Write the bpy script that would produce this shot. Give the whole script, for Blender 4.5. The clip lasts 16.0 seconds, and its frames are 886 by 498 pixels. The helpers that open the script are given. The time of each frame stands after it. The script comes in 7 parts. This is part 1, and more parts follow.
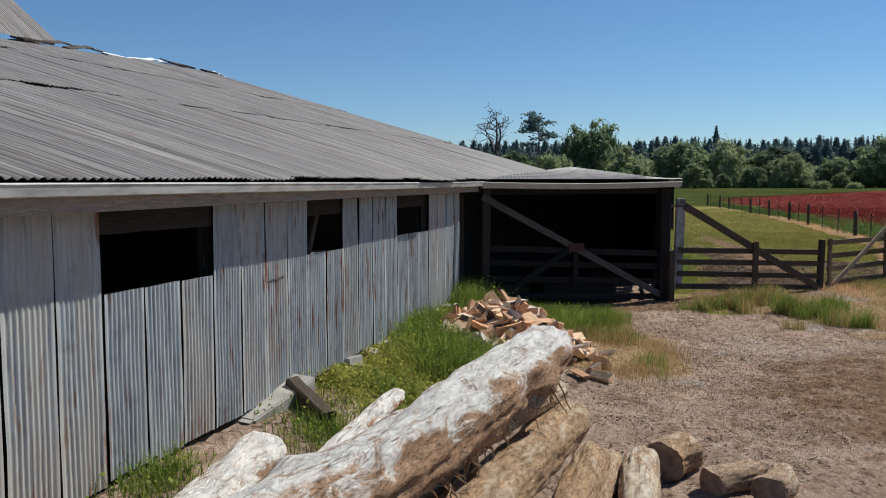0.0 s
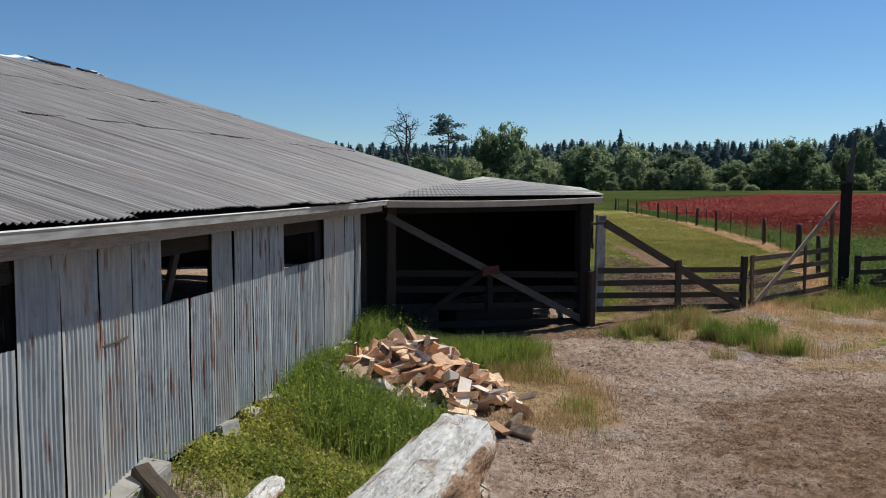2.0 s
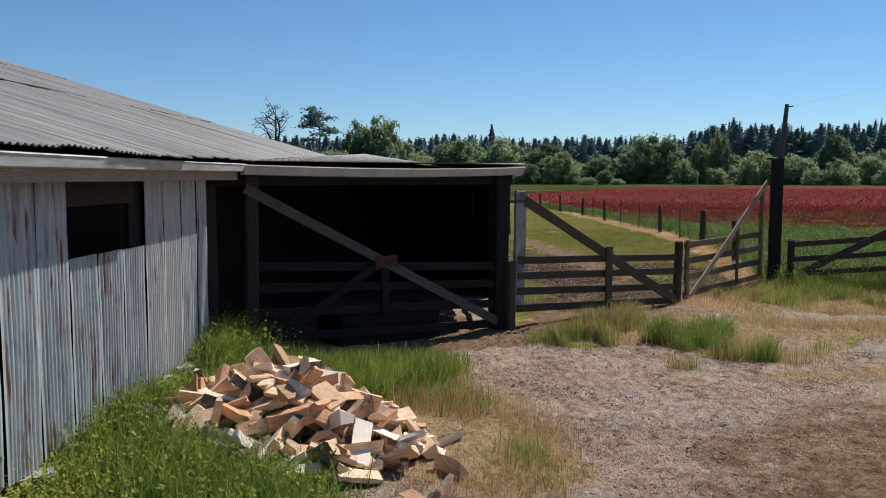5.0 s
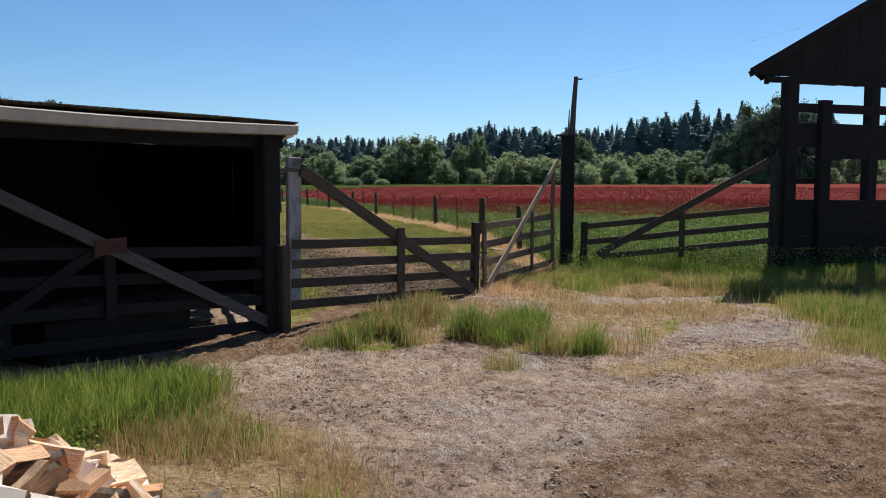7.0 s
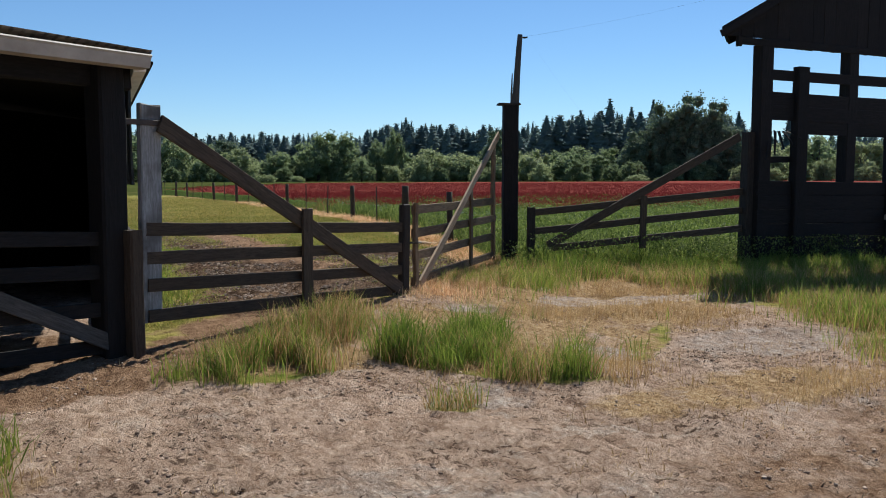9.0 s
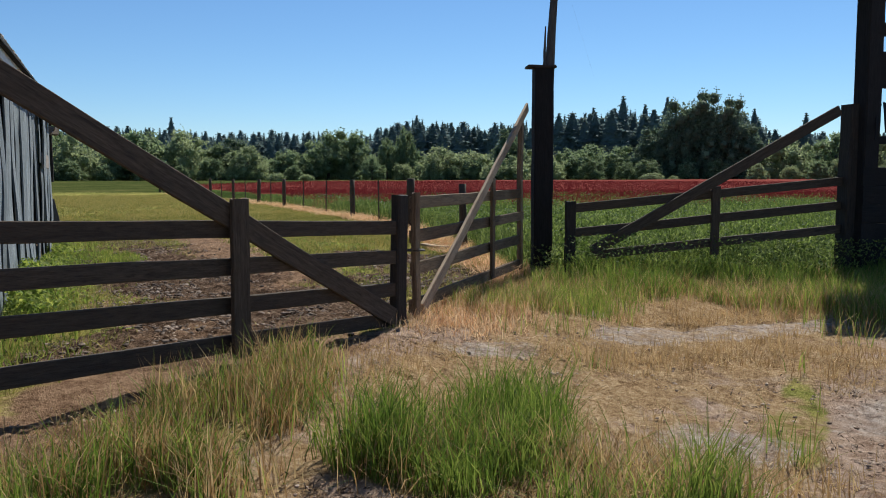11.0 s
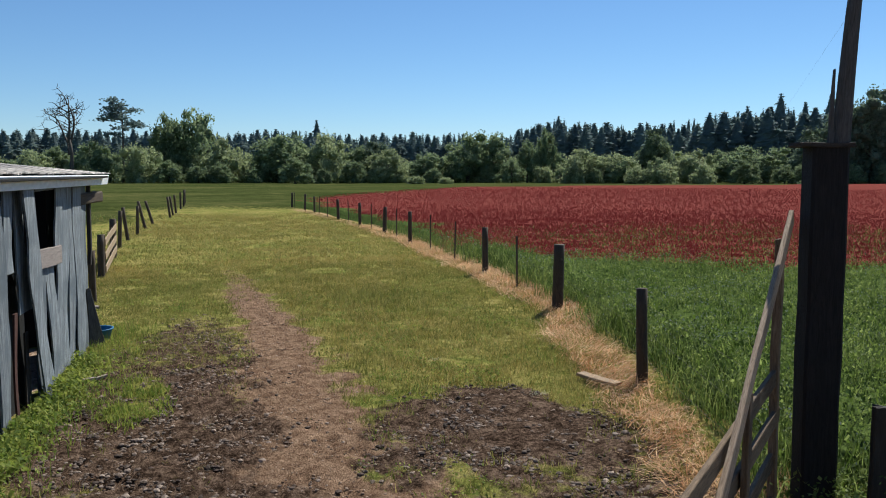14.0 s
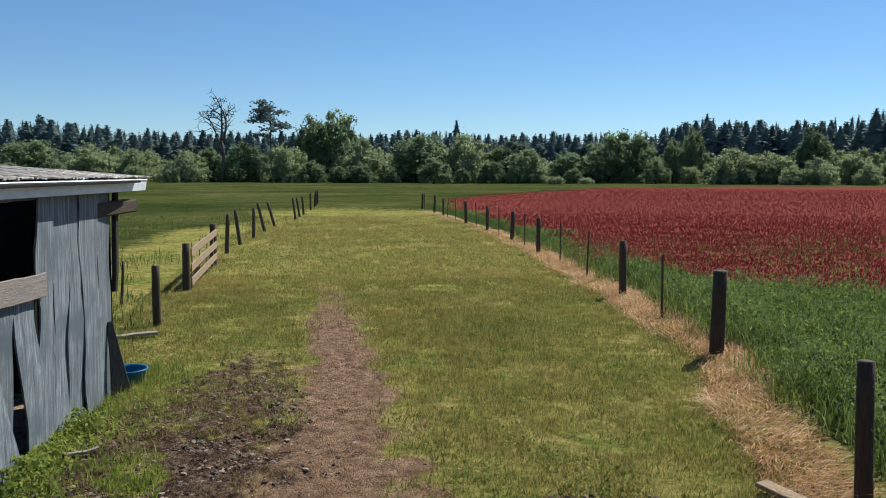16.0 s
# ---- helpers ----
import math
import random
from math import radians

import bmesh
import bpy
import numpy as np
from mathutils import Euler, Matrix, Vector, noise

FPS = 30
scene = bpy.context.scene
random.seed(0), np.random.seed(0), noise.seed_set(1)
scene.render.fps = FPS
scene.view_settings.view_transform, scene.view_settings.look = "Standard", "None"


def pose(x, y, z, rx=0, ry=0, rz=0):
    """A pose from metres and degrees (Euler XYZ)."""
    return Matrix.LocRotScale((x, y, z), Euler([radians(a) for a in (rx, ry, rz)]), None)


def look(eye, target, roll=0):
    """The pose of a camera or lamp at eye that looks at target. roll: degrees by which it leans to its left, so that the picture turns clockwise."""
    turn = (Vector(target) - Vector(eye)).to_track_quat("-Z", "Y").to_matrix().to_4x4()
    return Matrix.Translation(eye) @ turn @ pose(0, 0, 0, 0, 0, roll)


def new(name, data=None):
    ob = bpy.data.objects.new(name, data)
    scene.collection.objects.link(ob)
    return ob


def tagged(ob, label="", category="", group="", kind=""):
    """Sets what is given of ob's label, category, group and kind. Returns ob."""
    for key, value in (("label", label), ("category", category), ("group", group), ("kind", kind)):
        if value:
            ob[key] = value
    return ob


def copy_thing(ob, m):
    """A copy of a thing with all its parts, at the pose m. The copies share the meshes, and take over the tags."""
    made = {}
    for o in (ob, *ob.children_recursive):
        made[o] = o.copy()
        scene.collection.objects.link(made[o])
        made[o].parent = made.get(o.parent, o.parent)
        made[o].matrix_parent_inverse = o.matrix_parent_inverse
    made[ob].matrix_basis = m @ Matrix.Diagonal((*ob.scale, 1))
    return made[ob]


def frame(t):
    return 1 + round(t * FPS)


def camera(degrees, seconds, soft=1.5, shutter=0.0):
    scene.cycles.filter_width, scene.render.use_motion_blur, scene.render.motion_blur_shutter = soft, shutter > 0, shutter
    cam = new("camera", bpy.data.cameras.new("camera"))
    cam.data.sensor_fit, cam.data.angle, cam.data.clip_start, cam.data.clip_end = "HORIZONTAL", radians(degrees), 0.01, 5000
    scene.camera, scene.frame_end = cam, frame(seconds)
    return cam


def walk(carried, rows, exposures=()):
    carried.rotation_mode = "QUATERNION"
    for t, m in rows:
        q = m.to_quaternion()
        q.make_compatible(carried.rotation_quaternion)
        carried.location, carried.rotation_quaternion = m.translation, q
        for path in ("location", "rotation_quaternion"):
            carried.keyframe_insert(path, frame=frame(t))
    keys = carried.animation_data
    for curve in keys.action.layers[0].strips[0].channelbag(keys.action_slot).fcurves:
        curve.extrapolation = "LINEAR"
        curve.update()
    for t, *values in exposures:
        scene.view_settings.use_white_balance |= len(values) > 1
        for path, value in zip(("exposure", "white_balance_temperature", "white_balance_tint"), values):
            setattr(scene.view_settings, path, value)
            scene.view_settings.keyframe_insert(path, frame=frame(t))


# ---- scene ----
cam = camera(55.2, 16.0, 1.0)
PATH = [
    (0, (0.683, -1.618, 2.713), (0.534, 0.37, 2.549), 0.0),
    (0.5, (0.729, -1.27, 2.789), (0.662, 0.723, 2.625), 0.1),
    (1, (0.747, -0.844, 2.846), (0.695, 1.149, 2.683), 0.1),
    (1.5, (0.731, -0.389, 2.955), (0.775, 1.604, 2.794), 0.2),
    (2, (0.742, 0.18, 2.99), (0.803, 2.172, 2.83), -0.0),
    (2.5, (0.676, 0.765, 2.914), (0.771, 2.757, 2.753), 0.1),
    (3, (0.652, 1.321, 2.785), (0.769, 3.311, 2.623), 0.1),
    (5.3, (0.794, 4.365, 2.441), (1.221, 6.312, 2.272), 0.1),
    (5.5, (0.853, 4.62, 2.376), (1.332, 6.555, 2.211), 0.1),
    (6, (0.978, 5.292, 2.285), (1.613, 7.181, 2.119), 0.1),
    (6.5, (1.132, 5.986, 2.112), (1.896, 7.827, 1.95), -0.0),
    (7, (1.359, 6.625, 2.01), (2.238, 8.414, 1.844), 0.0),
    (7.5, (1.698, 7.311, 1.802), (2.659, 9.057, 1.638), -0.1),
    (8, (1.982, 8.005, 1.744), (2.99, 9.724, 1.575), 0.0),
    (8.5, (2.35, 8.709, 1.739), (3.384, 10.412, 1.571), -0.1),
    (9, (2.695, 9.437, 1.629), (3.744, 11.131, 1.459), -0.0),
    (9.2, (2.849, 9.73, 1.601), (3.907, 11.419, 1.427), -0.0),
    (11.3, (4.833, 13.035, 1.426), (5.858, 14.744, 1.253), -0.0),
    (11.5, (4.993, 13.4, 1.506), (6.018, 15.108, 1.332), -0.0),
    (12, (5.456, 14.141, 1.875), (6.472, 15.855, 1.702), -0.0),
    (12.5, (5.836, 14.855, 2.193), (6.819, 16.588, 2.019), -0.1),
    (13, (6.19, 15.654, 2.437), (7.063, 17.445, 2.263), -0.1),
    (13.5, (6.544, 16.439, 2.618), (7.312, 18.278, 2.444), -0.0),
    (14, (6.976, 17.233, 2.722), (7.71, 19.085, 2.547), 0.1),
    (14.5, (7.448, 18.039, 2.734), (8.069, 19.933, 2.561), 0.1),
    (15, (7.817, 18.798, 2.776), (8.398, 20.703, 2.599), 0.2),
    (15.5, (8.169, 19.551, 2.824), (8.665, 21.481, 2.648), 0.2),
    (16, (8.494, 20.383, 2.783), (8.915, 22.33, 2.607), 0.2),
]
walk(cam, [(t, look(eye, target, roll)) for t, eye, target, roll in PATH], [(0.0, -0.25, 5850, 4), (3.0, -0.25, 5800, 4), (6.0, -0.04, 5800, 4), (9.0, 0.06, 5950, 4), (12.0, 0.02, 5900, 4), (16.0, 0.0, 5850, 4)])


# ---- world, sun and exposure ----
SUN = Vector((0.79 * 0.66, 0.61 * 0.66, 0.75)).normalized()
world = bpy.data.worlds.new("sky")
scene.world = world
world.use_nodes = True
wn = world.node_tree.nodes
sky = wn.new("ShaderNodeTexSky")
sky.sky_type = "NISHITA"
sky.sun_disc = False
sky.sun_elevation = math.asin(SUN.z)
sky.sun_rotation = math.atan2(SUN.x, SUN.y)
sky.altitude = 900
sky.air_density, sky.dust_density, sky.ozone_density = 1.0, 0.0, 6.5
wn["Background"].inputs["Strength"].default_value = 0.098
world.node_tree.links.new(sky.outputs[0], wn["Background"].inputs["Color"])
sun_data = bpy.data.lights.new("sun", "SUN")
sun_data.energy, sun_data.angle, sun_data.color = 6.3, radians(0.55), (1.0, 0.92, 0.79)
sun_ob = new("sun", sun_data)
sun_ob.matrix_world = look(SUN * 100, (0, 0, 0))
scene.view_settings.exposure = 0.0


# ---- materials ----
class Nodes:
    """A small helper to write node materials line by line."""

    def __init__(self, name):
        self.mat = bpy.data.materials.new(name)
        self.mat.use_nodes = True
        self.tree = self.mat.node_tree
        self.bsdf = self.tree.nodes["Principled BSDF"]
        self.out = self.tree.nodes["Material Output"]
        self.place = None

    def node(self, kind, **values):
        n = self.tree.nodes.new("ShaderNode" + kind)
        for key, value in values.items():
            if key == "operation":
                n.operation = value
            elif key == "blend":
                n.blend_type = value
            elif key == "attribute":
                n.attribute_name = value
        return n

    def put(self, socket, value):
        if isinstance(value, bpy.types.NodeSocket):
            self.tree.links.new(value, socket)
        elif isinstance(value, (tuple, list)) and len(value) == 3 and socket.type == "RGBA":
            socket.default_value = (*value, 1)
        else:
            socket.default_value = value

    def coords(self, scale=(1, 1, 1), kind="Object"):
        tc = self.node("TexCoord")
        mp = self.node("Mapping")
        self.put(mp.inputs["Vector"], tc.outputs[kind])
        mp.inputs["Scale"].default_value = scale
        return mp.outputs[0]

    def world(self, scale=(1, 1, 1)):
        g = self.node("NewGeometry")
        mp = self.node("Mapping")
        self.put(mp.inputs["Vector"], g.outputs["Position"])
        mp.inputs["Scale"].default_value = scale
        return mp.outputs[0]

    def noise(self, vector, scale, detail=5, rough=0.55, distort=0.0):
        n = self.node("TexNoise")
        self.put(n.inputs["Vector"], vector)
        for key, value in (("Scale", scale), ("Detail", detail), ("Roughness", rough), ("Distortion", distort)):
            n.inputs[key].default_value = value
        return n.outputs["Fac"]

    def voronoi(self, vector, scale, out="Distance"):
        n = self.node("TexVoronoi")
        self.put(n.inputs["Vector"], vector)
        n.inputs["Scale"].default_value = scale
        return n.outputs[out]

    def ramp(self, fac, *stops):
        n = self.node("ValToRGB")
        self.put(n.inputs["Fac"], fac)
        el = n.color_ramp.elements
        while len(el) < len(stops):
            el.new(0.5)
        for e, (at, colour) in zip(el, stops):
            e.position = at
            e.color = (*colour, 1) if isinstance(colour, tuple) else (colour, colour, colour, 1)
        return n.outputs["Color"]

    def mix(self, fac, a, b, blend="MIX"):
        n = self.node("MixRGB", blend=blend)
        self.put(n.inputs[0], fac)
        self.put(n.inputs[1], a)
        self.put(n.inputs[2], b)
        return n.outputs[0]

    def math(self, op, a, b=0.0):
        n = self.node("Math", operation=op)
        self.put(n.inputs[0], a)
        self.put(n.inputs[1], b)
        return n.outputs[0]

    def step(self, value, lo, hi):
        n = self.node("MapRange")
        self.put(n.inputs["Value"], value)
        n.inputs["From Min"].default_value, n.inputs["From Max"].default_value = lo, hi
        return n.outputs[0]

    def random(self):
        return self.node("ObjectInfo").outputs["Random"]

    def island(self):
        return self.node("NewGeometry").outputs["Random Per Island"]

    def bump(self, height, distance=0.01, strength=0.6):
        n = self.node("Bump")
        self.put(n.inputs["Height"], height)
        n.inputs["Distance"].default_value, n.inputs["Strength"].default_value = distance, strength
        self.tree.links.new(n.outputs[0], self.bsdf.inputs["Normal"])

    def done(self, colour, rough=0.8, metal=0.0, spec=0.3):
        self.put(self.bsdf.inputs["Base Color"], colour)
        self.put(self.bsdf.inputs["Roughness"], rough)
        self.put(self.bsdf.inputs["Metallic"], metal)
        self.bsdf.inputs["Specular IOR Level"].default_value = spec
        return self.mat


def wood_material(name, dark, light, grain=(14, 14, 1.2), stain=None, rough=0.85, world_space=False):
    """Weathered timber with grain along z of the object."""
    m = Nodes(name)
    v = m.world(grain) if world_space else m.coords(grain)
    g = m.noise(v, 4.0, 8, 0.65, 0.6)
    fine = m.noise(v, 14.0, 4, 0.7)
    big = m.noise(m.world(), 2.2, 4)
    c = m.ramp(g, (0.3, dark), (0.72, light))
    c = m.mix(m.step(fine, 0.5, 0.75), c, tuple(x * 0.55 for x in dark))
    if stain:
        c = m.mix(m.step(big, 0.48, 0.66), c, stain)
    r = m.random()
    c = m.mix(m.math("MULTIPLY", r, 0.45), c, dark)
    m.bump(m.mix(0.5, g, fine), 0.012, 0.7)
    return m.done(c, rough)


def galvanised_material():
    m = Nodes("galvanised_steel")
    w = m.world()
    long = m.noise(m.world((9, 9, 0.5)), 3.0, 6, 0.6)
    spots = m.noise(w, 5.0, 5)
    c = m.ramp(long, (0.3, (0.23, 0.245, 0.255)), (0.48, (0.39, 0.405, 0.41)), (0.7, (0.56, 0.57, 0.57)))
    c = m.mix(m.step(spots, 0.55, 0.8), c, (0.22, 0.22, 0.22))
    rust = m.math("MULTIPLY", m.step(m.noise(m.world((7, 7, 0.9)), 1.7, 5, 0.6), 0.555, 0.64), m.step(m.noise(w, 1.1, 3), 0.40, 0.52))
    c = m.mix(rust, c, (0.22, 0.085, 0.045))
    r = m.random()
    c = m.mix(m.math("MULTIPLY", r, 0.30), c, (0.20, 0.215, 0.235))
    warm = m.math("MULTIPLY", m.step(m.math("FRACT", m.math("MULTIPLY", r, 7.31)), 0.55, 0.9), m.step(m.noise(m.world((3, 3, 0.8)), 1.2, 4), 0.35, 0.6))
    c = m.mix(m.math("MULTIPLY", warm, 0.55), c, (0.50, 0.43, 0.36))
    m.bump(spots, 0.006, 0.4)
    return m.done(c, m.mix(m.step(rust, 0, 1), (0.5,) * 3, (0.9,) * 3), 0.12, 0.4)


def roof_material():
    m = Nodes("roof_steel")
    w = m.world()
    shift = m.node("VectorMath")
    m.put(shift.inputs[0], m.coords((5.0, 5.0, 0.9)))
    m.put(shift.inputs[1], m.math("MULTIPLY", m.random(), 60.0))
    streak = m.noise(shift.outputs[0], 2.4, 4, 0.55)
    big = m.noise(w, 0.45, 5, 0.6)
    c = m.ramp(streak, (0.34, (0.115, 0.098, 0.088)), (0.5, (0.285, 0.25, 0.226)), (0.66, (0.44, 0.395, 0.36)))
    c = m.mix(m.math("MULTIPLY", m.step(big, 0.46, 0.62), 0.6), c, (0.24, 0.205, 0.19))
    c = m.mix(m.math("MULTIPLY", m.step(m.noise(m.world((1, 5, 5)), 1.1, 5), 0.6, 0.75), 0.6), c, (0.22, 0.12, 0.075))
    c = m.mix(m.math("MULTIPLY", m.random(), 0.4), c, (0.22, 0.205, 0.2))
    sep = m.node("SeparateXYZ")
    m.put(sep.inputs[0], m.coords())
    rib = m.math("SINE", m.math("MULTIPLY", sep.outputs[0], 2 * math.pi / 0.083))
    # rib valleys drawn darker, broken up by noise
    rib_dark = m.math("MULTIPLY", m.step(rib, 0.1, 0.85), m.step(m.noise(shift.outputs[0], 1.3, 3, 0.5), 0.25, 0.55))
    c = m.mix(m.math("MULTIPLY", rib_dark, 0.85), c, (0.045, 0.04, 0.038))
    return m.done(c, 0.5, 0.2, 0.5)


def painted_metal():
    m = Nodes("gutter_metal")
    n = m.noise(m.world((1.2, 1.2, 6)), 2.5, 5)
    c = m.ramp(n, (0.3, (0.30, 0.28, 0.26)), (0.55, (0.50, 0.48, 0.46)), (0.8, (0.6, 0.59, 0.58)))
    return m.done(c, 0.55, 0.1, 0.4)


def white_gutter():
    m = Nodes("white_gutter")
    n = m.noise(m.world((2, 2, 6)), 3.0, 5)
    return m.done(m.ramp(n, (0.3, (0.72, 0.73, 0.74)), (0.6, (0.88, 0.89, 0.9))), 0.5)


def bark_material(name, pale, mid, dark, cover):
    """Log surface: bleached wood where the bark is gone, brown ragged bark elsewhere."""
    m = Nodes(name)
    v = m.coords((1.0, 1.0, 0.45))
    g = m.noise(m.coords((9, 9, 1.3)), 5.0, 9, 0.75, 1.2)
    fibre = m.noise(m.coords((30, 30, 3.0)), 4.0, 8, 0.75, 0.8)
    sep = m.node("SeparateXYZ")
    m.put(sep.inputs[0], m.coords())
    under = m.math("MULTIPLY", m.step(sep.outputs[0], 0.16, -0.10), -0.24)
    bare = m.step(m.math("ADD", m.noise(v, 4.5, 9, 0.78, 0.8), under), cover, cover + 0.09)
    bark = m.ramp(m.noise(m.coords((7, 7, 3)), 6.0, 8, 0.8, 0.8), (0.38, dark), (0.52, mid), (0.66, tuple(min(0.9, x * 1.25) for x in mid)))
    wood = m.ramp(g, (0.31, (pale[0] * 0.45, pale[1] * 0.35, pale[2] * 0.28)), (0.39, (pale[0] * 0.90, pale[1] * 0.85, pale[2] * 0.79)), (0.48, pale))
    flake = m.step(m.noise(m.coords((2.2, 2.2, 1.0)), 5.0, 9, 0.8, 0.6), 0.50, 0.58)
    wood = m.mix(m.math("MULTIPLY", flake, 0.2), wood, (pale[0] * 0.78, pale[1] * 0.62, pale[2] * 0.52))
    wood = m.mix(m.math("MULTIPLY", m.step(fibre, 0.40, 0.32), 0.45), wood, (0.26, 0.18, 0.135))
    crack = m.math("MULTIPLY", m.step(m.noise(m.coords((12, 12, 0.9)), 3.0, 7, 0.7, 0.6), 0.41, 0.36), 0.9)
    wood = m.mix(crack, wood, (0.10, 0.07, 0.05))
    c = m.mix(bare, bark, wood)
    m.bump(m.mix(0.5, m.mix(bare, m.noise(m.coords((6, 6, 2.5)), 5.0, 8, 0.75), g), m.mix(0.3, fibre, flake)), 0.05, 1.0)
    return m.done(c, 0.9)


def firewood_material():
    m = Nodes("split_wood")
    g = m.noise(m.coords((34, 34, 2.4)), 4.0, 7, 0.65, 0.5)
    fresh = m.ramp(g, (0.36, (0.62, 0.34, 0.18)), (0.5, (0.84, 0.56, 0.34)), (0.64, (0.95, 0.80, 0.60)))
    red = m.ramp(g, (0.36, (0.46, 0.20, 0.09)), (0.62, (0.78, 0.45, 0.25)))
    c = m.mix(m.step(m.random(), 0.4, 0.8), fresh, red)
    old = m.step(m.math("FRACT", m.math("MULTIPLY", m.random(), 13.7)), 0.78, 0.86)
    c = m.mix(m.math("MULTIPLY", old, 0.75), c, m.ramp(g, (0.36, (0.20, 0.10, 0.055)), (0.62, (0.42, 0.25, 0.15))))
    white = m.step(m.math("FRACT", m.math("MULTIPLY", m.random(), 29.3)), 0.66, 0.76)
    c = m.mix(m.math("MULTIPLY", white, 0.7), c, (0.95, 0.86, 0.74))
    m.bump(g, 0.008, 0.7)
    return m.done(c, 0.85)


def leaf_material(name, a, b, c, glow=0.35, rough=0.7, unlike=0.0, spec=0.25):
    """Leaves and blades: a colour of its own for each blade, some light shining through."""
    m = Nodes(name)
    r = m.island()
    col = m.ramp(r, (0.1, a), (0.5, b), (0.95, c))
    patch = m.noise(m.world(), 0.7, 4)
    col = m.mix(m.math("MULTIPLY", m.step(patch, 0.4, 0.7), 0.45), col, c)
    clump = m.noise(m.world(), 3.5, 6, 0.7)
    col = m.mix(m.math("MULTIPLY", m.step(clump, 0.54, 0.38), 0.7), col, a)
    col = m.mix(m.math("MULTIPLY", m.math("SUBTRACT", 1.0, m.random()), unlike), col, tuple(x * 0.45 for x in a))
    m.done(col, rough, 0.0, spec)
    tl = m.node("BsdfTranslucent")
    m.put(tl.inputs["Color"], col)
    mx = m.node("MixShader")
    mx.inputs[0].default_value = glow
    m.tree.links.new(m.bsdf.outputs[0], mx.inputs[1])
    m.tree.links.new(tl.outputs[0], mx.inputs[2])
    m.tree.links.new(mx.outputs[0], m.out.inputs["Surface"])
    return m.mat


def ground_material():
    """Soil and turf, mixed by the ground's own zone layers, with ragged borders."""
    m = Nodes("ground_soil")
    w = m.world()
    za = m.node("Attribute", attribute="zone_a")
    zb = m.node("Attribute", attribute="zone_b")
    sa, sb = m.node("SeparateColor"), m.node("SeparateColor")
    m.put(sa.inputs[0], za.outputs["Color"])
    m.put(sb.inputs[0], zb.outputs["Color"])
    edge = m.noise(w, 2.4, 7, 0.7)
    fine = m.noise(w, 26.0, 5, 0.7)
    mid = m.noise(w, 6.0, 6, 0.65)
    big = m.noise(w, 0.5, 4, 0.6)

    def mask(weight):
        return m.step(m.math("ADD", weight, m.math("MULTIPLY", m.math("SUBTRACT", edge, 0.5), 2.0)), 0.34, 0.66)

    grass = m.ramp(mid, (0.36, (0.085, 0.115, 0.022)), (0.5, (0.18, 0.20, 0.045)), (0.64, (0.32, 0.29, 0.08)))
    grass = m.mix(m.step(big, 0.38, 0.6), grass, m.ramp(mid, (0.36, (0.19, 0.165, 0.042)), (0.64, (0.42, 0.345, 0.12))))
    lay = m.noise(m.world((1.0, 1.0, 1.0)), 0.9, 7, 0.62, 0.5)
    scuff = m.noise(m.world((1.6, 0.75, 1.0)), 5.0, 8, 0.72, 0.8)
    dirt = m.ramp(scuff, (0.32, (0.25, 0.155, 0.106)), (0.46, (0.42, 0.288, 0.208)), (0.60, (0.54, 0.390, 0.295)), (0.72, (0.65, 0.50, 0.40)))
    dirt = m.mix(m.math("MULTIPLY", m.step(lay, 0.42, 0.62), 0.65), dirt, m.ramp(scuff, (0.38, (0.20, 0.128, 0.090)), (0.62, (0.40, 0.285, 0.214))))
    chalk = m.math("MULTIPLY", m.step(m.noise(w, 1.7, 7, 0.7, 0.6), 0.56, 0.66), m.step(fine, 0.34, 0.56))
    dirt = m.mix(m.math("MULTIPLY", chalk, 0.7), dirt, (0.56, 0.475, 0.40))
    grit = m.noise(w, 42.0, 4, 0.75)
    crack = m.noise(w, 7.0, 9, 0.8, 1.4)
    dirt = m.mix(m.math("MULTIPLY", m.step(grit, 0.42, 0.33), 0.4), dirt, (0.15, 0.10, 0.075))
    flake = m.noise(w, 10.0, 9, 0.72, 0.7)
    worn = m.step(m.noise(w, 0.9, 5, 0.6), 0.36, 0.62)
    dirt = m.mix(m.math("MULTIPLY", m.step(flake, 0.535, 0.62), 0.45), dirt, (0.60, 0.465, 0.37))
    dirt = m.mix(m.math("MULTIPLY", m.math("MULTIPLY", m.step(flake, 0.455, 0.405), 0.75), m.math("ADD", 0.35, worn)), dirt, (0.10, 0.064, 0.046))
    dirt = m.mix(m.math("MULTIPLY", m.step(crack, 0.42, 0.39), 0.8), dirt, (0.08, 0.05, 0.036))
    dirt = m.mix(m.math("MULTIPLY", m.step(grit, 0.60, 0.68), 0.45), dirt, (0.60, 0.49, 0.40))
    dry = m.ramp(m.mix(0.5, fine, scuff), (0.38, (0.17, 0.098, 0.050)), (0.5, (0.38, 0.248, 0.132)), (0.62, (0.57, 0.415, 0.25)))
    mud = m.ramp(m.mix(0.5, fine, mid), (0.42, (0.032, 0.020, 0.014)), (0.5, (0.10, 0.064, 0.044)), (0.6, (0.24, 0.163, 0.116)))
    pale = m.ramp(m.mix(0.5, scuff, fine), (0.40, (0.24, 0.180, 0.145)), (0.5, (0.39, 0.312, 0.262)), (0.60, (0.60, 0.51, 0.44)))
    track = m.ramp(m.mix(0.5, mid, m.noise(w, 40.0, 5, 0.8)), (0.38, (0.095, 0.055, 0.035)), (0.5, (0.25, 0.153, 0.096)), (0.62, (0.42, 0.28, 0.185)))
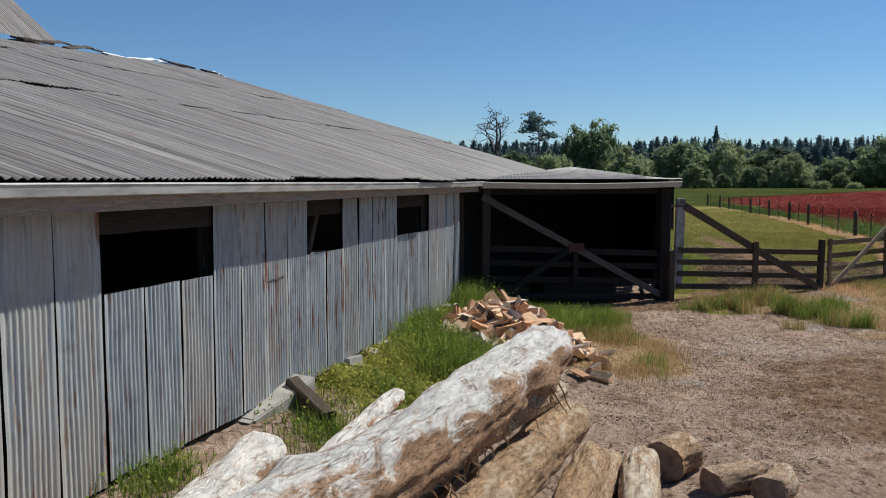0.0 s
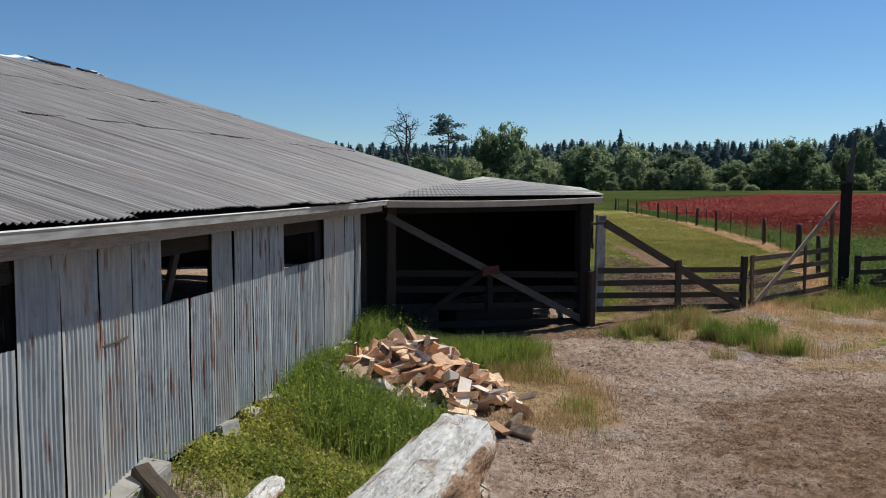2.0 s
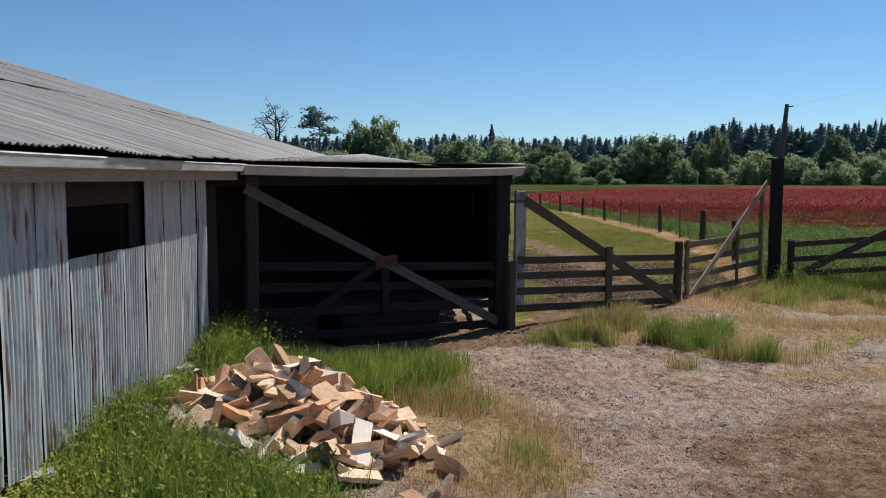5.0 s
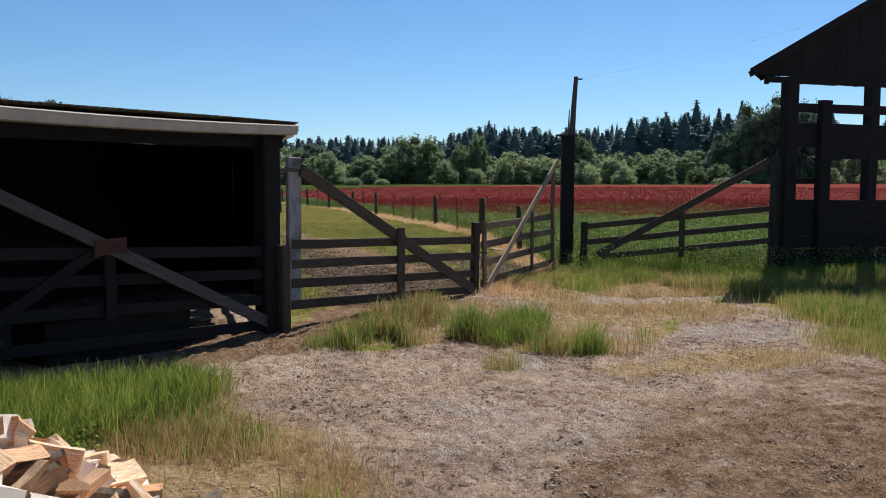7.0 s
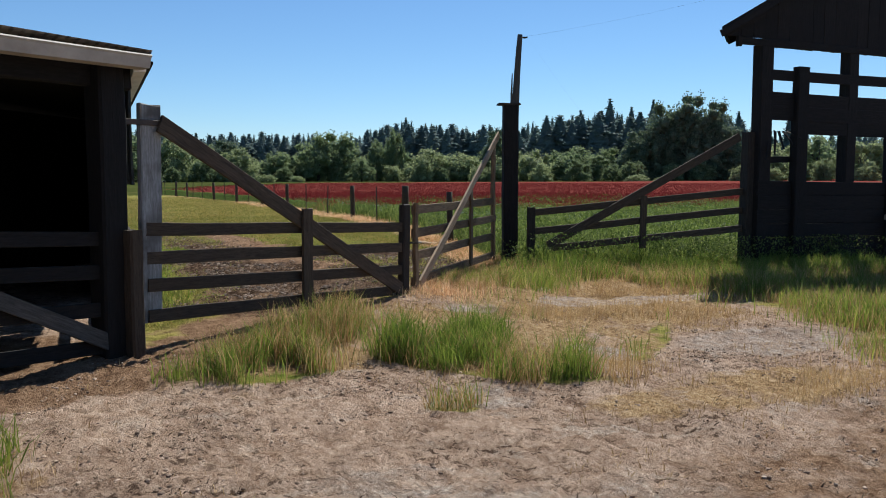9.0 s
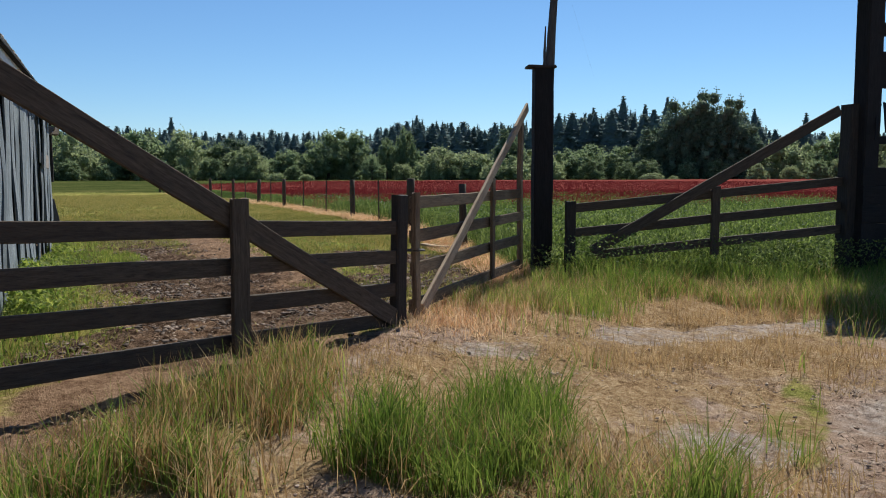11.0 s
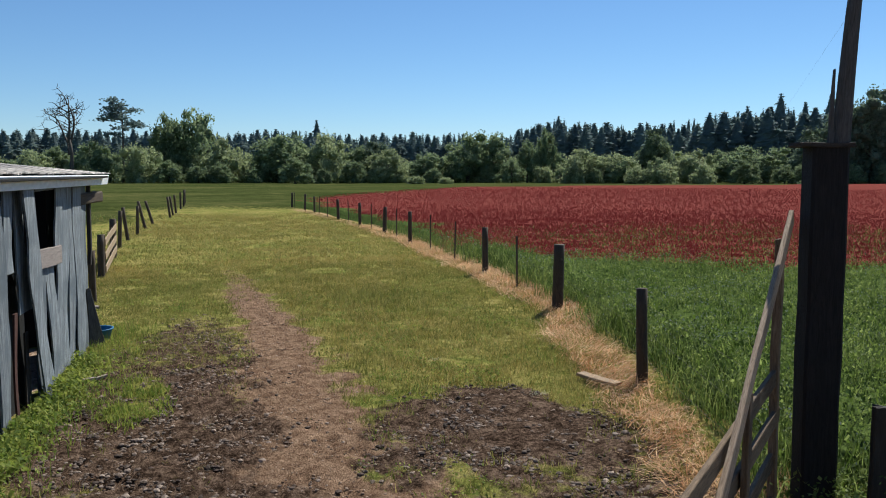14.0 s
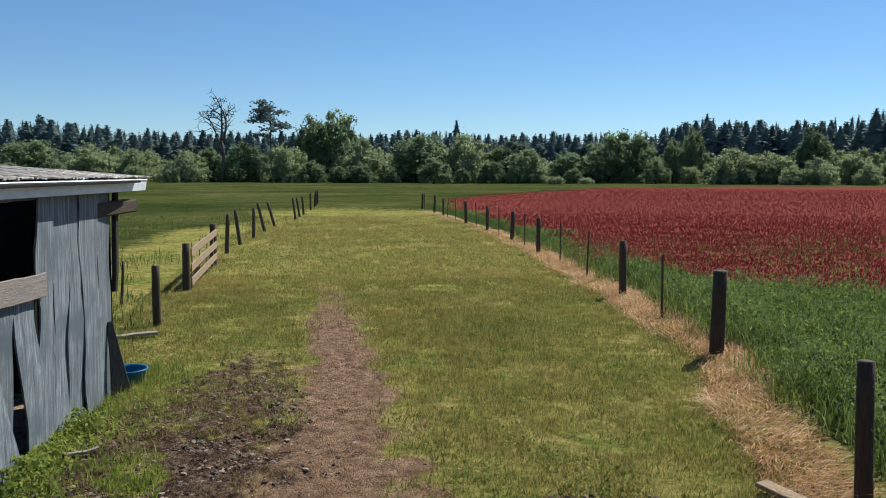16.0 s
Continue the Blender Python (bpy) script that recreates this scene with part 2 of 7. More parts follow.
    far = m.ramp(m.mix(0.45, m.noise(m.world((0.8, 1.2, 1)), 0.05, 7, 0.65, 0.8), m.noise(w, 0.5, 8, 0.75)), (0.38, (0.030, 0.042, 0.012)), (0.5, (0.058, 0.070, 0.021)), (0.62, (0.125, 0.118, 0.042)))
    c = m.mix(mask(sa.outputs[0]), grass, dirt)
    c = m.mix(mask(sb.outputs[1]), c, far)
    c = m.mix(mask(sa.outputs[1]), c, dry)
    c = m.mix(mask(sb.outputs[2]), c, track)
    c = m.mix(mask(sa.outputs[2]), c, mud)
    c = m.mix(m.math("MULTIPLY", mask(sb.outputs[0]), m.step(mid, 0.30, 0.62)), c, pale)
    crumb = m.noise(w, 18.0, 8, 0.8)
    h = m.mix(0.5, m.mix(0.7, crack, flake), m.mix(0.5, grit, crumb))
    m.bump(h, 0.12, 1.0)
    return m.done(c, 0.95, 0, 0.0)


def canopy_material():
    """Crop canopy seen from above: green leaf mass, or crimson heads over green."""
    m = Nodes("clover_canopy")
    w = m.world()
    za = m.node("Attribute", attribute="red")
    edge = m.noise(w, 0.6, 6, 0.7)
    red = m.step(m.math("ADD", za.outputs["Fac"], m.math("MULTIPLY", m.math("SUBTRACT", edge, 0.5), 0.9)), 0.35, 0.65)
    fine = m.noise(w, 9.0, 6, 0.7)
    heads = m.step(m.voronoi(w, 9.0), 0.52, 0.28)
    patch = m.noise(w, 0.16, 5, 0.6)
    green = m.ramp(fine, (0.3, (0.032, 0.05, 0.013)), (0.55, (0.076, 0.105, 0.029)), (0.8, (0.15, 0.18, 0.06)))
    crimson = m.ramp(fine, (0.36, (0.125, 0.036, 0.031)), (0.5, (0.215, 0.046, 0.042)), (0.64, (0.285, 0.066, 0.059)))
    crimson = m.mix(m.math("MULTIPLY", m.step(patch, 0.45, 0.62), 0.5), crimson, (0.18, 0.043, 0.041))
    c = m.mix(m.math("MULTIPLY", red, m.math("MAXIMUM", heads, 0.9)), green, crimson)
    m.bump(m.mix(0.5, fine, heads), 0.06, 0.7)
    return m.done(c, 0.95, 0, 0.0)


def plain(name, a, b, scale=6.0, rough=0.8, metal=0.0, depth=0.01):
    m = Nodes(name)
    n = m.noise(m.coords(), scale, 6, 0.65)
    m.bump(n, depth, 0.6)
    return m.done(m.ramp(n, (0.3, a), (0.7, b)), rough, metal)


STEEL, ROOF, GUTTER, WHITE_GUTTER = galvanised_material(), roof_material(), painted_metal(), white_gutter()
DARK_WOOD = wood_material("dark_timber", (0.022, 0.017, 0.014), (0.075, 0.058, 0.046))
RAIL_WOOD = wood_material("rail_timber", (0.045, 0.031, 0.021), (0.145, 0.105, 0.073))
BROWN_WOOD = wood_material("brown_timber", (0.08, 0.049, 0.028), (0.30, 0.20, 0.12))
GREY_WOOD = wood_material("silver_grey_timber", (0.045, 0.053, 0.062), (0.47, 0.50, 0.525), grain=(11, 11, 0.28), stain=(0.14, 0.16, 0.18))
PALE_WOOD = wood_material("pale_timber", (0.23, 0.18, 0.14), (0.50, 0.42, 0.34))
PEELING = wood_material("peeling_white_paint", (0.20, 0.19, 0.18), (0.58, 0.58, 0.58), stain=(0.10, 0.085, 0.075))
RED_WOOD = wood_material("red_brown_board", (0.05, 0.02, 0.015), (0.12, 0.05, 0.036))
SILL_WOOD = wood_material("bare_sill_timber", (0.20, 0.16, 0.14), (0.45, 0.38, 0.34))
SPLIT, LOG_WHITE = firewood_material(), bark_material("bleached_log", (0.97, 0.90, 0.83), (0.52, 0.31, 0.18), (0.13, 0.07, 0.04), 0.375)
LOG_TAN = bark_material("tan_log", (0.80, 0.67, 0.52), (0.58, 0.39, 0.25), (0.24, 0.15, 0.09), 0.44)
LOG_BARK = bark_material("barky_log", (0.74, 0.57, 0.40), (0.54, 0.34, 0.19), (0.19, 0.11, 0.06), 0.49)
BARK_FIBRE = plain("bark_fibre", (0.22, 0.13, 0.07), (0.5, 0.34, 0.2), 14.0, 0.9)
BARK_DARK = plain("billet_bark", (0.06, 0.042, 0.032), (0.26, 0.19, 0.14), 16.0, 0.95)
LOG_END = plain("sawn_log_end", (0.12, 0.08, 0.06), (0.34, 0.24, 0.175), 9.0)
CONCRETE = plain("old_concrete", (0.26, 0.235, 0.21), (0.42, 0.385, 0.345), 5.0)
BLUE_PLASTIC = plain("blue_plastic", (0.02, 0.11, 0.22), (0.035, 0.16, 0.30), 3.0, 0.45)
PALE_DARK = wood_material("weathered_pole", (0.05, 0.045, 0.04), (0.17, 0.155, 0.14))
BRACE_WOOD = wood_material("tan_brace_timber", (0.22, 0.145, 0.09), (0.50, 0.37, 0.26))
FASCIA = plain("beige_metal", (0.36, 0.315, 0.27), (0.52, 0.47, 0.41), 3.0, 0.6)
# near-black, with the shade on both sheds' timber put into the colour
HUT_WOOD = wood_material("shaded_timber", (0.007, 0.006, 0.006), (0.028, 0.023, 0.021))
# near-black: the darkness inside barn and shed is put into the colour
INNER_DARK = wood_material("interior_shade_timber", (0.006, 0.005, 0.005), (0.020, 0.017, 0.015))
WIRE = plain("dull_wire", (0.05, 0.045, 0.04), (0.10, 0.09, 0.08), 8.0, 0.8, 0.2)
POST_STEEL = plain("rusty_post_steel", (0.07, 0.055, 0.045), (0.15, 0.11, 0.09), 8.0, 0.7, 0.3)
GROUND, CANOPY = ground_material(), canopy_material()
BLADE_GREEN = leaf_material("green_blades", (0.085, 0.14, 0.018), (0.18, 0.245, 0.036), (0.33, 0.37, 0.08), 0.5)
BLADE_WEED = leaf_material("weed_leaves", (0.10, 0.155, 0.022), (0.215, 0.275, 0.045), (0.40, 0.41, 0.09), 0.5)
BLADE_YELLOW = leaf_material("yellow_weeds", (0.17, 0.195, 0.03), (0.35, 0.35, 0.055), (0.58, 0.51, 0.12), 0.55)
BLADE_TURF = leaf_material("turf_blades", (0.095, 0.115, 0.020), (0.235, 0.225, 0.052), (0.44, 0.375, 0.12), 0.45)
BLADE_GOLD = leaf_material("golden_blades", (0.26, 0.20, 0.05), (0.42, 0.325, 0.095), (0.60, 0.47, 0.18), 0.4)
BLADE_DRY = leaf_material("dry_blades", (0.26, 0.150, 0.058), (0.48, 0.31, 0.135), (0.69, 0.50, 0.265), 0.4)
BLADE_TWIG = leaf_material("twig_litter", (0.045, 0.030, 0.022), (0.10, 0.066, 0.045), (0.34, 0.24, 0.16), 0.0, 0.95)
BLADE_STRAW = leaf_material("laid_straw", (0.42, 0.20, 0.085), (0.78, 0.48, 0.25), (0.95, 0.74, 0.49), 0.4)
BLADE_CLOVER = leaf_material("clover_leaves", (0.045, 0.076, 0.012), (0.115, 0.17, 0.028), (0.32, 0.37, 0.11), 0.5)
HEAD_RED = leaf_material("crimson_heads", (0.26, 0.040, 0.038), (0.34, 0.052, 0.048), (0.42, 0.078, 0.068), 0.3, 1.0, spec=0.0)
HEAD_WHITE = leaf_material("white_heads", (0.40, 0.42, 0.36), (0.5, 0.52, 0.45), (0.6, 0.6, 0.55), 0.3)
LEAF_WILLOW = leaf_material("willow_leaves", (0.25, 0.30, 0.14), (0.36, 0.41, 0.205), (0.52, 0.55, 0.31), 0.55, unlike=0.35)
LEAF_OAK = leaf_material("broad_leaves", (0.155, 0.205, 0.098), (0.24, 0.30, 0.15), (0.37, 0.43, 0.225), 0.55, unlike=0.4)
# pale blue-green needles: the haze over the distant wood is put into the colour
NEEDLES = leaf_material("hazy_fir_needles", (0.135, 0.185, 0.185), (0.18, 0.238, 0.228), (0.23, 0.295, 0.27), 0.5, unlike=0.3)
TRUNK = plain("tree_bark", (0.05, 0.04, 0.032), (0.13, 0.11, 0.09), 5.0)


# ---- building helpers ----
rng = np.random.default_rng(7)


def world_of(ob):
    m = ob.matrix_basis
    return world_of(ob.parent) @ ob.matrix_parent_inverse @ m if ob.parent else m.copy()


def adopt(ob, parent):
    if parent:
        ob.parent = parent
        ob.matrix_parent_inverse = world_of(parent).inverted()
    return ob


def thing(name, at, label, category, group="", kind=""):
    ob = new(name)
    ob.empty_display_size = 0.2
    ob.matrix_basis = Matrix.Translation(at)
    return tagged(ob, label, category, group, kind)


def from_arrays(name, verts, faces, mat, smooth=False):
    """A mesh from numpy vertices and an array of triangles or quads."""
    me = bpy.data.meshes.new(name)
    verts, faces = np.asarray(verts, np.float32), np.asarray(faces, np.int32)
    n = faces.shape[1]
    me.vertices.add(len(verts))
    me.vertices.foreach_set("co", verts.ravel())
    me.loops.add(faces.size)
    me.loops.foreach_set("vertex_index", faces.ravel())
    me.polygons.add(len(faces))
    me.polygons.foreach_set("loop_start", np.arange(0, faces.size, n, dtype=np.int32))
    me.polygons.foreach_set("use_smooth", np.full(len(faces), smooth))
    me.update(calc_edges=True)
    me.materials.append(mat)
    return me


def mesh_part(name, me, m, parent, label=""):
    ob = new(name, me)
    ob.matrix_basis = m
    adopt(ob, parent)
    return tagged(ob, label) if label else ob


def tube(rings, closed=True, caps=True):
    """Vertices and faces of a skin over rings, an array (rings, points, 3)."""
    rings = np.asarray(rings, float)
    k, n = rings.shape[:2]
    idx = np.arange(k * n).reshape(k, n)
    nxt = np.roll(idx, -1, 1)
    quads = np.stack([idx[:-1], nxt[:-1], nxt[1:], idx[1:]], -1).reshape(-1, 4)
    verts = rings.reshape(-1, 3)
    if caps:
        c0, c1 = len(verts), len(verts) + 1
        verts = np.vstack([verts, rings[0].mean(0), rings[-1].mean(0)])
        a = np.stack([nxt[0], idx[0], np.full(n, c0), np.full(n, c0)], -1)
        b = np.stack([idx[-1], nxt[-1], np.full(n, c1), np.full(n, c1)], -1)
        tris = np.vstack([a, b])[:, :3]
        quads = np.vstack([np.hstack([quads[:, [0, 1, 2]], quads[:, [0, 2, 3]]]).reshape(-1, 3), tris])
    return verts, quads


def frame_along(a, b, side=(0, 0, 1)):
    """A pose at a whose z runs to b and whose x lies towards side."""
    a, b = Vector(a), Vector(b)
    z = (b - a).normalized()
    x = Vector(side) - z * z.dot(Vector(side))
    if x.length < 1e-4:
        x = Vector((1, 0, 0)) - z * z.x
    x.normalize()
    y = z.cross(x)
    m = Matrix((x, y, z)).transposed().to_4x4()
    m.translation = a
    return m, (b - a).length


def timber(name, a, b, w, t, mat, parent=None, side=(0, 0, 1), rings=6, wob=0.006, bend=0.0, label="", taper=1.0):
    """A sawn board or beam from a to b, w wide towards side and t thick, with worn edges and a slight warp."""
    m, length = frame_along(a, b, side)
    c = min(0.15 * t, 0.02)
    out = []
    ph, ph2 = rng.uniform(0, 6.3, 2)
    for i in range(rings):
        f = i / (rings - 1)
        k = 1 + (taper - 1) * f
        x, y = w / 2 * k, t / 2
        ring = np.array([(-x + c, -y), (x - c, -y), (x, -y + c), (x, y - c), (x - c, y), (-x + c, y), (-x, y - c), (-x, -y + c)])
        ring += rng.normal(0, wob * 0.4, 2) + (bend * math.sin(3.1 * f + ph * 0.1), wob * math.sin(4 * f + ph2))
        ring *= 1 + rng.normal(0, 0.018)
        zs = np.full((8, 1), f * length)
        if i in (0, rings - 1):
            zs = zs + rng.normal(0, 0.006, (8, 1))
        out.append(np.hstack([ring, zs]))
    return mesh_part(name, from_arrays(name, *tube(out), mat), m, parent, label)


def pole(name, a, b, r0, r1, mat, parent=None, sides=12, rings=7, rough=0.06, sway=0.02, label=""):
    """A round timber from a to b with a slightly uneven skin."""
    m, length = frame_along(a, b, (1, 0, 0))
    ang = np.linspace(0, 2 * math.pi, sides, endpoint=False)
    lump = 1 + rng.normal(0, rough, sides)
    out = []
    for i in range(rings):
        f = i / (rings - 1)
        r = (r0 + (r1 - r0) * f) * lump * (1 + rng.normal(0, rough * 0.3, sides))
        dx = sway * math.sin(2.5 * f + r0 * 40)
        out.append(np.stack([r * np.cos(ang) + dx, r * np.sin(ang), np.full(sides, f * length)], -1))
    return mesh_part(name, from_arrays(name, *tube(out), mat, True), m, parent, label)


def vnoise(x, y, seed=0):
    """Smooth value noise on arrays, about -1 to 1."""
    x, y = np.asarray(x, float), np.asarray(y, float)
    x, y = 0.8253 * x - 0.5646 * y, 0.5646 * x + 0.8253 * y
    xi, yi = np.floor(x), np.floor(y)
    fx, fy = x - xi, y - yi
    fx, fy = fx * fx * (3 - 2 * fx), fy * fy * (3 - 2 * fy)

    def h(a, b):
        v = np.sin(a * 127.1 + b * 311.7 + seed * 74.7) * 43758.5453
        return (v - np.floor(v)) * 2 - 1

    return (h(xi, yi) * (1 - fx) + h(xi + 1, yi) * fx) * (1 - fy) + (h(xi, yi + 1) * (1 - fx) + h(xi + 1, yi + 1) * fx) * fy


def smooth(v, lo, hi):
    t = np.clip((np.asarray(v, float) - lo) / (hi - lo), 0, 1)
    return t * t * (3 - 2 * t)


# ---- plan ----
WALL_P, WALL_D = np.array([-2.078, 6.105]), np.array([0.2191, 0.9757])
WALL_N = np.array([0.9757, -0.2191])
GATE_P, GATE_D = np.array([4.45, 17.5]), np.array([0.884, 0.467])
GATE_N = np.array([0.467, -0.884])
SIDE_P, SIDE_D = np.array([4.42, 17.72]), np.array([0.1616, 0.9869])
SIDE_N = np.array([0.9869, -0.1616])
HUT_P, HUT_D = np.array([16.41, 20.08]), np.array([0.9912, -0.1325])
HUT_B = np.array([0.80, 0.60])
EAVE = 2.70


def wall_at(u, off=0.0):
    return WALL_P + WALL_D * u + WALL_N * off


def fence_x(y):
    """The line of the field fence beyond the gates."""
    return np.interp(y, [20, 22.2, 26.3, 32, 38.3, 48, 60, 90, 130, 400], [10.2, 11.7, 13.35, 15.3, 16.55, 18.0, 19.4, 21.2, 36, 90])


def left_x(y):
    """The line of the far fence behind the shed."""
    return np.interp(y, [30, 36.3, 41, 46.5, 51, 65.5, 79, 90], [6.2, 6.65, 6.8, 7.15, 7.4, 9.2, 11.4, 12.4])


def red_edge(x, y):
    """How far inside the crimson part of the crop a place lies."""
    near = y - np.interp(x, [17, 18.6, 21, 26, 40, 80, 300], [49, 39.5, 35.4, 33.2, 33, 34, 40])
    far = np.interp(x, [19, 21, 32, 75, 220, 400], [60, 88, 112, 176, 206, 214]) - y
    beside = 1.2 * (x - fence_x(y) - 1.8)
    wander = 2.0 * vnoise(x * 0.21, y * 0.21, 71) + 0.9 * vnoise(x * 0.7, y * 0.7, 72)
    return np.minimum(np.minimum(near + wander, far), np.where(y < 95, beside + wander, 99))


def ground_z(x, y):
    x, y = np.asarray(x, float), np.asarray(y, float)
    u = (x - WALL_P[0]) * WALL_D[0] + (y - WALL_P[1]) * WALL_D[1]
    d = (x - WALL_P[0]) * WALL_N[0] + (y - WALL_P[1]) * WALL_N[1]
    g = (x - GATE_P[0]) * GATE_N[0] + (y - GATE_P[1]) * GATE_N[1]
    z = 0.03 - 0.16 * smooth(g, -0.3, 3.0)
    bank = 0.40 * np.exp(-np.clip(d, 0, None) ** 2 / 1.1) * (1 - smooth(u, 8.6, 11.5)) * smooth(d, -2.5, -0.2)
    z = z + bank
    amp = np.exp(-((x - 6) ** 2 + (y - 16) ** 2) / 60.0 ** 2)
    z = z + amp * (0.035 * vnoise(x * 0.7, y * 0.7, 1) + 0.018 * vnoise(x * 2.3, y * 2.3, 2) + 0.008 * vnoise(x * 6, y * 6, 3))
    far = np.hypot(x - 6, y - 16)
    return z + 0.5 * smooth(far, 90, 300) * vnoise(x * 0.012, y * 0.012, 4)


def blob(x, y, cx, cy, rx, ry, turn=0.0):
    c, s = math.cos(radians(turn)), math.sin(radians(turn))
    dx, dy = x - cx, y - cy
    q = np.hypot((dx * c + dy * s) / rx, (-dx * s + dy * c) / ry)
    return 1 - smooth(q, 0.6, 1.25)


def zones(x, y):
    """Weights of the ground covers at places."""
    x, y = np.asarray(x, float), np.asarray(y, float)
    u = (x - WALL_P[0]) * WALL_D[0] + (y - WALL_P[1]) * WALL_D[1]
    d = (x - WALL_P[0]) * WALL_N[0] + (y - WALL_P[1]) * WALL_N[1]
    g = (x - GATE_P[0]) * GATE_N[0] + (y - GATE_P[1]) * GATE_N[1]
    e = (x - GATE_P[0]) * GATE_D[0] + (y - GATE_P[1]) * GATE_D[1]
    g2 = np.where(e > 4.5, g + 0.12 * (e - 4.5), g)
    yard = smooth(g2, -0.25, 0.35)
    side = (x - SIDE_P[0]) * SIDE_N[0] + (y - SIDE_P[1]) * SIDE_N[1]
    wallgrass = np.where(u < 8.4, blob(d, u * 0, 0.45, 0, 1.55, 5), 0) * smooth(u, 1.2, 2.6)
    front = np.maximum(blob(g, e, 1.45, -4.1, 0.7, 1.6), blob(g, e, 2.4, -3.6, 0.6, 0.5) * 0.8)
    strip = blob(x, y, 2.92, 12.5, 0.28, 2.2, 0)
    clump_a = np.maximum(blob(x, y, 5.15, 16.35, 0.8, 0.42, 8), blob(x, y, 6.1, 17.4, 1.25, 0.4, 44) * 0.9) * 0.9
    clump_b = np.maximum.reduce([blob(x, y, 7.08, 15.75, 1.15, 0.4, -53), blob(x, y, 7.2, 16.55, 0.6, 0.45) * 0.9, blob(x, y, 6.15, 14.85, 0.26, 0.2) * 0.6, blob(x, y, 9.3, 15.9, 1.35, 0.2, 36) * 0.75])
    clump_c = blob(x, y, 9.0, 17.9, 0.3, 0.4, 0) * 0.6
    hutfield = smooth(e, 3.6, 5.2) * (1 - smooth(g2, 3.4, 5.0)) * yard
    hutgrass = smooth(e, 4.6, 6.0) * (1 - smooth(g2 - 0.12 * np.clip(e - 6, 0, 6), 0.7, 2.0)) * yard
    rightgrass = np.maximum(blob(x, y, 14.9, 14.5, 3.0, 5.0, 0), blob(x, y, 12.9, 13.4, 2.3, 2.0))
    tall = np.clip(np.maximum.reduce([wallgrass, front, clump_a * 0.85, clump_b, clump_c * 0.7, strip * 0.5, hutgrass, rightgrass]), 0, 1)
    pale = np.maximum.reduce([blob(x, y, 8.5, 15.8, 0.42, 0.42), blob(x, y, 10.45, 15.35, 1.15, 0.66, -12), blob(x, y, 11.6, 18.1, 1.9, 0.34, -9), blob(x, y, 10.4, 18.35, 0.7, 0.42), blob(x, y, 6.35, 15.0, 0.5, 0.3, 20) * 0.8, blob(x, y, 5.0, 13.5, 0.7, 0.45, -20) * 0.55, blob(x, y, 8.6, 18.4, 0.45, 0.3, -30), blob(x, y, 10.55, 19.45, 0.3, 0.22), blob(x, y, 6.4, 14.85, 0.5, 0.25, -30) * 0.8, blob(x, y, 3.1, 10.4, 0.5, 0.4) * 0.6, blob(x, y, 5.2, 12.6, 1.6, 0.8) * 0.45]) * yard
    halo = np.maximum.reduce([blob(x, y, 7.3, 16.3, 1.9, 1.0, -53), blob(x, y, 5.7, 17.0, 1.9, 1.0, 20), blob(x, y, 9.0, 17.0, 1.2, 1.6)])
    redsoil = np.maximum(np.maximum(blob(g, e, 0.4, -0.3, 0.75, 2.4), blob(g, e, 0.1, 1.6, 0.55, 2.6)) * smooth(g, -0.6, 0.0), blob(g, e, -0.9, -0.9, 1.3, 0.9))
    dry = np.maximum.reduce([hutfield * 0.85, rightgrass * 0.75, halo * 0.6, blob(x, y, 2.4, 12.9, 1.2, 2.8, 8) * 0.9, blob(x, y, 8.6, 17.6, 2.2, 1.3, 20) * 0.8, blob(x, y, 8.6, 13.95, 1.9, 0.6, -4) * 0.6, blob(x, y, 11.0, 19.0, 2.6, 0.9, 25) * 0.7])
    inside = smooth(-side, 0.0, 0.4) * smooth(-g, -0.2, 0.3) * (1 - smooth(y, 31.4, 31.9))
    dirt = np.clip(yard * (1 - tall) + inside, 0, 1)
    fx = fence_x(y)
    straw = (1 - smooth(np.abs(x - fx - np.interp(y, [22, 27, 32, 40], [-0.30, -0.28, -0.02, 0.05]) - 0.22 * vnoise(y * 0.7, y * 0, 9)), np.interp(y, [22, 26, 32], [0.16, 0.22, 0.32]), np.interp(y, [22, 26, 32], [0.5, 0.55, 0.72]))) * (1 - yard) * smooth(y, 20.0, 22.5) * (1 - smooth(y, 70, 95))
    tx = np.interp(y, [17, 22, 25, 27.2, 30.1, 33, 35.7, 47, 60, 80], [6.2, 7.6, 8.55, 8.95, 9.35, 9.75, 9.85, 10.4, 11.2, 13]) + 0.12 * vnoise(y * 0.7, y * 0 + 3, 17)
    tw = np.interp(y, [19, 24, 28, 34, 40], [1.9, 1.2, 0.85, 0.58, 0.4]) * (1 + 0.5 * vnoise(x * 2.1, y * 2.1, 18))
    track = (1 - smooth(np.abs(x - tx), tw * 0.35, tw * 1.55)) * (1 - yard) * (0.95 - 0.75 * smooth(y, 33, 46))
    ragged = 0.5 * vnoise(x * 1.3, y * 1.3, 19) + 0.4 * vnoise(x * 3.3, y * 3.3, 20)
    mx0, my0 = x + 0.6 * ragged + 0.15 * vnoise(x * 7, y * 7, 27), y + 0.9 * ragged
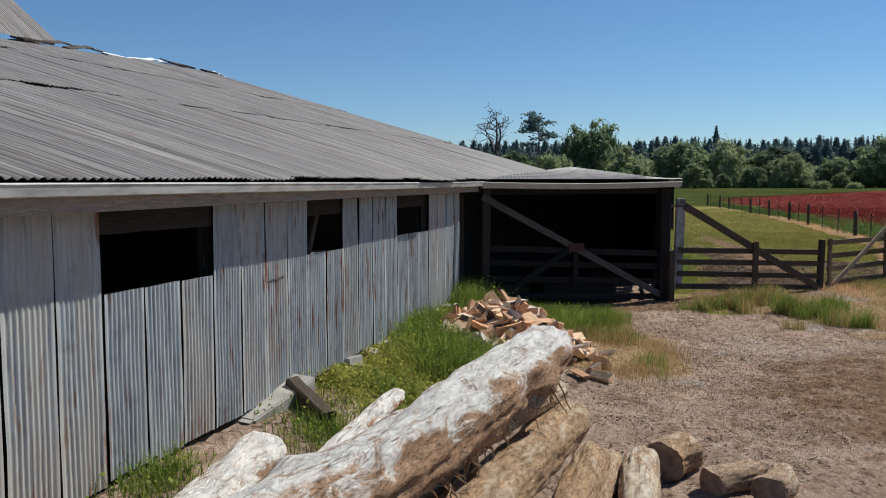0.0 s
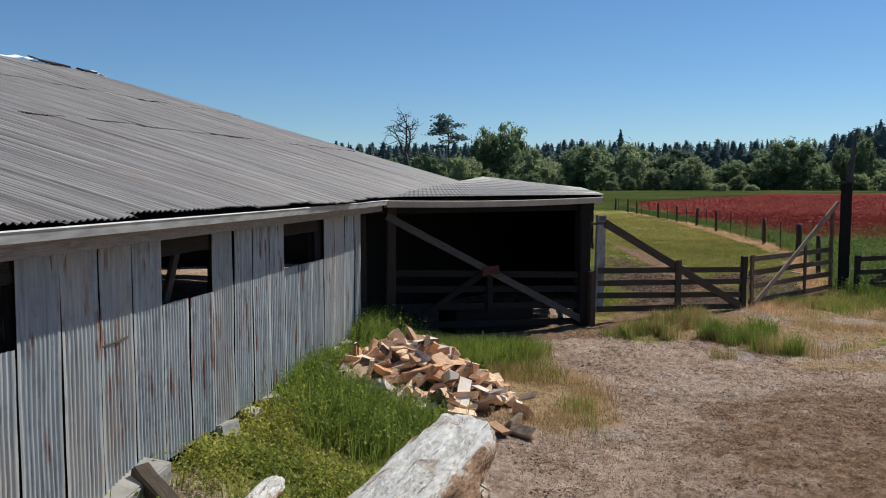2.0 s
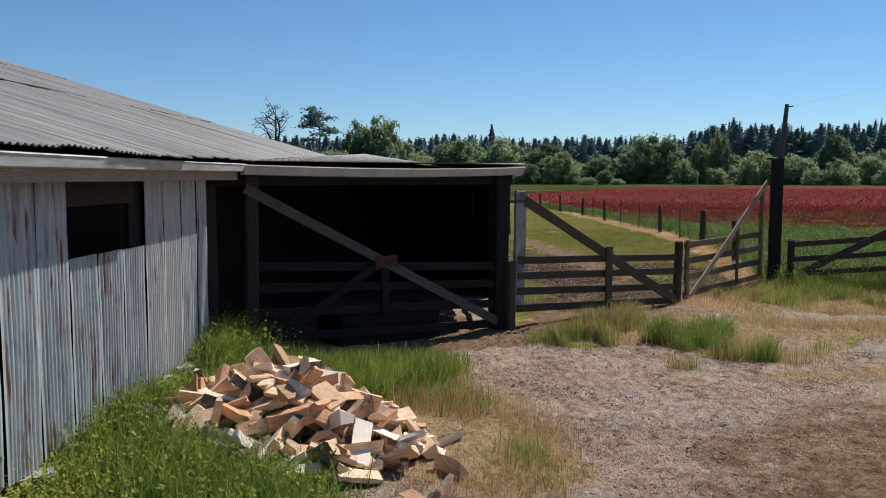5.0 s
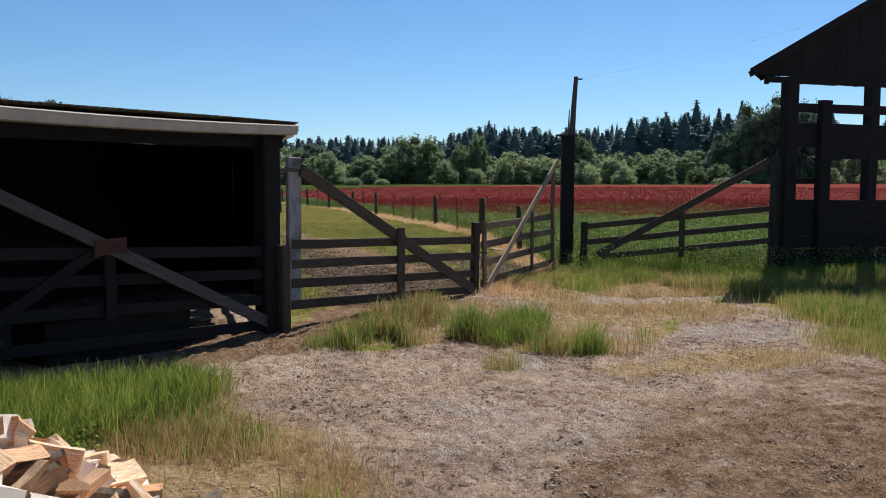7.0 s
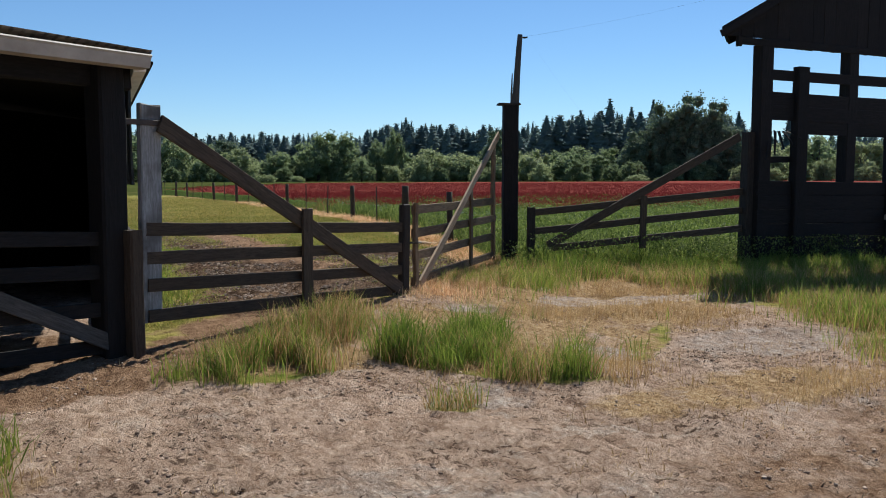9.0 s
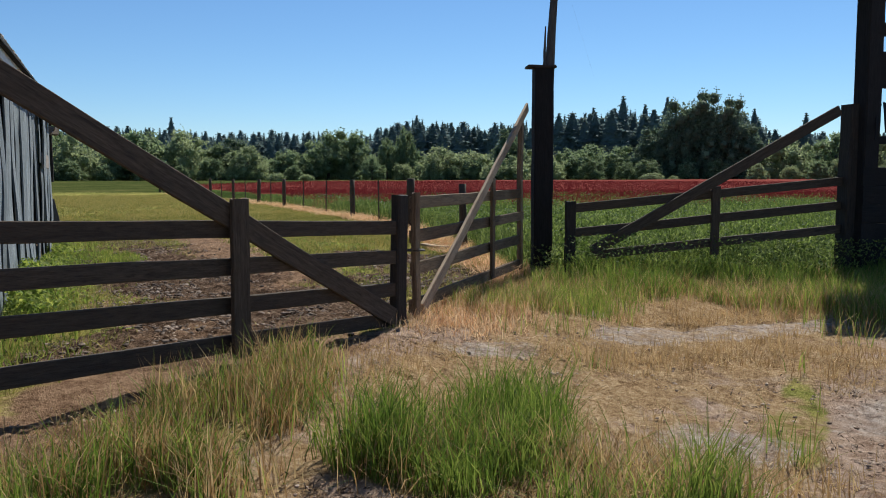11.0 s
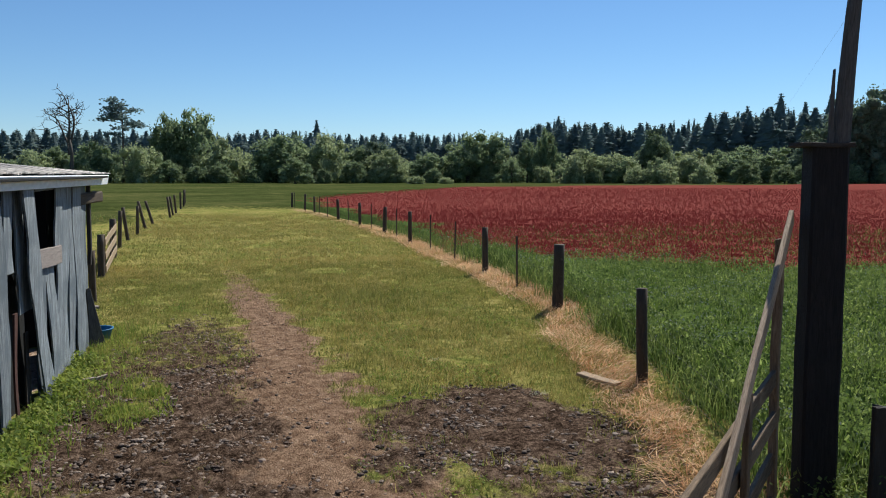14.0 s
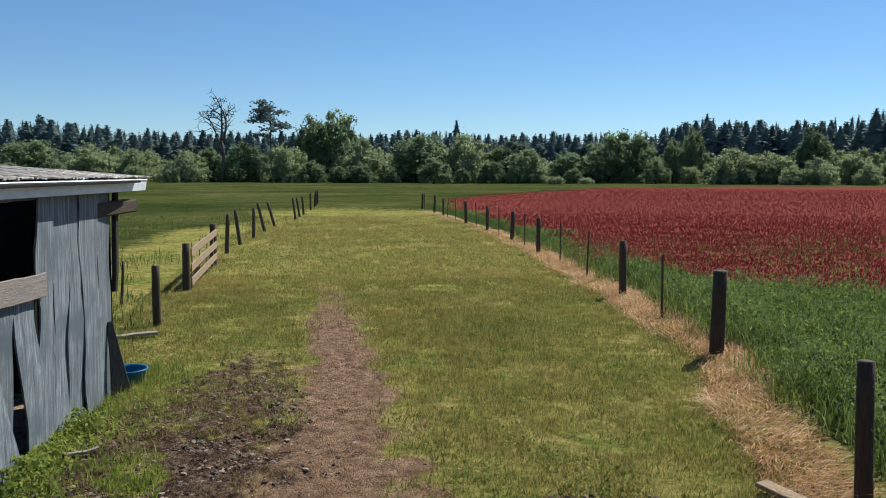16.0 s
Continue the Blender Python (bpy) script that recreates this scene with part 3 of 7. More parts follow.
    mud = np.maximum.reduce([blob(mx0, my0, 7.5, 26.9, 1.35, 3.6, -8) * 0.88, blob(mx0, my0, 8.05, 30.6, 0.8, 3.2, -8) * 0.66, blob(mx0, my0, 7.05, 29.2, 0.6, 1.6) * 0.7, blob(mx0, my0, 10.8, 25.1, 1.6, 2.0, -15) * 0.95, blob(x, y, 10.2, 22.6, 1.9, 1.2, 20) * 0.75, blob(x, y, 6.3, 24.5, 0.8, 2.2) * 0.5, blob(x, y, 6.2, 19.6, 1.6, 1.1) * 0.65, blob(x, y, 7.6, 21.2, 1.8, 1.6) * 0.8, blob(x, y, 7.4, 23.6, 1.4, 1.4) * 0.85]) * (1 - yard) * (1 - 0.7 * blob(mx0, my0, 7.2, 27.8, 0.36, 1.0))
    mud = np.clip(mud, 0, 1)
    track = np.maximum(track, redsoil * 0.9)
    track = np.maximum(track, np.maximum(blob(x, y, 7.4, 9.4, 3.8, 3.8) * 0.72, blob(x, y, 9.5, 12.4, 3.0, 1.2, 12) * 0.5) * yard * (1 - tall))
    dist = np.hypot(x - 6, y - 16)
    drift = 7 * vnoise(x * 0.13, y * 0.09, 28) + 3 * vnoise(x * 0.5, y * 0.3, 29)
    farfield = np.maximum(smooth(y - 0.25 * x + drift, 64, 96), smooth(left_x(y) - x + 0.30 * drift, 0.4, 6.0) * smooth(y, 33, 42)) * (1 - yard)
    farfield = np.maximum(farfield, smooth(dist, 80, 110))
    return dict(yard=yard, tall=tall, wall=wallgrass, pale=pale, dry=np.clip(np.maximum(dry * yard, straw), 0, 1), straw=straw, dirt=dirt, track=track, mud=mud, far=farfield, inside=inside)


# ---- ground: one sheet to the horizon ----
def spread(lo, hi, step, reach, grow=1.22):
    """Grid lines: even between lo and hi, ever wider out to reach on both sides."""
    mid = list(np.arange(lo, hi + 1e-6, step))
    s, v = step, mid[-1]
    while v < reach:
        s *= grow
        v += s
        mid.append(v)
    s, v = step, mid[0]
    while v > -reach:
        s *= grow
        v -= s
        mid.insert(0, v)
    return np.array(mid)


def grid_faces(nx, ny):
    i = np.arange(nx * ny).reshape(ny, nx)
    return np.stack([i[:-1, :-1], i[:-1, 1:], i[1:, 1:], i[1:, :-1]], -1).reshape(-1, 4)


def colour_layer(me, name, rgb):
    layer = me.attributes.new(name, "FLOAT_COLOR", "POINT")
    rgba = np.ones((len(rgb), 4), np.float32)
    rgba[:, :3] = rgb
    layer.data.foreach_set("color", rgba.ravel())


gx, gy = spread(-3, 15, 0.095, 3000, 1.12), spread(4, 36, 0.10, 3000, 1.12)
finer = lambda v, lo, hi: np.concatenate([v[v < lo], np.arange(lo, hi, 0.033), v[v >= hi]])
gx, gy = finer(gx, 1.5, 10.5), finer(gy, 8.5, 18.0)
GX, GY = (a.ravel() for a in np.meshgrid(gx, gy))
zn = zones(GX, GY)
GZ = ground_z(GX, GY)
rough_soil = zn["mud"] + 0.45 * zn["track"] + 0.14 * zn["dirt"] * zn["yard"]
GZ = GZ + np.clip(rough_soil, 0, 1) * (0.022 * vnoise(GX * 3.1, GY * 3.1, 21) + 0.026 * vnoise(GX * 7.3, GY * 7.3, 22) + 0.016 * np.random.default_rng(3).normal(0, 0.7, len(GX)))
GZ = GZ + zn["dirt"] * zn["yard"] * (0.007 * vnoise(GX * 9, GY * 9, 23) + 0.007 * vnoise(GX * 31, GY * 31, 29) - 0.016 * np.clip(1 - 6 * np.abs(vnoise(GX * 2.7 + 0.4 * vnoise(GX * 6, GY * 6, 25), GY * 2.7, 24)), 0, 1) + 0.012 * vnoise(GX * 19, GY * 19, 26))
ground_me = from_arrays("ground", np.stack([GX, GY, GZ], -1), grid_faces(len(gx), len(gy)), GROUND, True)
colour_layer(ground_me, "zone_a", np.stack([zn["dirt"], zn["dry"], zn["mud"]], -1))
colour_layer(ground_me, "zone_b", np.stack([zn["pale"], zn["far"], zn["track"]], -1))
tagged(new("ground", ground_me), "bare trodden farmyard soil running into grazed pasture", "ground", kind="structure")


# ---- crimson clover crop ----
cx, cy = spread(13, 34, 0.25, 330, 1.12), spread(22, 60, 0.25, 330, 1.12)
cx, cy = cx[cx > 9], cy[cy > 8]
CX, CY = (a.ravel() for a in np.meshgrid(cx, cy))
f2_line = 21.9 - 0.32 * (CX - 11.8)
into = np.minimum(CX - fence_x(CY) - 0.5, (CY - f2_line) - 0.5)
into = np.minimum(into, np.interp(CX, [19, 21, 32, 75, 220, 400], [60, 88, 112, 176, 206, 214]) - CY)
stand = smooth(into + 0.2 * vnoise(CX * 1.3, CY * 1.3, 5), 0.1, 0.4)


def crop_top(x, y):
    """Height of the closed crop, ruffled near the fence."""
    near_amp = np.exp(-np.clip(np.hypot(x - 14, y - 28) - 8, 0, None) / 9)
    return 0.40 + near_amp * (0.06 * vnoise(x * 0.6, y * 0.6, 6) + 0.05 * vnoise(x * 2.6, y * 2.6, 7) + 0.035 * vnoise(x * 5.1, y * 5.1, 8))


CZ = ground_z(CX, CY) + stand * crop_top(CX, CY) - 0.02
faces = grid_faces(len(cx), len(cy))
faces = faces[(into[faces] > -0.3).any(1)]
used, faces = np.unique(faces, return_inverse=True)
faces = faces.reshape(-1, 4)
crop_me = from_arrays("clover_field", np.stack([CX, CY, CZ], -1)[used], faces, CANOPY, True)
red = crop_me.attributes.new("red", "FLOAT", "POINT")
red.data.foreach_set("value", smooth(red_edge(CX, CY)[used], -1.5, 2.5).astype(np.float32))
tagged(new("clover_field", crop_me), "dense crimson clover crop in red flower", "clover field", kind="stuff")


# ---- barn ----
U0, U1 = -16.2, 8.48
WINDOWS = [(-1.52, 0.0, 1.83), (1.95, 3.24, 1.84), (5.05, 6.35, 1.87)]


def corrugated(width, length, ribs, amp, per=6, rows=6, dent=0.006, flat=0.03, seed=0):
    """A corrugated sheet: width along x, length along z, ribs standing out along y."""
    n = ribs * per + 1
    xs = np.linspace(0, width, n)
    zs = np.linspace(0, length, rows)
    prof = amp * np.cos(2 * math.pi * ribs * (xs - flat) / (width - 2 * flat))
    prof = np.where((xs < flat) | (xs > width - flat), amp, prof)
    X, Z = np.meshgrid(xs, zs)
    Y = prof[None, :] + dent * vnoise(X * 5 + seed * 9, Z * 2.2 + seed * 3, seed)
    X = X + 0.004 * vnoise(Z * 1.5, X * 0 + seed, seed + 5)
    return np.stack([X, Y, Z], -1).reshape(-1, 3), grid_faces(n, rows)


def wall_matrix(u, z, off=0.0):
    p = wall_at(u, off)
    m = Matrix(((WALL_D[0], WALL_N[0], 0), (WALL_D[1], WALL_N[1], 0), (0, 0, 1))).to_4x4()
    m.translation = (p[0], p[1], z)
    return m


def bottom_z(u):
    return 0.36 + 0.016 * max(u, 0)


wall_east = thing("wall_east", (*wall_at(-4), 0.3), "corrugated steel barn wall with rust streaks and open window holes", "wall", kind="structure")
PITCH = 0.507
k = 0
u = -1.52 - 29 * 0.507
while u < U1 - 0.05:
    w = min(PITCH, U1 - u)
    mid = u + w / 2
    top = 2.64
    for a, b, sill in WINDOWS:
        if a - 0.02 < mid < b + 0.02:
            top = sill - 0.01 * (mid - a)
    zb = bottom_z(mid) - rng.uniform(0, 0.05)
    ribs = 8
    v, f = corrugated(w - 0.024, top - zb, ribs, 0.009, 6, 9, 0.007, 0.03, k)
    ob = mesh_part("corrugated_sheet", from_arrays("corrugated_sheet", v, f, STEEL, True), wall_matrix(u + 0.012, zb, rng.uniform(-0.002, 0.008)) @ pose(0, 0, 0, rng.normal(0, 0.15), rng.normal(0, 0.25), 0), wall_east)
    u += PITCH
    k += 1
# added dark sheet hides stray light; framing behind the sheets and round the holes
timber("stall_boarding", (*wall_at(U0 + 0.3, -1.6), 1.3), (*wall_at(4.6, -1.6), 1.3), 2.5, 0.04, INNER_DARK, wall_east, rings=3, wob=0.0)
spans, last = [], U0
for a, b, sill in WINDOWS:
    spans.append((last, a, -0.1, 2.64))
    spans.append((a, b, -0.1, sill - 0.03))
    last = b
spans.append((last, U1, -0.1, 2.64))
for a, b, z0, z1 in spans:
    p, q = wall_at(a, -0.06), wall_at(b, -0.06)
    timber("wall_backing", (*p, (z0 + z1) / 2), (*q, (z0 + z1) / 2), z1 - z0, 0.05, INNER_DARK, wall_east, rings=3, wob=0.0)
for a, b, sill in WINDOWS:
    timber("window_header", (*wall_at(a - 0.1, -0.04), 2.45), (*wall_at(b + 0.1, -0.04), 2.44), 0.33, 0.04, DARK_WOOD, wall_east, label="dark brown header board over a window hole")
    timber("window_jamb", (*wall_at(a - 0.03, -0.10), sill - 0.05), (*wall_at(a - 0.03, -0.10), 2.6), 0.06, 0.1, DARK_WOOD, wall_east, side=(*WALL_D, 0))
    timber("window_jamb", (*wall_at(b + 0.03, -0.10), sill - 0.05), (*wall_at(b + 0.03, -0.10), 2.6), 0.06, 0.1, DARK_WOOD, wall_east, side=(*WALL_D, 0))
timber("window_brace", (*wall_at(2.3, -0.16), 1.7), (*wall_at(2.75, -0.16), 2.6), 0.1, 0.05, RAIL_WOOD, wall_east, side=(*WALL_D, 0))
timber("sheet_patch", (*wall_at(1.0, 0.016), 1.63), (*wall_at(1.42, 0.016), 1.65), 0.02, 0.01, POST_STEEL, wall_east)

# roof: three courses of corrugated sheets
SLOPE = radians(16.0)
RU1 = 21.0
roof_thing = thing("roof_east", (*wall_at(0, -3), 3.5), "long weathered grey brown corrugated steel roof slope", "roof", kind="structure")


def roof_matrix(u, s, lift=0.0):
    """On the slope: x along the eave, z up the slope, y out of it; s metres up from the eave."""
    up = Vector((-WALL_N[0] * math.cos(SLOPE), -WALL_N[1] * math.cos(SLOPE), math.sin(SLOPE)))
    x = Vector((*WALL_D, 0))
    y = up.cross(x)
    p = Vector((*wall_at(u, 0.40), EAVE)) + up * s - y * lift
    m = Matrix((x, y, up)).transposed().to_4x4()
    m.translation = p
    return m


def top_s(u):
    """How far up the slope the ragged top edge lies."""
    return float(np.interp(u, [-16, 7, 10.4, 18, 21], [9.6, 10.3, 11.4, 14.0, 13.4]))


courses = [(-0.06, 4.5, 0.025), (4.25, 4.5, 0.041), (8.5, 0.0, 0.057)]
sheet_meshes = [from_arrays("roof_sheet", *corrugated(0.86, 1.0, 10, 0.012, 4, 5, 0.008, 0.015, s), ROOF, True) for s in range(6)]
for ci, (s0, ln, lift) in enumerate(courses):
    u = U0
    while u < RU1 - 0.05:
        ln = ln if ci < 2 else top_s(u) - 8.5
        me = sheet_meshes[int(rng.integers(6))]
        gap = rng.uniform(0, 0.012)
        m = roof_matrix(u, s0 + rng.normal(0, 0.05), lift + gap) @ pose(0, 0, 0, rng.normal(0, 0.12), rng.normal(0, 0.12), 0) @ Matrix.Diagonal((min(0.835, RU1 - u) / 0.81, 1, ln, 1))
        mesh_part("roof_sheet", me, m, roof_thing)
        u += 0.81
# boarding under the sheets, closing the barn
for s0 in range(0, 13):
    ua = U0 if s0 < 9 else float(np.interp(s0 + 1.0, [10.3, 11.4, 14.0], [7, 10.4, 18]))
    a, b = roof_matrix(ua, s0 + 0.5, -0.09).translation, roof_matrix(RU1, s0 + 0.5, -0.09).translation
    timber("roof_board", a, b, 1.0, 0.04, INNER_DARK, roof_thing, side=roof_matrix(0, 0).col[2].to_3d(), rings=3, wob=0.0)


def ridge_at(u, s=0.0, lift=0.10):
    return roof_matrix(u, top_s(u) + s, lift).translation


# ridge: torn flashing and loose boards
for a, b, mat, wd in [(7.0, 10.6, POST_STEEL, 0.3), (10.5, 12.6, POST_STEEL, 0.2), (12.4, 17.9, WHITE_GUTTER, 0.2), (17.8, 20.4, POST_STEEL, 0.26), (20.2, 21.0, WHITE_GUTTER, 0.18)]:
    timber("ridge_flashing", ridge_at(a), ridge_at(b), wd, 0.03, mat, roof_thing, side=roof_matrix(0, 0).col[2].to_3d(), rings=12, wob=0.05)
for a, b in [(18.3, 19.3), (19.8, 20.4), (8.2, 9.6)]:
    timber("loose_board", ridge_at(a, lift=0.12), ridge_at(b, lift=0.13), 0.3, 0.06, DARK_WOOD, roof_thing, side=roof_matrix(0, 0).col[2].to_3d())

# steeper upper roof of the barn's middle
upper = thing("roof_upper", ridge_at(-8), "steep upper slope of the barn roof in corrugated steel", "roof", kind="structure")
UP = radians(40)
UPV = Vector((-WALL_N[0] * math.cos(UP), -WALL_N[1] * math.cos(UP), math.sin(UP)))
u = -16.0
while u < 9.2:
    y = UPV.cross(Vector((*WALL_D, 0)))
    m = Matrix((Vector((*WALL_D, 0)), y, UPV)).transposed().to_4x4()
    m.translation = ridge_at(u, 0.15, 0.15)
    mesh_part("roof_sheet", sheet_meshes[int(rng.integers(6))], m @ Matrix.Diagonal((1, 1, 4.2, 1)), upper)
    u += 0.81

# eave: gutter and fascia board, bending round to the shed
bend = np.array([0.22, 14.55])
corner = np.array([4.36, 17.1])
back = np.array([6.92, 32.4])
gutter_thing = thing("gutter", (*wall_at(0, 0.46), EAVE - 0.1), "light grey metal gutter along the barn eave", "gutter", kind="structure")


def gutter(a, b, z0, z1, mat_top, mat_low, deep=0.10):
    """A box gutter with a rolled lip over a fascia board."""
    d = np.array(b) - np.array(a)
    d = d / np.linalg.norm(d)
    n = np.array([d[1], -d[0]])
    lip = np.array([(0, -0.075), (deep * 0.85, -0.065), (deep, -0.01), (deep + 0.012, 0.012), (deep, 0.022), (deep - 0.012, 0.01), (deep - 0.02, -0.04), (0.01, -0.055)])
    rings = []
    length = np.linalg.norm(np.array(b) - np.array(a))
    for f in np.linspace(0, 1, max(3, int(length / 1.5))):
        p = np.array(a) + (np.array(b) - np.array(a)) * f
        z = z0 + (z1 - z0) * f - 0.01 * math.sin(f * 9)
        rings.append([(p[0] + n[0] * q[0], p[1] + n[1] * q[0], z + q[1]) for q in lip])
    mesh_part("gutter_trough", from_arrays("gutter_trough", *tube(rings), mat_top), Matrix(), gutter_thing)
    timber("fascia_board", (a[0] - n[0] * 0.02, a[1] - n[1] * 0.02, z0 - 0.10), (b[0] - n[0] * 0.02, b[1] - n[1] * 0.02, z1 - 0.10), 0.15, 0.035, mat_low, gutter_thing, rings=8)


gutter(wall_at(U0, 0.38), bend + (-0.06, 0.0), EAVE - 0.035, EAVE - 0.045, GUTTER, PALE_WOOD)
# a single deep box gutter, slightly sagging, across the shed front; a white one down its side
for a, b, z0, z1, mat, deep in ((bend + (-0.02, 0.0), corner + (0.05, 0.03), 2.665, 2.675, FASCIA, 0.125), (corner + (0.0, 0.06), back, 2.69, 2.705, WHITE_GUTTER, 0.16)):
    d = (b - a) / np.linalg.norm(b - a)
    n = np.array([d[1], -d[0]])
    rings = []
    for f in np.linspace(0, 1, 13):
        p = a + (b - a) * f
        z = z0 + (z1 - z0) * f - 0.035 * math.sin(math.pi * f) * (mat is FASCIA)
        rings.append([(p[0] + n[0] * q, p[1] + n[1] * q, z + r) for q, r in ((-0.03, -deep), (0.075, -deep + 0.01), (0.095, -0.03), (0.108, -0.012), (0.10, 0.0), (0.085, -0.004), (0.07, -0.05), (-0.03, -0.05))])
    mesh_part("gutter_trough", from_arrays("gutter_trough", *tube(rings), mat), Matrix(), gutter_thing)
# soffit boards between wall and eave
timber("soffit", (*wall_at(U0, 0.2), 2.63), (*wall_at(U1 + 0.6, 0.2), 2.63), 0.36, 0.02, INNER_DARK, gutter_thing, side=(*WALL_N, 0), rings=3)

# closing walls of the barn, out of sight
for a, b, nm in [(wall_at(U0, 0.0), wall_at(U0, -12.8), "wall_south"), (wall_at(U0, -12.8), wall_at(RU1, -12.8), "wall_west"), (wall_at(RU1, -12.8), np.array([6.6, 31.9]), "wall_north")]:
    wl = thing(nm, (*((a + b) / 2), 0), "plain dark boarded barn wall", "wall", kind="structure")
    timber("boarding", (*a, 1.25), (*b, 1.25), 2.8, 0.06, INNER_DARK, wl, rings=3, wob=0)
    if nm == "wall_west":
        timber("boarding", (*a, 4.4), (*b, 4.4), 3.7, 0.06, INNER_DARK, wl, rings=3, wob=0)
    else:
        lo, hi = (a, b) if nm == "wall_south" else (wall_at(RU1, 0.2), a)
        v = [(*lo, 2.6), (*hi, 2.6), (*hi, 6.2)]
        off = np.array([0.0, 0.06, 0.0])
        mesh_part("gable_boarding", from_arrays("gable_boarding", np.array(v + [tuple(np.array(q) + off) for q in v]), [(0, 1, 2), (5, 4, 3), (0, 3, 1), (1, 3, 4), (1, 4, 2), (2, 4, 5), (2, 5, 0), (0, 5, 3)], INNER_DARK), Matrix(), wl)

# ---- open shed at the barn's end ----
shed_roof = thing("roof_shed", (3, 22, EAVE), "low corrugated steel shed roof", "roof", kind="structure")
QB, QA, QC, QD = (np.array(q) for q in ((0.1, 14.72, EAVE - 0.005), (4.40, 17.08, EAVE), (6.95, 32.5, EAVE + 0.015), (2.8, 27.0, EAVE + 0.40)))


def shed_point(f, g, lift=0.0):
    """f from front to back, g from the outer edge inwards."""
    outer, inner = QA + (QC - QA) * f, QB + (QD - QB) * f
    return outer + (inner - outer) * g + np.array([0, 0, lift])


n_sheet = 20
for i in range(n_sheet):
    f0, f1 = i / n_sheet - 0.002, (i + 1) / n_sheet + 0.004
    cols, rows = 37, 5
    F, G = np.meshgrid(np.linspace(f0, f1, cols), np.linspace(-0.02, 1.0, rows))
    wave = 0.006 * np.cos(np.linspace(0, 2 * math.pi * 9, cols))
    P = np.array([[shed_point(F[r, c], G[r, c], 0.02 + wave[c] + 0.006 * rng.normal() * (r == 0) + 0.004 * (i % 2)) for c in range(cols)] for r in range(rows)])
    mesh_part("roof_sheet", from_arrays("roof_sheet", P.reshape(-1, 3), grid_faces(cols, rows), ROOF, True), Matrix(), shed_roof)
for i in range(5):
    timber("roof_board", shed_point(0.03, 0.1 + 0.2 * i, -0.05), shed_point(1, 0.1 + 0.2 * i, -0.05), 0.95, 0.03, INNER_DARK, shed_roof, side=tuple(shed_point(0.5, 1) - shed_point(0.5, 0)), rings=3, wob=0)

shed_side = thing("wall_side", (*(SIDE_P + SIDE_D * 8), 0), "shed wall of warped silver grey vertical boards", "wall", kind="structure")


def side_at(s, off=0.0):
    return SIDE_P + SIDE_D * s + SIDE_N * off


def warped_board(s, w, z0, z1, off, seed, mat=GREY_WOOD, lean=0.0, parent=None, name="wall_board", sway=0.15):
    """An upright board with wavy edges and a split, weathered face."""
    rows, cols = 15, 5
    zs = np.linspace(z0, z1, rows)
    front, backs = [], []
    for z in zs:
        f = (z - z0) / (z1 - z0)
        c = s + lean * (1 - f) + sway * vnoise(z * 1.3 + seed * 3.7, seed * 1.0, seed)
        ww = w * (1 + 0.30 * vnoise(z * 2.1, seed * 2.0, seed + 3))
        o = off + 0.05 * vnoise(z * 1.1, seed * 5.0, seed + 7) * (1 - f * 0.6)
        row, rb = [], []
        for j in range(cols):
            g = j / (cols - 1) - 0.5
            cup = 0.012 * (1 - (2 * g) ** 2) * vnoise(seed * 1.7, z * 0.8, 2)
            p = side_at(c + g * ww, o + cup)
            q = side_at(c + g * ww * 0.97, o - 0.022)
            row.append((*p, z))
            rb.append((*q, z))
        front.append(row)
        backs.append(rb)
    rings = [a + b[::-1] for a, b in zip(front, backs)]
    ring = np.array(rings)
    base = Vector((*side_at(s, off), z0))
    v, f = tube(ring)
    return mesh_part(name, from_arrays(name, v - np.array(base), f, mat), Matrix.Translation(base), parent)


s, k = 0.15, 0
while s < 13.95:
    w = 0.30 + 0.22 * rng.random()
    c = s + w / 2
    z0, z1 = -0.12, 2.60
    if s < 3.0:
        z0 = 1.55
    if 10.80 < c < 11.86:
        warped_board(c, w * 0.98, -0.08, 1.60, 0.0, k, parent=shed_side)
        warped_board(c, w * 0.98, 2.52, 2.60, 0.0, k + 50, parent=shed_side, sway=0.0)
    elif 9.45 < c < 10.75:
        warped_board(c, w * 0.9, 1.15 + 0.5 * (k % 2), z1, 0.0, k, parent=shed_side)
    else:
        tight = c > 11.8
        warped_board(c, w * (1.12 if tight else 0.98), z0, z1, 0.01 * (k % 3), k, parent=shed_side, sway=0.05 if tight else 0.15)
    s += w + 0.03
    k += 1
warped_board(10.12, 0.46, -0.22, 2.58, 0.11, 91, lean=0.8, parent=shed_side, name="leaning_board", sway=0.03)
warped_board(9.75, 0.10, -0.1, 1.2, 0.0, 93, mat=RED_WOOD, parent=shed_side, name="broken_board")
warped_board(10.35, 0.16, -0.1, 0.9, -0.03, 95, mat=DARK_WOOD, parent=shed_side, name="broken_board")
timber("window_sill_board", (*side_at(10.78, 0.045), 1.70), (*side_at(11.86, 0.05), 1.67), 0.24, 0.035, SILL_WOOD, shed_side, rings=8, label="bare pale plank under the window hole")
timber("window_head_board", (*side_at(10.8, -0.03), 2.55), (*side_at(11.86, -0.03), 2.56), 0.09, 0.03, GREY_WOOD, shed_side)
timber("corner_board", (*side_at(13.82, 0.01), 0.95), (*side_at(13.86, 0.13), -0.14), 0.06, 0.04, PALE_DARK, shed_side, side=(*(SIDE_N + SIDE_D * 0.6), 0), taper=4.6, label="dark broken board leaning at the shed corner")
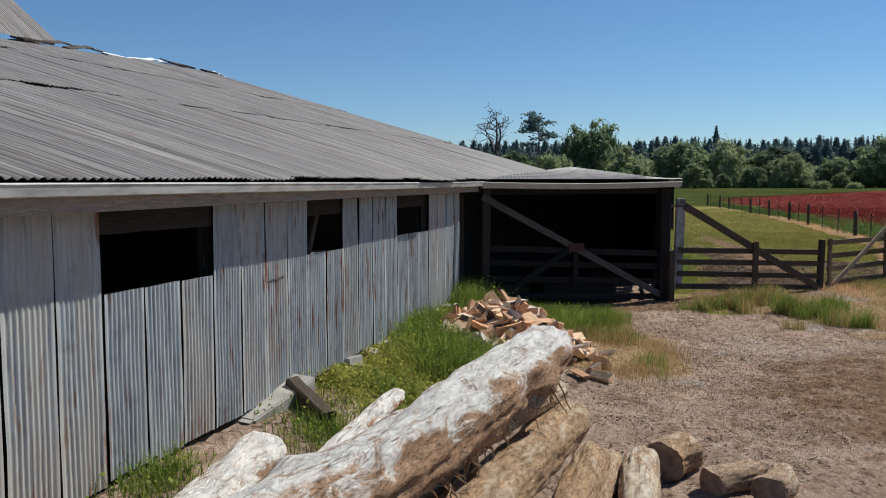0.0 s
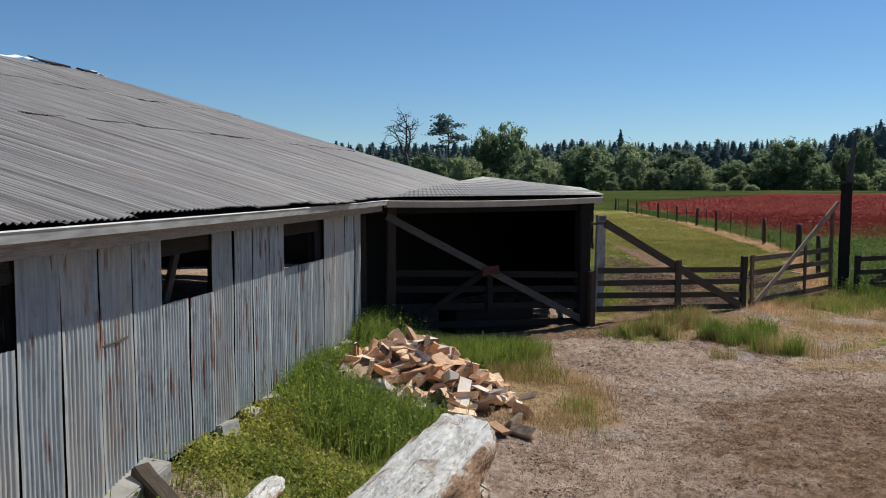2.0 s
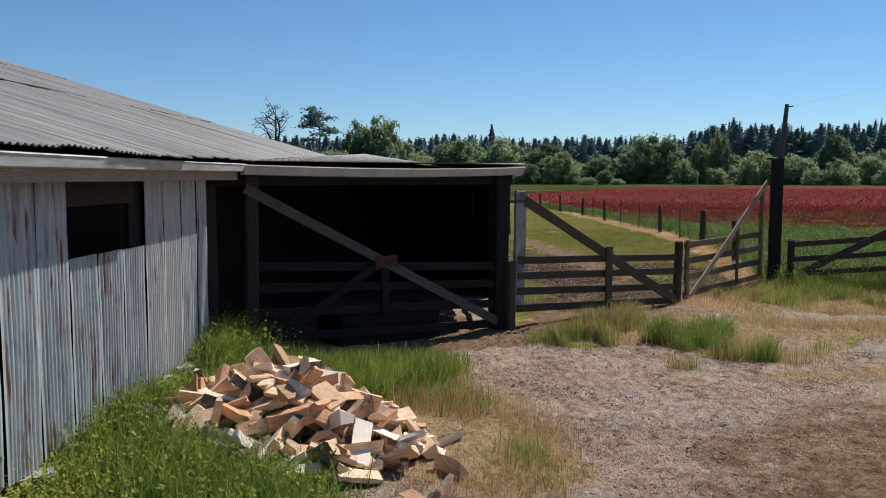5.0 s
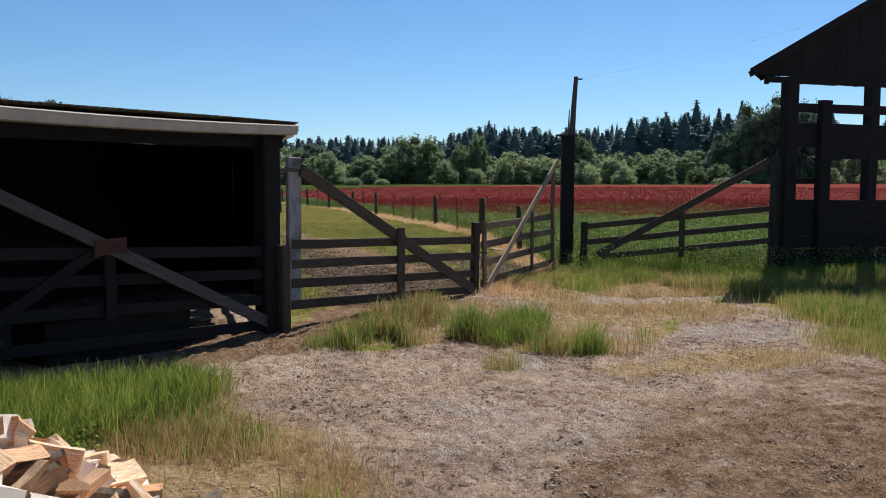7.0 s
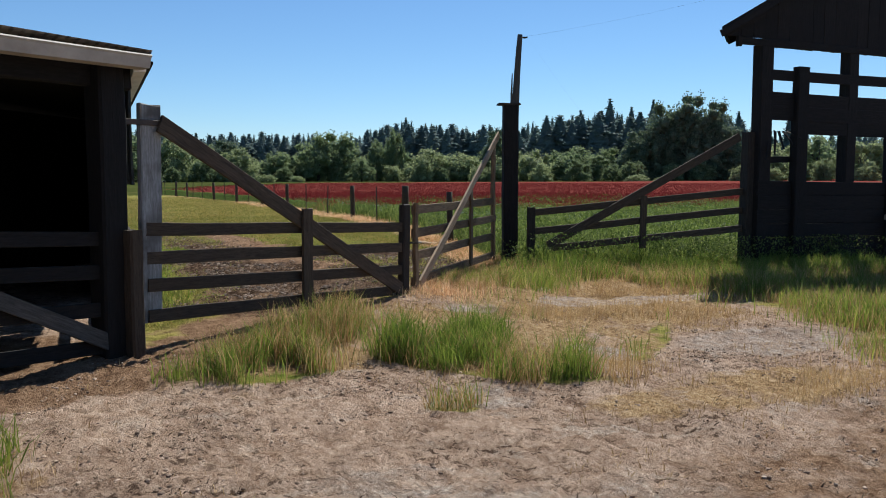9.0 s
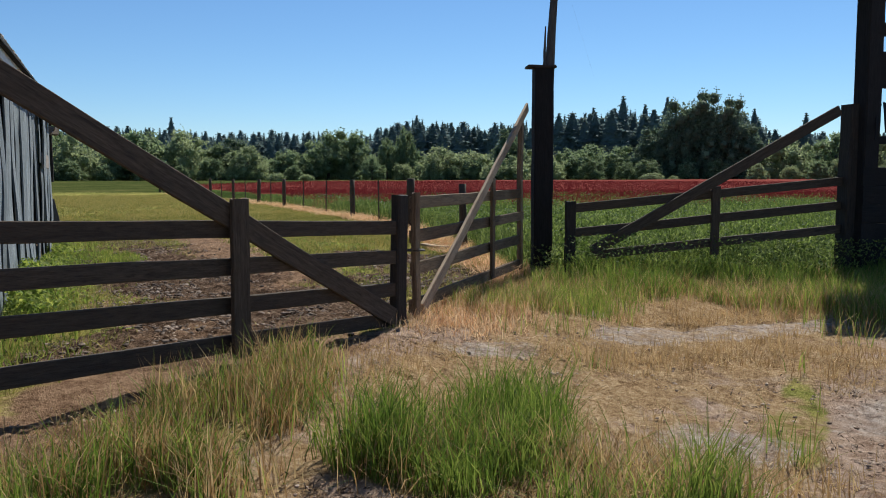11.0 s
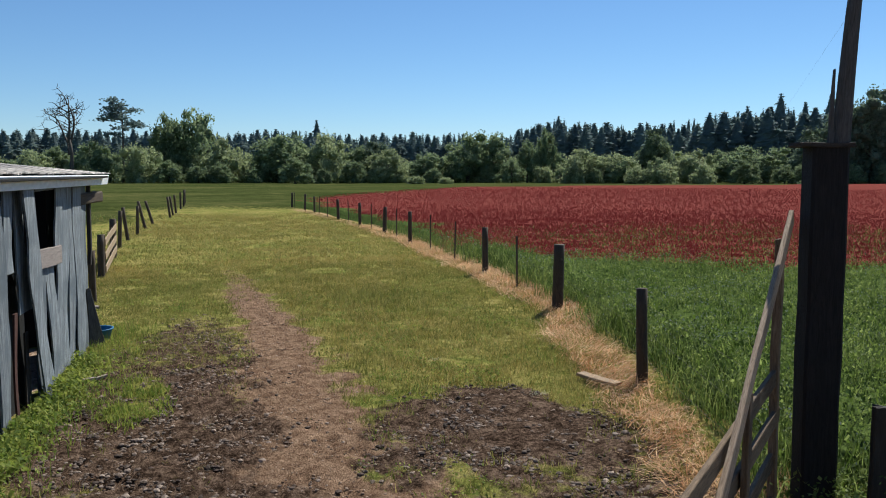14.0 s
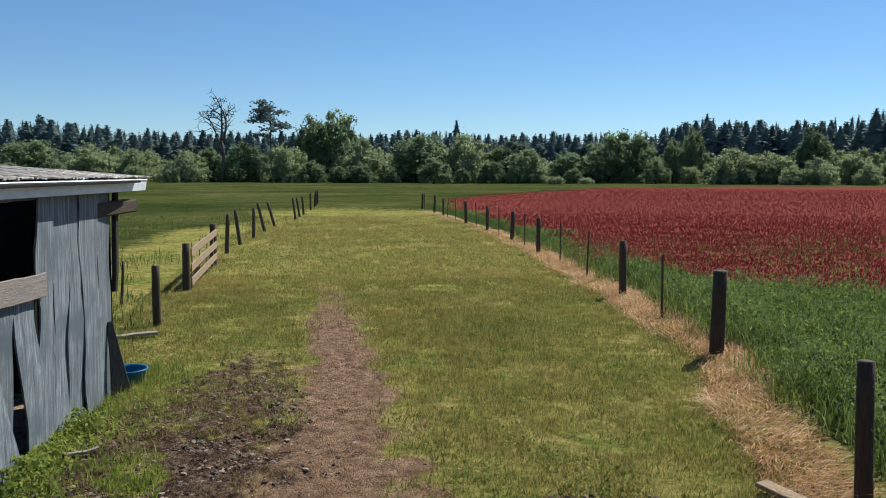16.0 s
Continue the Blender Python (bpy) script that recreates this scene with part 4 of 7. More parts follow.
timber("beam_end", (*side_at(13.3, -0.12), 2.33), (*side_at(14.62, 0.05), 2.36), 0.17, 0.17, RAIL_WOOD, shed_side, label="thick beam end sticking out under the eave")
timber("corner_brace", (*side_at(14.22, 0.0), 2.58), (*side_at(14.05, 0.0), 1.3), 0.09, 0.06, DARK_WOOD, shed_side, side=(*SIDE_D, 0))
for z in (0.55, 1.05):
    timber("side_rail", (*side_at(0.1, -0.05), z), (*side_at(3.1, -0.05), z + 0.02), 0.14, 0.04, DARK_WOOD, shed_side)
# added lining blocks light through the boards; its near-black is the gaps' shade
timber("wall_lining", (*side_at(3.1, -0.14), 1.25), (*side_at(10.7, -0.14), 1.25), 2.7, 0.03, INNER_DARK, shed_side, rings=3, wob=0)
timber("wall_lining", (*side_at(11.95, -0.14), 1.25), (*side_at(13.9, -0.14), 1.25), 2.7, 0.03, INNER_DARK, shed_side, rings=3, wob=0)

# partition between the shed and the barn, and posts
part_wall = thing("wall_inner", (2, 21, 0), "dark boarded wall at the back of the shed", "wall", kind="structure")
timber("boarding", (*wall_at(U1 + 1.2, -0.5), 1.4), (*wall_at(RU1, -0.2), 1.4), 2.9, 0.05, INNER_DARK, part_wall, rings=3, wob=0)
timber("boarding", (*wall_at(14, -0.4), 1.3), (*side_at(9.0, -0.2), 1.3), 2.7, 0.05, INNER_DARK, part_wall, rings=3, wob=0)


def gate_at(e, off=0.0):
    return GATE_P + GATE_D * e + GATE_N * off


shed_frame = thing("shed_frame", (*gate_at(-2), 0), "dark timber posts and beam of the open shed front", "frame", kind="structure")
timber("post", (*gate_at(-4.78), -0.1), (*gate_at(-4.74), 2.52), 0.19, 0.18, DARK_WOOD, shed_frame, side=(*GATE_D, 0))
timber("post", (*gate_at(-5.25, -0.12), -0.1), (*gate_at(-5.25, -0.12), 2.55), 0.16, 0.16, DARK_WOOD, shed_frame, side=(*GATE_D, 0))
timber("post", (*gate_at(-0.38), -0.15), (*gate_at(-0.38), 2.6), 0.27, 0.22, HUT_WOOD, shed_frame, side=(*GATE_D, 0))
timber("short_post", (*gate_at(-0.25, 0.16), -0.12), (*gate_at(-0.25, 0.15), 1.16), 0.14, 0.12, RAIL_WOOD, shed_frame, side=(*GATE_D, 0))
timber("lintel", (*gate_at(-5.3, -0.05), 2.5), (*gate_at(-0.1, -0.05), 2.5), 0.2, 0.12, INNER_DARK, shed_frame)


# ---- gates and fences ----
def sloped(e0, e1, z0, z1, off=0.0):
    return (*gate_at(e0, off), z0), (*gate_at(e1, off), z1)


inner_gate = thing("shed_gate", (*gate_at(-2.5), 0), "wide sagging dark plank gate across the open shed", "gate")
# rails and braces in dark timbers that carry the open shed's shade
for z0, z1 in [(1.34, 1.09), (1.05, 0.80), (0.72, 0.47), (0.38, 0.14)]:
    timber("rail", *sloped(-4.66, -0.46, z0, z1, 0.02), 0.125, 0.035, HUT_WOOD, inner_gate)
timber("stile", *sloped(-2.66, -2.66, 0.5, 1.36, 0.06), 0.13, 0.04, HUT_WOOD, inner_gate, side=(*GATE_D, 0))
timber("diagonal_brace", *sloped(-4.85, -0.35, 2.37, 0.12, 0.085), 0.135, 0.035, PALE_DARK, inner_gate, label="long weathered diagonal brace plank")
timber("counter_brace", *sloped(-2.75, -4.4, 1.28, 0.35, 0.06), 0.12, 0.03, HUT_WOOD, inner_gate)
timber("cross_plate", *sloped(-2.86, -2.5, 1.28, 1.30, 0.115), 0.17, 0.025, RED_WOOD, inner_gate, label="rusty red plate over the braces")
trough = thing("feed_trough", (*gate_at(-2.4, -0.5), 0), "black boarded feed trough behind the shed gate", "trough")
for off in (-0.12, -0.75):
    timber("trough_side", *sloped(-3.3, -1.52, 0.26, 0.24, off), 0.56, 0.03, INNER_DARK, trough)
for e in (-3.3, -1.52):
    timber("trough_end", (*gate_at(e, -0.12), 0.25), (*gate_at(e, -0.75), 0.25), 0.56, 0.03, INNER_DARK, trough)
timber("trough_floor", *sloped(-3.3, -1.52, 0.12, 0.12, -0.43), 0.6, 0.03, INNER_DARK, trough, side=(*GATE_N, 0))

gate_one = thing("plank_gate", (*gate_at(2), 0), "four rail plank gate with a peeling white hinge stile", "gate", "plank gates")
gate_stile = timber("hinge_stile", *sloped(0.05, 0.1, 0.28, 2.29), 0.235, 0.07, PEELING, gate_one, side=(*GATE_D, 0), rings=9, label="tall hinge stile with peeling white paint")
for z0, z1 in [(1.15, 0.945), (0.88, 0.675), (0.63, 0.365), (0.345, 0.09)]:
    timber("rail", *sloped(0.0, 4.34, z0, z1, 0.03), 0.125, 0.035, RAIL_WOOD, gate_one, rings=8)
timber("middle_stile", *sloped(2.20, 2.19, 0.12, 1.27, 0.115), 0.165, 0.04, RAIL_WOOD, gate_one, side=(*GATE_D, 0))
timber("diagonal_brace", *sloped(0.15, 4.2, 2.12, 0.12, 0.075), 0.165, 0.035, RAIL_WOOD, gate_one, rings=9)
timber("latch_stile", *sloped(4.34, 4.36, 0.0, 1.25, 0.03), 0.16, 0.10, DARK_WOOD, gate_one, side=(*GATE_D, 0))
timber("strap_hinge", *sloped(-0.22, 0.2, 2.12, 2.12, 0.05), 0.05, 0.012, POST_STEEL, gate_stile, label="rusty iron strap hinge")

G2A, G2B = np.array([8.50, 19.63]), np.array([11.88, 22.38])
G2D = (G2B - G2A) / np.linalg.norm(G2B - G2A)
G2N = np.array([G2D[1], -G2D[0]])


def gate2(e, off=0.0):
    return G2A + G2D * e + G2N * off


gate_two = thing("plank_gate", (*gate2(2), 0), "four rail plank gate with a pale diagonal brace", "gate", "plank gates")
for z0, z1 in [(1.17, 1.18), (0.84, 0.86), (0.53, 0.53), (0.17, 0.19)]:
    timber("rail", (*gate2(0.0), z0), (*gate2(4.25), z1), 0.125, 0.035, BROWN_WOOD, gate_two, rings=8)
latch = timber("latch_stile", (*gate2(0.06, 0.04), 0.08), (*gate2(0.04, 0.04), 1.27), 0.12, 0.05, BROWN_WOOD, gate_two, side=(*G2D, 0))
timber("middle_stile", (*gate2(2.62, 0.05), 0.14), (*gate2(2.6, 0.05), 1.40), 0.11, 0.04, BROWN_WOOD, gate_two, side=(*G2D, 0))
timber("hinge_stile", (*gate2(4.15), 0.1), (*gate2(4.15), 2.24), 0.13, 0.06, BROWN_WOOD, gate_two, side=(*G2D, 0))
timber("diagonal_brace", (*gate2(0.15, 0.06), 0.12), (*gate2(4.3, 0.06), 2.40), 0.125, 0.035, BRACE_WOOD, gate_two, rings=9, label="pale sun-bleached diagonal brace")
chain = mesh_part("latch_chain", from_arrays("latch_chain", *tube([[(0.03 * math.cos(a) + 0.10 * math.sin(i / 5 * 6.28), 0.012 * math.sin(a) + 0.08 * math.cos(i / 5 * 6.28), 0.01 * math.sin(a * 2)) for a in np.linspace(0, 6.28, 6, endpoint=False)] for i in range(6)]), WIRE, True), Matrix.Translation((*gate2(-0.02, 0.05), 0.72)), latch, "dull steel latch chain")

POLE = np.array([12.0, 22.12])
pole_thing = thing("gate_pole", (*POLE, 0), "black square gate post with a thin grey pole spliced above", "post")
gate_post = timber("square_post", (*POLE, -0.2), (POLE[0] + 0.0, POLE[1] + 0.0, 2.93), 0.27, 0.26, HUT_WOOD, pole_thing, side=(0.9, -0.44, 0), rings=9)
timber("cap_board", (POLE[0] - 0.21, POLE[1] + 0.10, 2.94), (POLE[0] + 0.15, POLE[1] - 0.07, 2.95), 0.29, 0.035, DARK_WOOD, gate_post, side=(0.44, 0.9, 0))
upper_pole = pole("upper_pole", (POLE[0] + 0.05, POLE[1] - 0.06, 2.6), (POLE[0] + 0.15, POLE[1] - 0.10, 4.2), 0.072, 0.045, PALE_DARK, pole_thing, label="thin weathered grey pole")
timber("splinter", (POLE[0] - 0.02, POLE[1] - 0.05, 2.9), (POLE[0] + 0.0, POLE[1] - 0.05, 3.5), 0.05, 0.02, PALE_DARK, pole_thing, side=(0.9, -0.44, 0), taper=0.3)
timber("insulator_pin", (POLE[0] + 0.14, POLE[1] - 0.10, 4.15), (POLE[0] + 0.26, POLE[1] - 0.15, 4.15), 0.03, 0.03, DARK_WOOD, upper_pole)


def cable(name, points, r, mat, parent=None, label=""):
    rings = []
    for p in points:
        rings.append([(p[0] + r * math.cos(a), p[1] + r * 0.5 * math.sin(a), p[2] + r * math.sin(a)) for a in (0.3, 2.4, 4.5)])
    return mesh_part(name, from_arrays(name, *tube(rings), mat), Matrix(), parent, label)


top = np.array([POLE[0] + 0.25, POLE[1] - 0.14, 4.17])
wire_thing = thing("overhead_wire", tuple(top), "thin overhead wire running from the gate pole", "wire")
for end, sag in ((np.array([21.0, 18.0, 6.9]), 0.25), (np.array([183.0, 209.7, 21.6]), 2.0)):
    cable("wire_span", [top + (end - top) * f - np.array([0, 0, sag * 4 * f * (1 - f)]) for f in np.linspace(0, 1, 14)], 0.0009, WIRE, wire_thing)

F2A, F2B = np.array([12.1, 21.62]), np.array([16.25, 20.26])
F2D = (F2B - F2A) / np.linalg.norm(F2B - F2A)
F2N = np.array([F2D[1], -F2D[0]])


def fence2(e, off=0.0):
    return F2A + F2D * e + F2N * off


gate_three = thing("plank_gate", (*fence2(2), 0), "long low dark rail gate with one diagonal brace", "gate", "plank gates")
for e0, z0, z1 in [(0.05, 0.98, 1.35), (0.05, 0.64, 0.99), (0.4, 0.33, 0.64)]:
    timber("rail", (*fence2(e0), z0), (*fence2(4.3), z1), 0.125, 0.04, RAIL_WOOD, gate_three, rings=7)
timber("latch_stile", (*fence2(0.0, 0.03), 0.0), (*fence2(0.0, 0.03), 1.08), 0.15, 0.06, DARK_WOOD, gate_three, side=(*F2D, 0))
timber("middle_stile", (*fence2(2.2, 0.05), 0.3), (*fence2(2.2, 0.05), 1.28), 0.13, 0.04, RAIL_WOOD, gate_three, side=(*F2D, 0))
timber("diagonal_brace", (*fence2(0.3, 0.07), 0.38), (*fence2(4.15, 0.07), 2.38), 0.15, 0.04, RAIL_WOOD, gate_three, rings=8)
hinge_post = thing("hinge_post", (*fence2(4.5), 0), "broad black hinge post beside the loading shed", "post")
timber("timber_post", (*fence2(4.48, 0.02), -0.15), (*fence2(4.5, 0.02), 2.48), 0.40, 0.26, DARK_WOOD, hinge_post, side=(*F2D, 0))


# ---- loading shed by the far gate ----
def hut_at(a, b=0.0):
    return HUT_P + HUT_D * a + HUT_B * b


# its shaded face is drawn by near-black timber colour
hut = thing("loading_shed", (*hut_at(2, 2), 0), "tall shade-dark timber stock shed with open sides and a gable roof", "shed")
HW, HD = 9.0, 0.95
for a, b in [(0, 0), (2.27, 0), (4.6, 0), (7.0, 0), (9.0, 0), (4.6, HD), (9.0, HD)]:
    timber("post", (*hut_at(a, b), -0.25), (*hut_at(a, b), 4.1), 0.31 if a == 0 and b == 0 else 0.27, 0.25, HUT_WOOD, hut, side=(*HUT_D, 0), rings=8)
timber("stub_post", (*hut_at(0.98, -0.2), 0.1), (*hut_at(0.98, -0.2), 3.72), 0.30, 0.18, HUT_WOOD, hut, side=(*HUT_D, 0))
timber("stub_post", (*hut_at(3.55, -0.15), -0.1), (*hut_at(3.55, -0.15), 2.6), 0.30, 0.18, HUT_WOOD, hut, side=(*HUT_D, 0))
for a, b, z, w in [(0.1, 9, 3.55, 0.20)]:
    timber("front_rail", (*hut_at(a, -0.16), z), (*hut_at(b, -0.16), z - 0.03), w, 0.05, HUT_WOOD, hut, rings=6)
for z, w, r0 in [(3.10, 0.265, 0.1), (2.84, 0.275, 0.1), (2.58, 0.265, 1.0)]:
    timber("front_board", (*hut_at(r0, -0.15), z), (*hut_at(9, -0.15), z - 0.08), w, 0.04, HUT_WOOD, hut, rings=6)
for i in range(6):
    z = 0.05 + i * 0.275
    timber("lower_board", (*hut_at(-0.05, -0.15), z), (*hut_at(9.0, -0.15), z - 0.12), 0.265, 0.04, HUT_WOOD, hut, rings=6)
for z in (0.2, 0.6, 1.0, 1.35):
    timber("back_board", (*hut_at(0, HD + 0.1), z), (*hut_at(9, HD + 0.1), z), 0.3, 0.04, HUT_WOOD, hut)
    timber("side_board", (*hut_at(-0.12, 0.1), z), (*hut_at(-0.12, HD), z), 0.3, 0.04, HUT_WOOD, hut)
timber("middle_rail", (*hut_at(0.1, -0.05), 1.95), (*hut_at(0.95, -0.05), 1.97), 0.12, 0.04, HUT_WOOD, hut)
for i in range(5):
    timber("broken_slat", (*hut_at(0.25 + 0.1 * i, -0.1), 2.5), (*hut_at(0.15 + 0.22 * i, -0.35), 1.95 + 0.1 * i), 0.07, 0.015, HUT_WOOD, hut, side=(*HUT_D, 0), rings=4, taper=0.4)
for i in range(4):
    timber("ramp_rail", (*hut_at(3.4, -0.5), 0.15 + 0.22 * i), (*hut_at(6.5, -0.55), 0.22 + 0.24 * i), 0.10, 0.035, PALE_WOOD if i == 3 else HUT_WOOD, hut)
# gable boarding and the roof
PITCH_H = 0.53
for i in range(35):
    a = -0.72 + i * 0.3
    low = 4.06 + 0.15 * (a < 0 or a > HW)
    top = 4.74 + PITCH_H * min(a, HW - a)
    timber("gable_board", (*hut_at(a, -0.12), low), (*hut_at(a, -0.12), max(top, low + 0.05)), 0.298, 0.03, HUT_WOOD, hut, side=(*HUT_D, 0), rings=3)
timber("tie_beam", (*hut_at(-0.62, -0.16), 4.13), (*hut_at(HW + 0.6, -0.16), 4.10), 0.13, 0.06, HUT_WOOD, hut, rings=6)
for b in (-0.42, -0.1, 0.4, 0.85):
    timber("rafter_tail", (*hut_at(-0.92, b), 4.25), (*hut_at(0.1, b), 4.72), 0.13, 0.06, HUT_WOOD, hut, rings=3)
timber("eave_bracket", (*hut_at(-0.60, -0.16), 4.2), (*hut_at(-0.60, -0.16), 4.03), 0.10, 0.08, HUT_WOOD, hut, side=(*HUT_D, 0), rings=3)


def hut_slope(a, b):
    return (*hut_at(a, b), 4.76 + PITCH_H * (min(a, HW - a) if 0 <= a <= HW else (a if a < 0 else HW - a)))


for a0, a1 in ((-0.98, 4.5), (4.5, 10.0)):
    q = [np.array(hut_slope(a, b)) for a, b in ((a0, -0.5), (a1, -0.5), (a1, HD + 0.1), (a0, HD + 0.1))]
    rings = [[p + np.array([0, 0, dz]) for p in q] for dz in (0.0, 0.06)]
    mesh_part("roof_slope", from_arrays("roof_slope", *tube(rings), HUT_WOOD), Matrix(), hut)
for a0, a1 in ((-1.0, 4.5), (10.02, 4.5)):
    p, q = hut_slope(a0, -0.48), hut_slope(a1, -0.48)
    timber("rake_board", (p[0], p[1], p[2] - 0.05), (q[0], q[1], q[2] - 0.05), 0.12, 0.04, HUT_WOOD, hut, rings=5)


# ---- field fences ----
def fence_post(x, y, h, r, label, lean=(0.0, 0.0), mat=RAIL_WOOD, group="field fence posts"):
    z = float(ground_z(x, y))
    ob = pole("fence_post", (x, y, z - 0.2), (x + lean[0], y + lean[1], z + h), r, r * 0.93, mat, rings=6, sides=12, rough=0.04, sway=0.01)
    return tagged(ob, label, "fence post", group)


def steel_post(x, y, h):
    """A thin T-section steel post."""
    z = float(ground_z(x, y))
    w, t = 0.022, 0.006
    sec = [(-w, -t), (w, -t), (w, 0), (t, 0), (t, w * 1.3), (-t, w * 1.3), (-t, 0), (-w, 0)]
    lx, ly = rng.normal(0, 0.03, 2)
    rings = [[(a + lx * f, b + ly * f, -0.2 + (h + 0.2) * f) for a, b in sec] for f in (0, 0.5, 1)]
    ob = mesh_part("steel_fence_post", from_arrays("steel_fence_post", *tube(rings), POST_STEEL), Matrix.Translation((x, y, z)), None)
    return tagged(ob, "thin rusty steel fence post", "fence post", "field fence posts")


posts = [(13.35, 26.3, 1.26, 0.072), (15.25, 31.9, 1.32, 0.115), (16.5, 38.1, 1.25, 0.085), (18.02, 48.6, 1.25, 0.08), (18.75, 54.2, 1.2, 0.09), (19.4, 60.5, 1.2, 0.08), (19.8, 66.5, 1.2, 0.09), (20.6, 76.2, 1.15, 0.08), (20.95, 81.0, 1.2, 0.09), (21.2, 87.0, 1.2, 0.09)]
for x, y, h, r in posts:
    fence_post(x, y, h, r, "dark round wooden post of the field fence", (rng.normal(0, 0.02), rng.normal(0, 0.02)))
for y in (35.0, 41.7, 45.2, 51.4, 57.4, 63.5, 70.0, 73.2, 79.0, 84.2):
    steel_post(float(fence_x(y)), y, 1.25)
for h0 in (0.35, 0.7, 1.05):
    pts = [(fence_x(y), y, float(ground_z(fence_x(y), y)) + h0 + 0.02 * math.sin(y)) for y in (22.5, 26.3, 29, 31.9, 35, 38.1, 41.7, 45, 48.6, 54.2, 60.5, 66.5, 76.2, 87)]
    tagged(cable("fence_wire", pts, 0.0017, WIRE), "thin slack wire strand of the field fence", "fence wire", "field fence wires")

for x, y, h, r, lx, ly in [(6.65, 36.3, 1.1, 0.075, 0, 0), (6.8, 40.9, 1.12, 0.09, 0, 0), (7.12, 46.4, 1.25, 0.11, 0, 0), (7.35, 50.4, 1.35, 0.075, 0.08, 0), (7.75, 54.0, 1.35, 0.075, -0.18, 0), (8.2, 57.5, 1.3, 0.07, 0.05, 0), (8.75, 61.5, 1.35, 0.075, -0.35, 0), (9.3, 65.4, 1.25, 0.075, -0.4, 0), (10.6, 72.1, 1.3, 0.075, -0.15, 0), (11.0, 75.2, 1.25, 0.07, -0.2, 0), (11.4, 78.3, 1.25, 0.075, -0.1, 0), (12.3, 86.0, 1.3, 0.075, 0, 0), (12.9, 91.0, 1.3, 0.075, 0.1, 0), (13.3, 95.0, 1.3, 0.075, 0, 0), (13.7, 99.0, 1.25, 0.075, 0, 0)]:
    fence_post(x, y, h, r, "weathered leaning wooden post of the pasture fence", (lx, ly), RAIL_WOOD, "pasture fence posts")
fence_post(5.6, 39.0, 0.9, 0.03, "thin crooked stake in tall grass", (0.08, 0.1), RAIL_WOOD, "pasture fence posts")

pallet = thing("hurdle_gate", (7.0, 43.5, 0), "tan wooden hurdle gate of nailed boards", "gate")
HURDLE = wood_material("tan_boards", (0.24, 0.16, 0.095), (0.58, 0.43, 0.28))
for z in (0.28, 0.62, 0.98):
    timber("hurdle_board", (6.9, 41.0, z - 0.05), (7.22, 46.2, z + 0.08), 0.19, 0.03, HURDLE, pallet, rings=5)
for f in (0.08, 0.36, 0.64, 0.92):
    timber("hurdle_upright", (6.86 + 0.32 * f, 41.0 + 5.2 * f, 0.1), (6.86 + 0.32 * f, 41.0 + 5.2 * f, 1.12), 0.12, 0.03, HURDLE, pallet, side=(0, 1, 0), rings=4)

tub = thing("feed_tub", (6.74, 32.0, 0.03), "low round blue plastic feed tub on the grass", "tub")
ang = np.linspace(0, 2 * math.pi, 28, endpoint=False)
tz = float(ground_z(6.74, 32.0))
rings = [[(6.74 + 0.85 * r * math.cos(a), 32.0 + 0.85 * r * math.sin(a), tz + 0.9 * z) for a in ang] for r, z in ((0.24, 0.0), (0.30, 0.2), (0.325, 0.215), (0.33, 0.24), (0.30, 0.24), (0.285, 0.2), (0.22, 0.03))]
mesh_part("tub_shell", from_arrays("tub_shell", *tube(rings), BLUE_PLASTIC, True), Matrix(), tub)

ob = timber("plank", (12.76, 26.85, 0.09), (12.95, 26.25, 0.07), 0.16, 0.04, HURDLE, side=(0.9, 0.3, 0))
tagged(ob, "tan weathered plank lying by the field fence", "plank", "loose planks")
ob = timber("plank", (5.9, 35.0, 0.08), (6.75, 35.3, 0.08), 0.14, 0.05, PALE_WOOD, side=(0.2, -0.9, 0))
tagged(ob, "grey board lying beside the shed end", "plank", "loose planks")
ob = timber("stick", (6.62, 28.92, 0.07), (6.9, 29.05, 0.08), 0.05, 0.03, PALE_WOOD, side=(0.4, -0.9, 0))
tagged(ob, "small stick of wood on muddy grass", "stick")


# ---- concrete footing at the barn ----
def stone(name, at, size, turn, label, category, seed, mat=CONCRETE):
    bm = bmesh.new()
    bmesh.ops.create_cube(bm, size=1)
    bmesh.ops.bevel(bm, geom=bm.edges[:], offset=0.06, segments=2, affect="EDGES")
    bmesh.ops.subdivide_edges(bm, edges=bm.edges[:], cuts=1, use_grid_fill=True)
    for v in bm.verts:
        v.co += noise.noise_vector(v.co * 2.3 + Vector((seed, 0, 0))) * 0.05
        v.co = Vector((v.co.x * size[0], v.co.y * size[1], v.co.z * size[2]))
    me = bpy.data.meshes.new(name)
    bm.to_mesh(me)
    bm.free()
    me.materials.append(mat)
    ob = new(name, me)
    ob.matrix_basis = pose(*at, *turn)
    return tagged(ob, label, category)


stone("footing_block", (-1.80, 7.15, 0.33), (0.36, 1.2, 0.16), (10, 4, -20), "broken pale concrete footing under the barn wall", "concrete block", 3)
ob = timber("beam_offcut", (-1.68, 7.46, 0.44), (-1.16, 6.95, 0.20), 0.2, 0.17, RAIL_WOOD)
tagged(ob, "short square beam offcut leaning on concrete", "beam")
for i in range(8):
    uu = 3.2 + i * 0.62
    p = wall_at(uu, rng.uniform(-0.04, 0.05))
    tagged(stone("footing_stone", (*p, float(ground_z(*p)) + 0.02), (0.22 + 0.1 * rng.random(), 0.3, 0.2), (rng.normal(0, 8), rng.normal(0, 8), rng.uniform(0, 90)), "mossy grey stone under the barn wall", "stone", 11 + i), group="wall footing stones")


